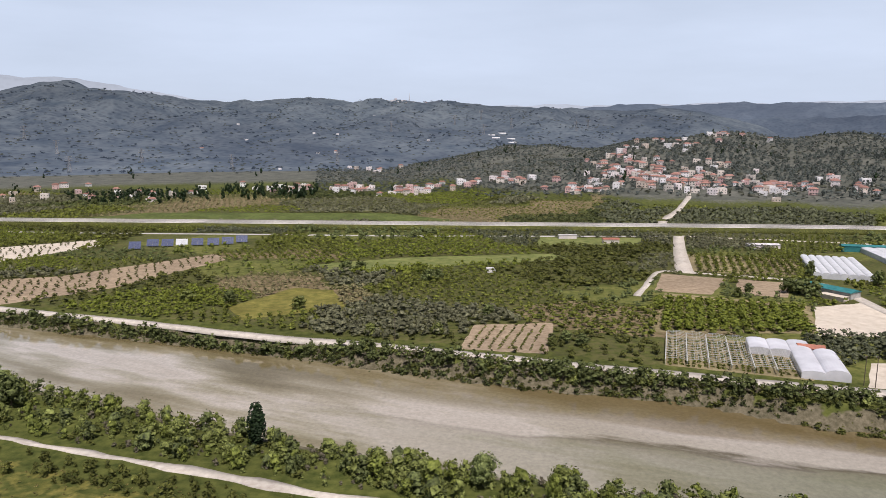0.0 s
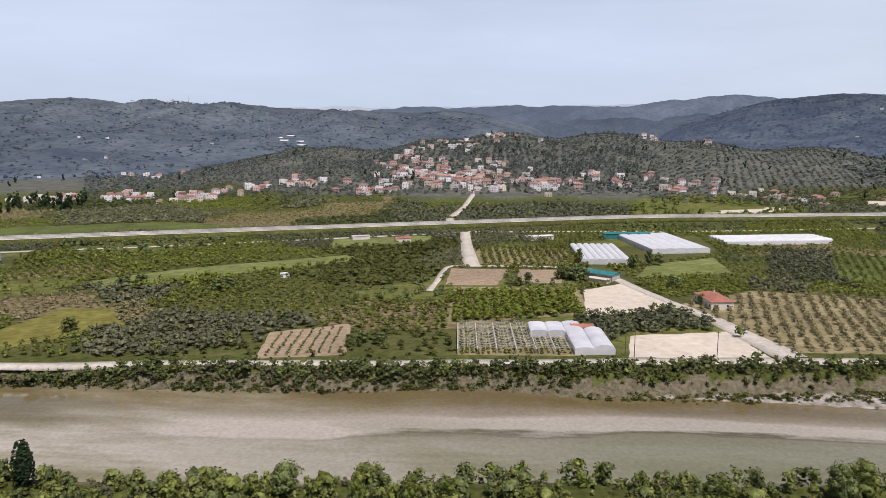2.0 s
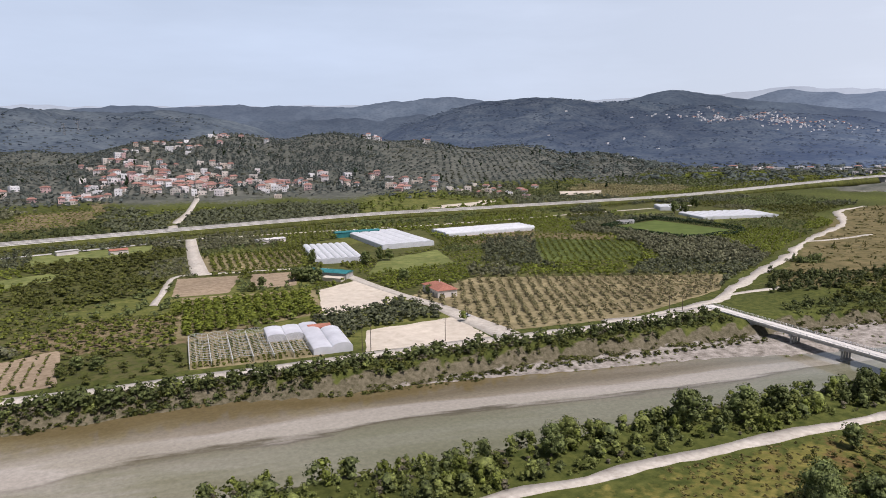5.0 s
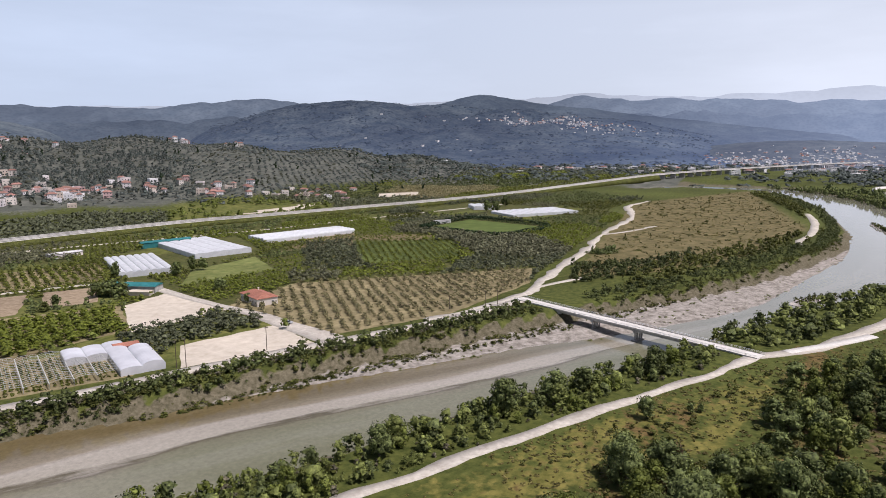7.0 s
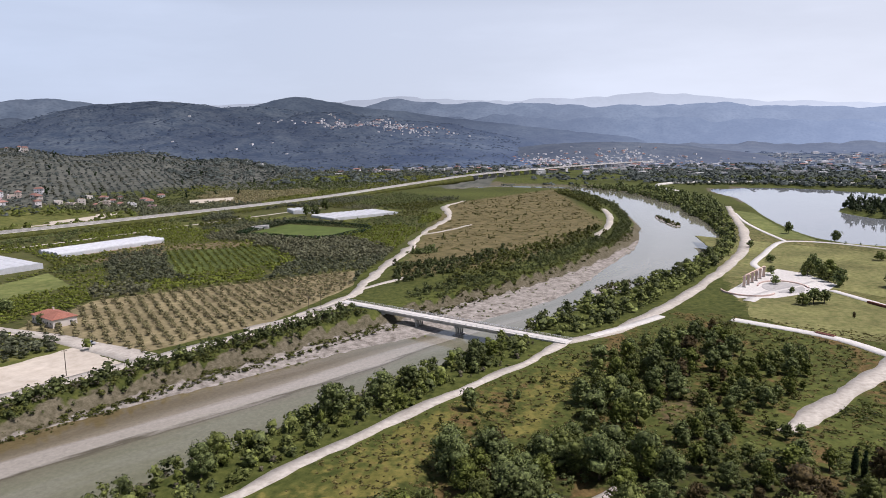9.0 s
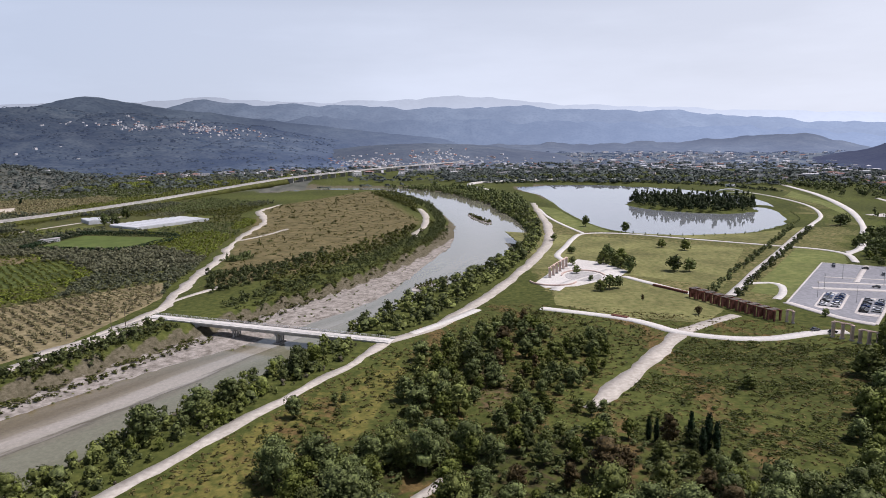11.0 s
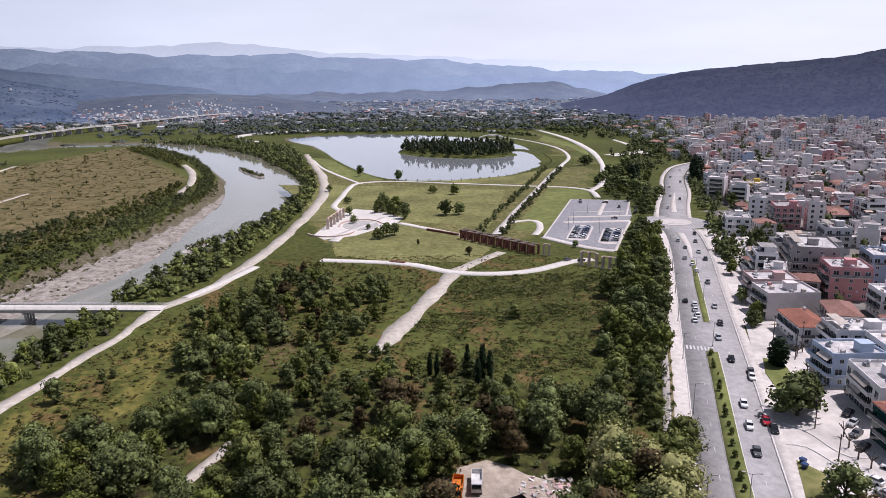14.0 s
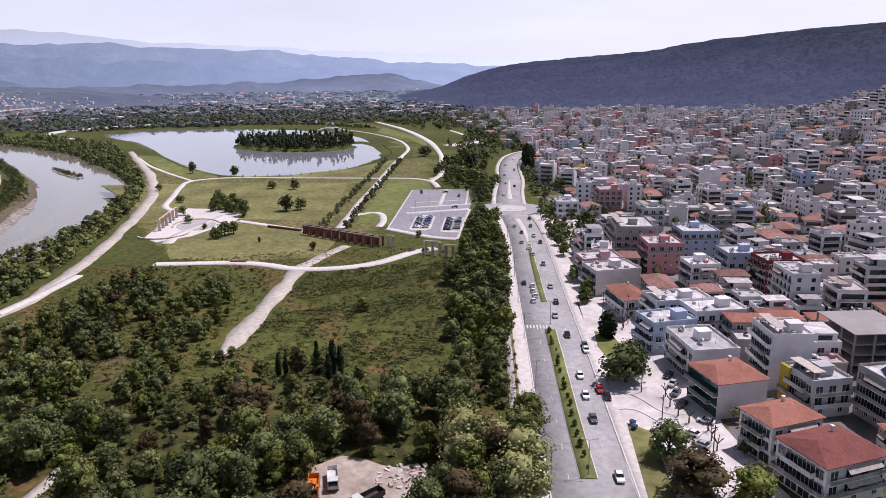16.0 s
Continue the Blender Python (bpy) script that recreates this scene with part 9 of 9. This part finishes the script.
tunnel_house(143.5, 222.5, -16.3, [(8.2, 0, 26, 0, 0)], M_PLASTIC, "short vaulted film greenhouse by the road")
sheet("bare_soil", [(93, 236), (104, 276), (152, 262), (140, 222)], 0.05, M_ORCHARD_SOIL, "weedy soil under the bare arches", "ground", 0.4)
tunnel_house(222, 395, -18.4, [(4.6, 0, 64, 0, 0)] * 7, M_WHITEFILM, "white multi-vault film greenhouse on the plain", 2.4, 3.8)
tunnel_house(287, 417, -9.5, [(8.4, 0, 76, 0, 0)] * 5, M_WHITEFILM, "large white greenhouse with low spans", 3.2, 3.9)
tunnel_house(364, 463, -100, [(5.4, 0, 86, 0, 0)] * 5, M_WHITEFILM, "long white greenhouse of stepped tunnels", 2.2, 4.0)
tunnel_house(618, 372, -24, [(8.2, 0, 44, 0, 0)] * 10, M_WHITEFILM, "wide white greenhouse beside the pitch", 2.0, 3.0)
tunnel_house(652, 446, -40, [(8, 0, 30, 0, 0)] * 3, M_WHITEFILM, "white vaulted farm sheds beyond the pitch", 3.2, 4.2)


def shed(x, y, turn, w, d, h, wall, roof, label, rise=1.0):
    ob = thing("shed", (x, y, ground_z(x, y)), turn, label, "shed", "farm sheds")
    part("wall", Build().box(-w / 2, -d / 2, -0.2, w / 2, d / 2, h), wall, ob)
    a, b = w / 2 + 0.4, d / 2 + 0.4
    part("roof", Build().add([(-a, -b, h), (a, -b, h), (a, b, h), (-a, b, h), (-a, 0, h + rise), (a, 0, h + rise)], [(0, 3, 2, 1), (0, 1, 5, 4), (2, 3, 4, 5), (1, 2, 5), (3, 0, 4)]), roof, ob)
    part("door", Build().box(-1.2, d / 2, 0, 1.2, d / 2 + 0.06, min(2.4, h - 0.2)), M_SHUTTER, ob)
    return ob


shed(306, 488, -9.5, 38, 6, 4.2, M_TEAL, M_TEAL, "teal sheet-metal shed behind the greenhouse")
shed(212, 355, -57, 26, 9, 3.4, M_CONC, M_TEAL, "long shed with a teal metal roof", 1.4)
shed(153, 253, -16, 9, 5, 2.6, WALL["rose"], M_TILE, "small red-roofed shed beside the greenhouse")
shed(35, 404, 10, 5, 3.4, 2.6, WALL["white"], M_FLATROOF, "small white hut in the orchard", 0.4)
shed(130, 520, 0, 12, 6, 3, WALL["cream"], M_TILE, "small farm building with red roof")
shed(100, 540, 5, 14, 5, 3, WALL["pale"], M_FLATROOF, "pale low farm shed", 0.5)
shed(236, 500, 0, 22, 8, 3.2, WALL["pale"], M_FLATROOF, "pale low farm shed", 0.6)
shed(540, 402, -25, 16, 5, 3, WALL["white"], M_FLATROOF, "white changing rooms beside the pitch", 0.4)
shed(-235, 312, 10, 6, 4, 2.6, WALL["white"], M_TILE, "small white farm hut with tiled roof")
shed(208, 343, -57, 12, 5, 2.2, M_LOT, M_LOT, "heap of building materials", 0.3)
house(237, 279, 78, 20, 11, 1, "cream", "hip", 900, False, "low farmhouse with an orange tiled hipped roof", group="farm houses", storey=3.4, shop=False)
# dark hedge fence round the pitch
for k, (p, q) in enumerate((((503, 394), (506, 312)), ((506, 312), (576, 309)), ((576, 309), (580, 400)), ((580, 400), (503, 394)))):
    e = spline([p, q], 2.2)
    planting("pitch_hedge", MIDDLE, e[:, 0], e[:, 1], 2.2, 2.6, M_CYPRESS, "dark clipped hedge round the pitch", "hedge", 300 + k)


# ---- solar trackers ----
panel_mesh = Build().box(0.03, -0.06, 0.03, 1.37, 0.06, 1.32)
panel_data = panel_mesh.data("panel", mat("tracker_panel", (0.05, 0.06, 0.12), (0.1, 0.12, 0.2), scale=1, rough=0.25, bump=0, spec=0.6))
# white film on one array's panels paints its sun glint
panel_painted_glint = panel_mesh.data("panel", M_WHITEFILM)
for k, (x, y) in enumerate(((-214, 470), (-206, 481), (-196, 483), (-186, 484), (-176, 488), (-165, 490), (-156, 495), (-148, 503))):
    ob = thing("solar_tracker", (x, y, 0), 8, "blue solar panel array on a post" if k != 3 else "solar panel array with its sun glint painted white", "solar panel", "solar trackers")
    part("post", Build().tube((0, 0.4, -0.3), (0, 0.3, 2.8), 0.18, 0.14, 8), M_METAL, ob)
    rack = part("rack", Build().box(-4.2, 0.06, 0, 4.2, 0.14, 0.2).box(-4.2, 0.06, 2.6, 4.2, 0.14, 2.8), M_METAL, ob)
    rack.matrix_basis = pose(0, 0, 0.9, -28, 0, 0)
    for i in range(6):
        for j in range(4):
            put("panel", panel_data if k != 3 else panel_painted_glint, rack, -4.2 + i * 1.4, 0, j * 1.35)


def on_slope(az, rise):
    """The place on the northern hills at a bearing and rise from the eye."""
    d = np.arange(1250, 2940, 6.0)
    x, y = EYE[0] + d * math.sin(radians(az)), EYE[1] + d * math.cos(radians(az))
    z = np.maximum(height(x, y), np.where(d > 1300, fold_z(RANGE_W, np.full(len(d), az), d, 2950, 1650), 0))
    k = int(np.argmax(np.degrees(np.arctan2(z - 85.5, d)) >= rise))
    return float(x[k]), float(y[k]), float(z[k])


for az, rise in ((2.0, -0.55), (2.9, -0.4), (3.6, -0.85), (3.7, -1.15), (2.4, -0.8)):
    x, y, z = on_slope(az, rise)
    ob = thing("solar_field", (x, y, z), -az, "pale solar panel rows on the hillside", "solar panel", "hillside solar rows")
    for k in range(5):
        part("panel_row", Build().add([(-11, k * 7, 1.0), (11, k * 7, 1.0), (11, k * 7 + 4, 3.6), (-11, k * 7 + 4, 3.6), (-11, k * 7, 1.2), (11, k * 7, 1.2), (11, k * 7 + 4, 3.8), (-11, k * 7 + 4, 3.8)], [(0, 3, 2, 1), (4, 5, 6, 7), (0, 1, 5, 4), (1, 2, 6, 5), (2, 3, 7, 6), (3, 0, 4, 7)]), M_TANK, ob)


# ---- power pylons and mast ----
def pylon_mesh(tall, foot):
    b = Build()
    t = 0.3
    for sx in (-1, 1):
        for sy in (-1, 1):
            b.tube((sx * foot, sy * foot, -2), (sx * 0.5, sy * 0.5, tall), t, t * 0.6, 4)
    for k in range(7):
        u0, u1 = k / 7, (k + 1) / 7
        f0, f1 = foot + (0.5 - foot) * u0, foot + (0.5 - foot) * u1
        for s in (-1, 1):
            b.tube((-f0, s * f0, tall * u0), (f1, s * f1, tall * u1), 0.16, 0.16, 4).tube((s * f0, f0, tall * u0), (s * f1, -f1, tall * u1), 0.16, 0.16, 4)
    return b


pylon_body = pylon_mesh(30, 3.2).data("tower", M_METAL)
pylon_arm = Build().tube((-7, 0, 0), (7, 0, 0), 0.22, 0.22, 4).tube((-7, 0, 0), (0, 0, 1.6), 0.15, 0.15, 4).tube((7, 0, 0), (0, 0, 1.6), 0.15, 0.15, 4).data("arm", M_METAL)
for az, rise in ((-32.2, -0.8), (-29.6, -3.2), (-30.3, -1.9), (-24.8, -2.6), (-18.4, -3.2), (-10.3, -2.9), (-6, -0.3), (-0.9, 0.2), (1.4, -0.5), (1.2, 0.7), (3.6, 0.0), (8.7, -0.2), (9.6, 0.0)):
    x, y, z = on_slope(az, rise)
    k = 1.0
    ob = thing("power_pylon", (x, y, z), -az + 20, "grey steel lattice power pylon on the hillside", "pylon", "power pylons")
    part("tower", pylon_body, None, ob)
    for z in (22, 25.5, 29):
        put("arm", pylon_arm, ob, 0, 0, z)
    ob.scale = (k, k, k)

# ---- park structures ----
M_BRICK = mat("dark_brick", (0.11, 0.045, 0.035), (0.2, 0.085, 0.065), scale=1.2, rough=0.9, bump=0.3, each=0.15)
M_PINKSTONE = mat("pink_stone", (0.5, 0.37, 0.31), (0.64, 0.5, 0.43), scale=0.8, rough=0.9, bump=0.2, each=0.1)


def brick_pergola():
    a, b = Vector((399, -86.5)), Vector((352.5, -116.5))
    n = 10
    turn = math.degrees(math.atan2(b.y - a.y, b.x - a.x))
    ob = thing("pergola", (a.x, a.y, 0), turn, "long dark brick pergola of repeated portals", "pergola")
    step = (b - a).length / n
    for k in range(n):
        x = k * step
        for y in (-2.2, 1.5):
            for u in (0.2, step - 1.7):
                part("brick_pier", Build().box(x + u, y, 0, x + u + 0.9, y + 0.7, 4.4), M_BRICK, ob)
            part("lintel", Build().box(x, y - 0.1, 4.4, x + step - 0.6, y + 0.8, 5.0), M_BRICK, ob)
        part("brick_wall", Build().box(x + 0.25, -1.5, 0, x + 0.65, 1.5, 4.4), M_BRICK, ob)
        for j in range(4):
            part("beam", Build().box(x + 0.3 + j * 0.9, -2.6, 5.0, x + 0.55 + j * 0.9, 2.6, 5.25), M_SHUTTER, ob)
    return ob


brick_pergola()


def colonnade(points, turn, tall, size, label, beams=True):
    ob = thing("colonnade", (points[0][0], points[0][1], 0), 0, label, "columns")
    x0, y0 = points[0]
    for x, y in points:
        c = part("column", Build().box(x - x0 - size / 2, y - y0 - size / 2, 0, x - x0 + size / 2, y - y0 + size / 2, tall), M_PINKSTONE, ob)
        part("capital", Build().box(x - x0 - size * 0.65, y - y0 - size * 0.65, tall, x - x0 + size * 0.65, y - y0 + size * 0.65, tall + 0.4), M_PINKSTONE, c)
        part("plinth", Build().box(x - x0 - size * 0.7, y - y0 - size * 0.7, -0.2, x - x0 + size * 0.7, y - y0 + size * 0.7, 0.6), M_CONC, c)
    if beams:
        for (xa, ya), (xb, yb) in zip(points[:-1], points[1:]):
            a, b = Vector((xa - x0, ya - y0, tall + 0.65)), Vector((xb - x0, yb - y0, tall + 0.65))
            part("beam", Build().tube(a, b, 0.35, 0.35, 4), M_PINKSTONE, ob)
    return ob


colonnade([(440, -12), (447, -14), (454, -16), (461, -18), (468, -20), (475, -22)], 0, 6.0, 1.5, "row of tall pinkish brick columns at the round plaza")
colonnade([(329.5, -131), (327, -133.8), (324.5, -136.6)], 0, 6.2, 1.1, "tall pinkish stone gate columns by the parking", True)
colonnade([(321.5, -138.5), (319.3, -141), (317, -143.5)], 0, 5.2, 1.1, "tall pinkish stone gate columns by the parking", True)
colonnade([(352, -119.5), (350, -121.5)], 0, 5.2, 0.9, "pair of pale gate posts at the pergola end", True)
sheet("round_plaza", [(418, -28), (411, -10), (424, -4), (440, -8), (476, -17), (505, -30), (496, -44), (467, -60), (448, -54), (432, -40)], 0.14, M_PATH, "pale paved round plaza", "pavement", 0.2)
cx, cy = 447, -32
sheet("stage", [(cx + 15 * math.cos(a * math.tau / 40), cy + 11 * math.sin(a * math.tau / 40)) for a in range(40)], 0.24, M_CONC, "grey circular stage floor", "pavement", 0, smooth=False)
for k in range(16):
    a0, a1 = radians(-80 + k * 11), radians(-80 + k * 11 + 10.2)
    q = [(cx + r0 * math.cos(a), cy + r0 * 0.74 * math.sin(a)) for r0, a in ((17, a0), (17, a1), (18.2, a1), (18.2, a0))]
    tagged(part("stone_bench", Build().prism(q, 0, 0.75), M_PINKSTONE), "curved stone bench block round the stage", "bench", "stage benches")
for k in range(18):
    a0, a1 = radians(100 + k * 9), radians(100 + k * 9 + 8.6)
    q = [(430 + r0 * math.cos(a), -14 + r0 * math.sin(a)) for r0, a in ((13, a0), (13, a1), (13.8, a1), (13.8, a0))]
    tagged(part("low_wall", Build().prism(q, 0, 0.9), M_PINKSTONE), "curved low stone wall block", "wall", "curved wall")
ribbon("park_path", [(405, -15), (425, -22), (450, -38), (470, -50)], 6, 0.2, M_PATH, "pale paved walk to the plaza", "path", 0.1, 61)
tagged(part("brick_bench_wall", Build().box(0, -0.6, 0, 24, 0.6, 1.2).turned(pose(424, -70, 0, 0, 0, -140)), M_BRICK), "long low dark brick wall beside the promenade", "wall")
ob = thing("footbridge", (352, -46, 0.2), 60, "small dark timber footbridge beside the path", "footbridge")
part("deck", Build().box(-4, -1, 0.2, 4, 1, 0.4), M_BRICK, ob)
for y in (-1, 1):
    part("railing", Build().box(-4, y - 0.08, 1.0, 4, y + 0.08, 1.15).box(-4, y - 0.06, 0.4, -3.85, y + 0.06, 1.0).box(3.85, y - 0.06, 0.4, 4, y + 0.06, 1.0), M_BRICK, ob)
ob = thing("arch_bridge", (1060, -250, -1.2), -70, "white arched footbridge over the lake inlet", "footbridge")
arc = Build()
for k in range(12):
    a, b = math.pi * k / 12, math.pi * (k + 1) / 12
    arc.tube((-24 * math.cos(a), 0, 7 * math.sin(a)), (-24 * math.cos(b), 0, 7 * math.sin(b)), 0.9, 0.9, 6)
part("arch", arc, M_WHITEFILM, ob)
part("deck", Build().box(-26, -1.5, 1.2, 26, 1.5, 1.8), M_WHITEFILM, ob)

# ---- car park ----
PARK_LOT = [(391, -131), (509, -187), (495, -226), (440, -204), (352, -157), (362, -146)]
sheet("car_park", PARK_LOT, 0.1, M_LOT_ASPHALT, "asphalt car park with white kerbs", "road", 0.0)
for k, (line, w) in enumerate((([(391, -131), (450, -159), (509, -187)], 1.0), ([(509, -187), (495, -226)], 1.0), ([(428, -155), (426, -175), (424, -196)], 5.5), ([(444, -163), (442, -185), (440, -204)], 3.5), ([(446, -184), (475, -198), (501, -211)], 3.0),
                               ([(440, -200), (465, -212), (493, -225)], 1.5), ([(391, -131), (362, -146), (352, -157)], 5), ([(352, -157), (395, -180), (424, -196)], 1.6), ([(460, -172), (457, -190), (455, -206)], 2.0))):
    ribbon("car_park_walk", line, w, 0.24, M_PAVE, "pale paved walk across the car park", "pavement", 0, 70 + k, depth=0.3)
ex, nr = Vector((0.9, -0.435)), Vector((-0.435, -0.9))
for k, base in enumerate((Vector((382, -147)), Vector((370, -161)))):
    p = [tuple(base + ex * s + nr * t) for s, t in ((0, -6), (36, -6), (39, -3), (39, 3), (36, 6), (0, 6), (-3, 3), (-3, -3))]
    sheet("parking_island", p, 0.2, M_PAVE, "pale paved parking island with rounded ends", "pavement", 0)
    q = [tuple(base + ex * s + nr * t) for s, t in ((2, -4.9), (34, -4.9), (34, 4.9), (2, 4.9))]
    sheet("parking_bay", q, 0.26, M_LOT_ASPHALT, "dark asphalt parking bays", "road", 0)
    pc = random.Random(k + 3)
    for s in range(11):
        for t in (-2.6, 2.6):
            if pc.random() < 0.72:
                c = base + ex * (3.5 + s * 2.8) + nr * t
                car(c.x, c.y, math.degrees(math.atan2(nr.y, nr.x)) + (180 if t > 0 else 0), pc.choice(("black", "grey", "grey", "silver", "white", "black", "blue")), "cars in the car park", 0.3)
for x, y, t in ((500, -191, -25), (494, -189, -25), (488, -205, 65), (432, -189, 60), (335, -133, -60), (338, -127, -60), (447, -209, -25), (452, -212, -25), (462, -216, -25), (470, -208, -25)):
    car(x, y, t, "black" if x % 2 else "grey", "cars in the car park", 0.3)
for x, y in ((405, -150), (395, -165), (425, -160), (455, -180), (440, -196)):
    street_lamp(x, y, 60, (-1, 1))

# ---- yard with lorries ----
M_ORANGE = mat("orange_paint", (0.5, 0.14, 0.02), (0.6, 0.2, 0.04), scale=1, rough=0.4, bump=0)
M_RUST = mat("dark_steel", (0.03, 0.03, 0.03), (0.08, 0.07, 0.06), scale=1, rough=0.7, bump=0.2)
BIGWHEEL = Build().tube((0, -0.16, 0), (0, 0.16, 0), 0.5, 0.5, 14).data("wheel", M_TYRE)


def lorry(x, y, turn, cab, bed, label):
    ob = thing("lorry", (x, y, 0.1), turn, label, "lorry", "yard vehicles")
    part("chassis", Build().box(-3.4, -0.5, 0.6, 3.6, 0.5, 0.95), M_RUST, ob)
    c = part("cab", side_body([(1.8, 0.8), (3.7, 0.8), (3.75, 1.6), (3.5, 2.7), (1.8, 2.8)], 1.15), cab, ob)
    part("windscreen", Build().add([(3.76, -0.95, 1.65), (3.76, 0.95, 1.65), (3.56, 0.95, 2.55), (3.56, -0.95, 2.55), (3.8, -0.95, 1.65), (3.8, 0.95, 1.65), (3.6, 0.95, 2.55), (3.6, -0.95, 2.55)], [(0, 3, 2, 1), (4, 5, 6, 7), (0, 1, 5, 4), (1, 2, 6, 5), (2, 3, 7, 6), (3, 0, 4, 7)]), M_CARGLASS, c)
    b = Build().box(-3.6, -1.2, 0.95, 1.6, 1.2, 1.15)
    for y0, y1 in ((-1.2, -1.1), (1.1, 1.2)):
        b.box(-3.6, y0, 1.15, 1.6, y1, 2.2)
    b.box(-3.6, -1.1, 1.15, -3.5, 1.1, 2.2).box(1.5, -1.1, 1.15, 1.6, 1.1, 2.5)
    part("tipper_bed", b, bed, ob)
    for wx in (-2.6, -1.4, 2.7):
        for wy in (-1.0, 1.0):
            put("wheel", BIGWHEEL, ob, wx, wy, 0.5)
    return ob


lorry(154.5, -45, 168, M_FRAME, M_FRAME, "white box lorry parked in the yard")
lorry(153, -40.5, 166, M_ORANGE, M_ORANGE, "orange tipper lorry parked in the yard")
lorry(144.5, -50, 110, M_FRAME, M_RUST, "white lorry with an empty dark tipper bed")
lorry(146, -33, 115, M_FRAME, M_RUST, "lorry with an empty dark tipper bed")
lorry(146, -27, 200, M_FRAME, M_FRAME, "white lorry at the edge of the yard")


def digger(x, y, turn):
    ob = thing("excavator", (x, y, 0.1), turn, "orange and grey wheeled excavator with a folded arm", "excavator", "yard vehicles")
    part("chassis", Build().box(-1.8, -1.0, 0.7, 1.8, 1.0, 1.1), M_RUST, ob)
    part("engine_cover", side_body([(-2.0, 1.1), (0.2, 1.1), (0.2, 2.0), (-1.9, 1.9)], 1.1), M_ORANGE, ob)
    cab = part("cab", side_body([(0.2, 1.1), (1.4, 1.1), (1.3, 2.6), (0.2, 2.7)], 0.6), M_CARGLASS, ob)
    part("cab_roof", Build().box(0.1, -0.65, 2.66, 1.4, 0.65, 2.78), M_FRAME, cab)
    arm = part("boom", Build().tube((1.2, -0.7, 1.4), (2.8, -0.7, 3.6), 0.22, 0.18, 6).tube((2.8, -0.7, 3.6), (4.0, -0.7, 1.8), 0.18, 0.14, 6), M_ORANGE, ob)
    part("bucket", Build().box(3.7, -1.2, 0.9, 4.5, -0.2, 1.8), M_RUST, arm)
    for wx in (-1.2, 1.2):
        for wy in (-1.0, 1.0):
            put("wheel", BIGWHEEL, ob, wx, wy, 0.5)
    return ob


digger(151.5, -37, 210)
rubble = random.Random(8)
for k in range(70):
    x, y = rubble.gauss(151.5, 2.2), rubble.gauss(-60.1, 3.0)
    s = rubble.uniform(0.15, 0.7)
    b = Build().box(-s, -s * rubble.uniform(0.4, 1), 0, s, s * rubble.uniform(0.4, 1), s * rubble.uniform(0.2, 0.7)).turned(pose(x, y, 0.1, rubble.uniform(-25, 25), rubble.uniform(-25, 25), rubble.uniform(0, 360)))
    tagged(part("rubble_piece", b, rubble.choice((M_FRAME, M_CONC, M_LOT, WALL["pink"]))), "broken piece of pale building rubble", "rubble", "rubble heap")
for x, y, c in ((150.5, -119.5, "b"), (148.5, -118.5, "b")):
    ob = thing("bin", (x, y, 0.35), 20, "blue wheeled recycling bin on the pavement", "bin", "bins")
    part("body", Build().add([(-0.5, -0.4, 0.1), (0.5, -0.4, 0.1), (0.5, 0.4, 0.1), (-0.5, 0.4, 0.1), (-0.65, -0.55, 1.1), (0.65, -0.55, 1.1), (0.65, 0.55, 1.1), (-0.65, 0.55, 1.1)], [(0, 3, 2, 1), (4, 5, 6, 7), (0, 1, 5, 4), (1, 2, 6, 5), (2, 3, 7, 6), (3, 0, 4, 7)]), CAR_PAINT["blue"], ob)
    part("lid", Build().box(-0.68, -0.58, 1.1, 0.68, 0.58, 1.22), CAR_PAINT["blue"], ob)

# ---- islets and stones in the river ----
for k, (x, y, a, l, w) in enumerate(((436, 60, -20, 20, 6), (760, 62, 20, 26, 5), (790, 75, 20, 30, 4))):
    n = 24
    p = [(x + l * math.cos(t * math.tau / n) * math.cos(radians(a)) - w * math.sin(t * math.tau / n) * math.sin(radians(a)), y + l * math.cos(t * math.tau / n) * math.sin(radians(a)) + w * math.sin(t * math.tau / n) * math.cos(radians(a))) for t in range(n)]
    sheet("gravel_islet", p, WATER_Z + 0.15, M_GRAVEL, "low gravel islet in the river", "islet", 0.5, k, smooth=False)
    px, py = cast(p, 36, 400 + k)
    planting("islet_tufts", TUFT, px, py, 3.2, 2.2, M_SCRUB, "scrub on the gravel islet", "shrubs", 400 + k, sink=-0.25)
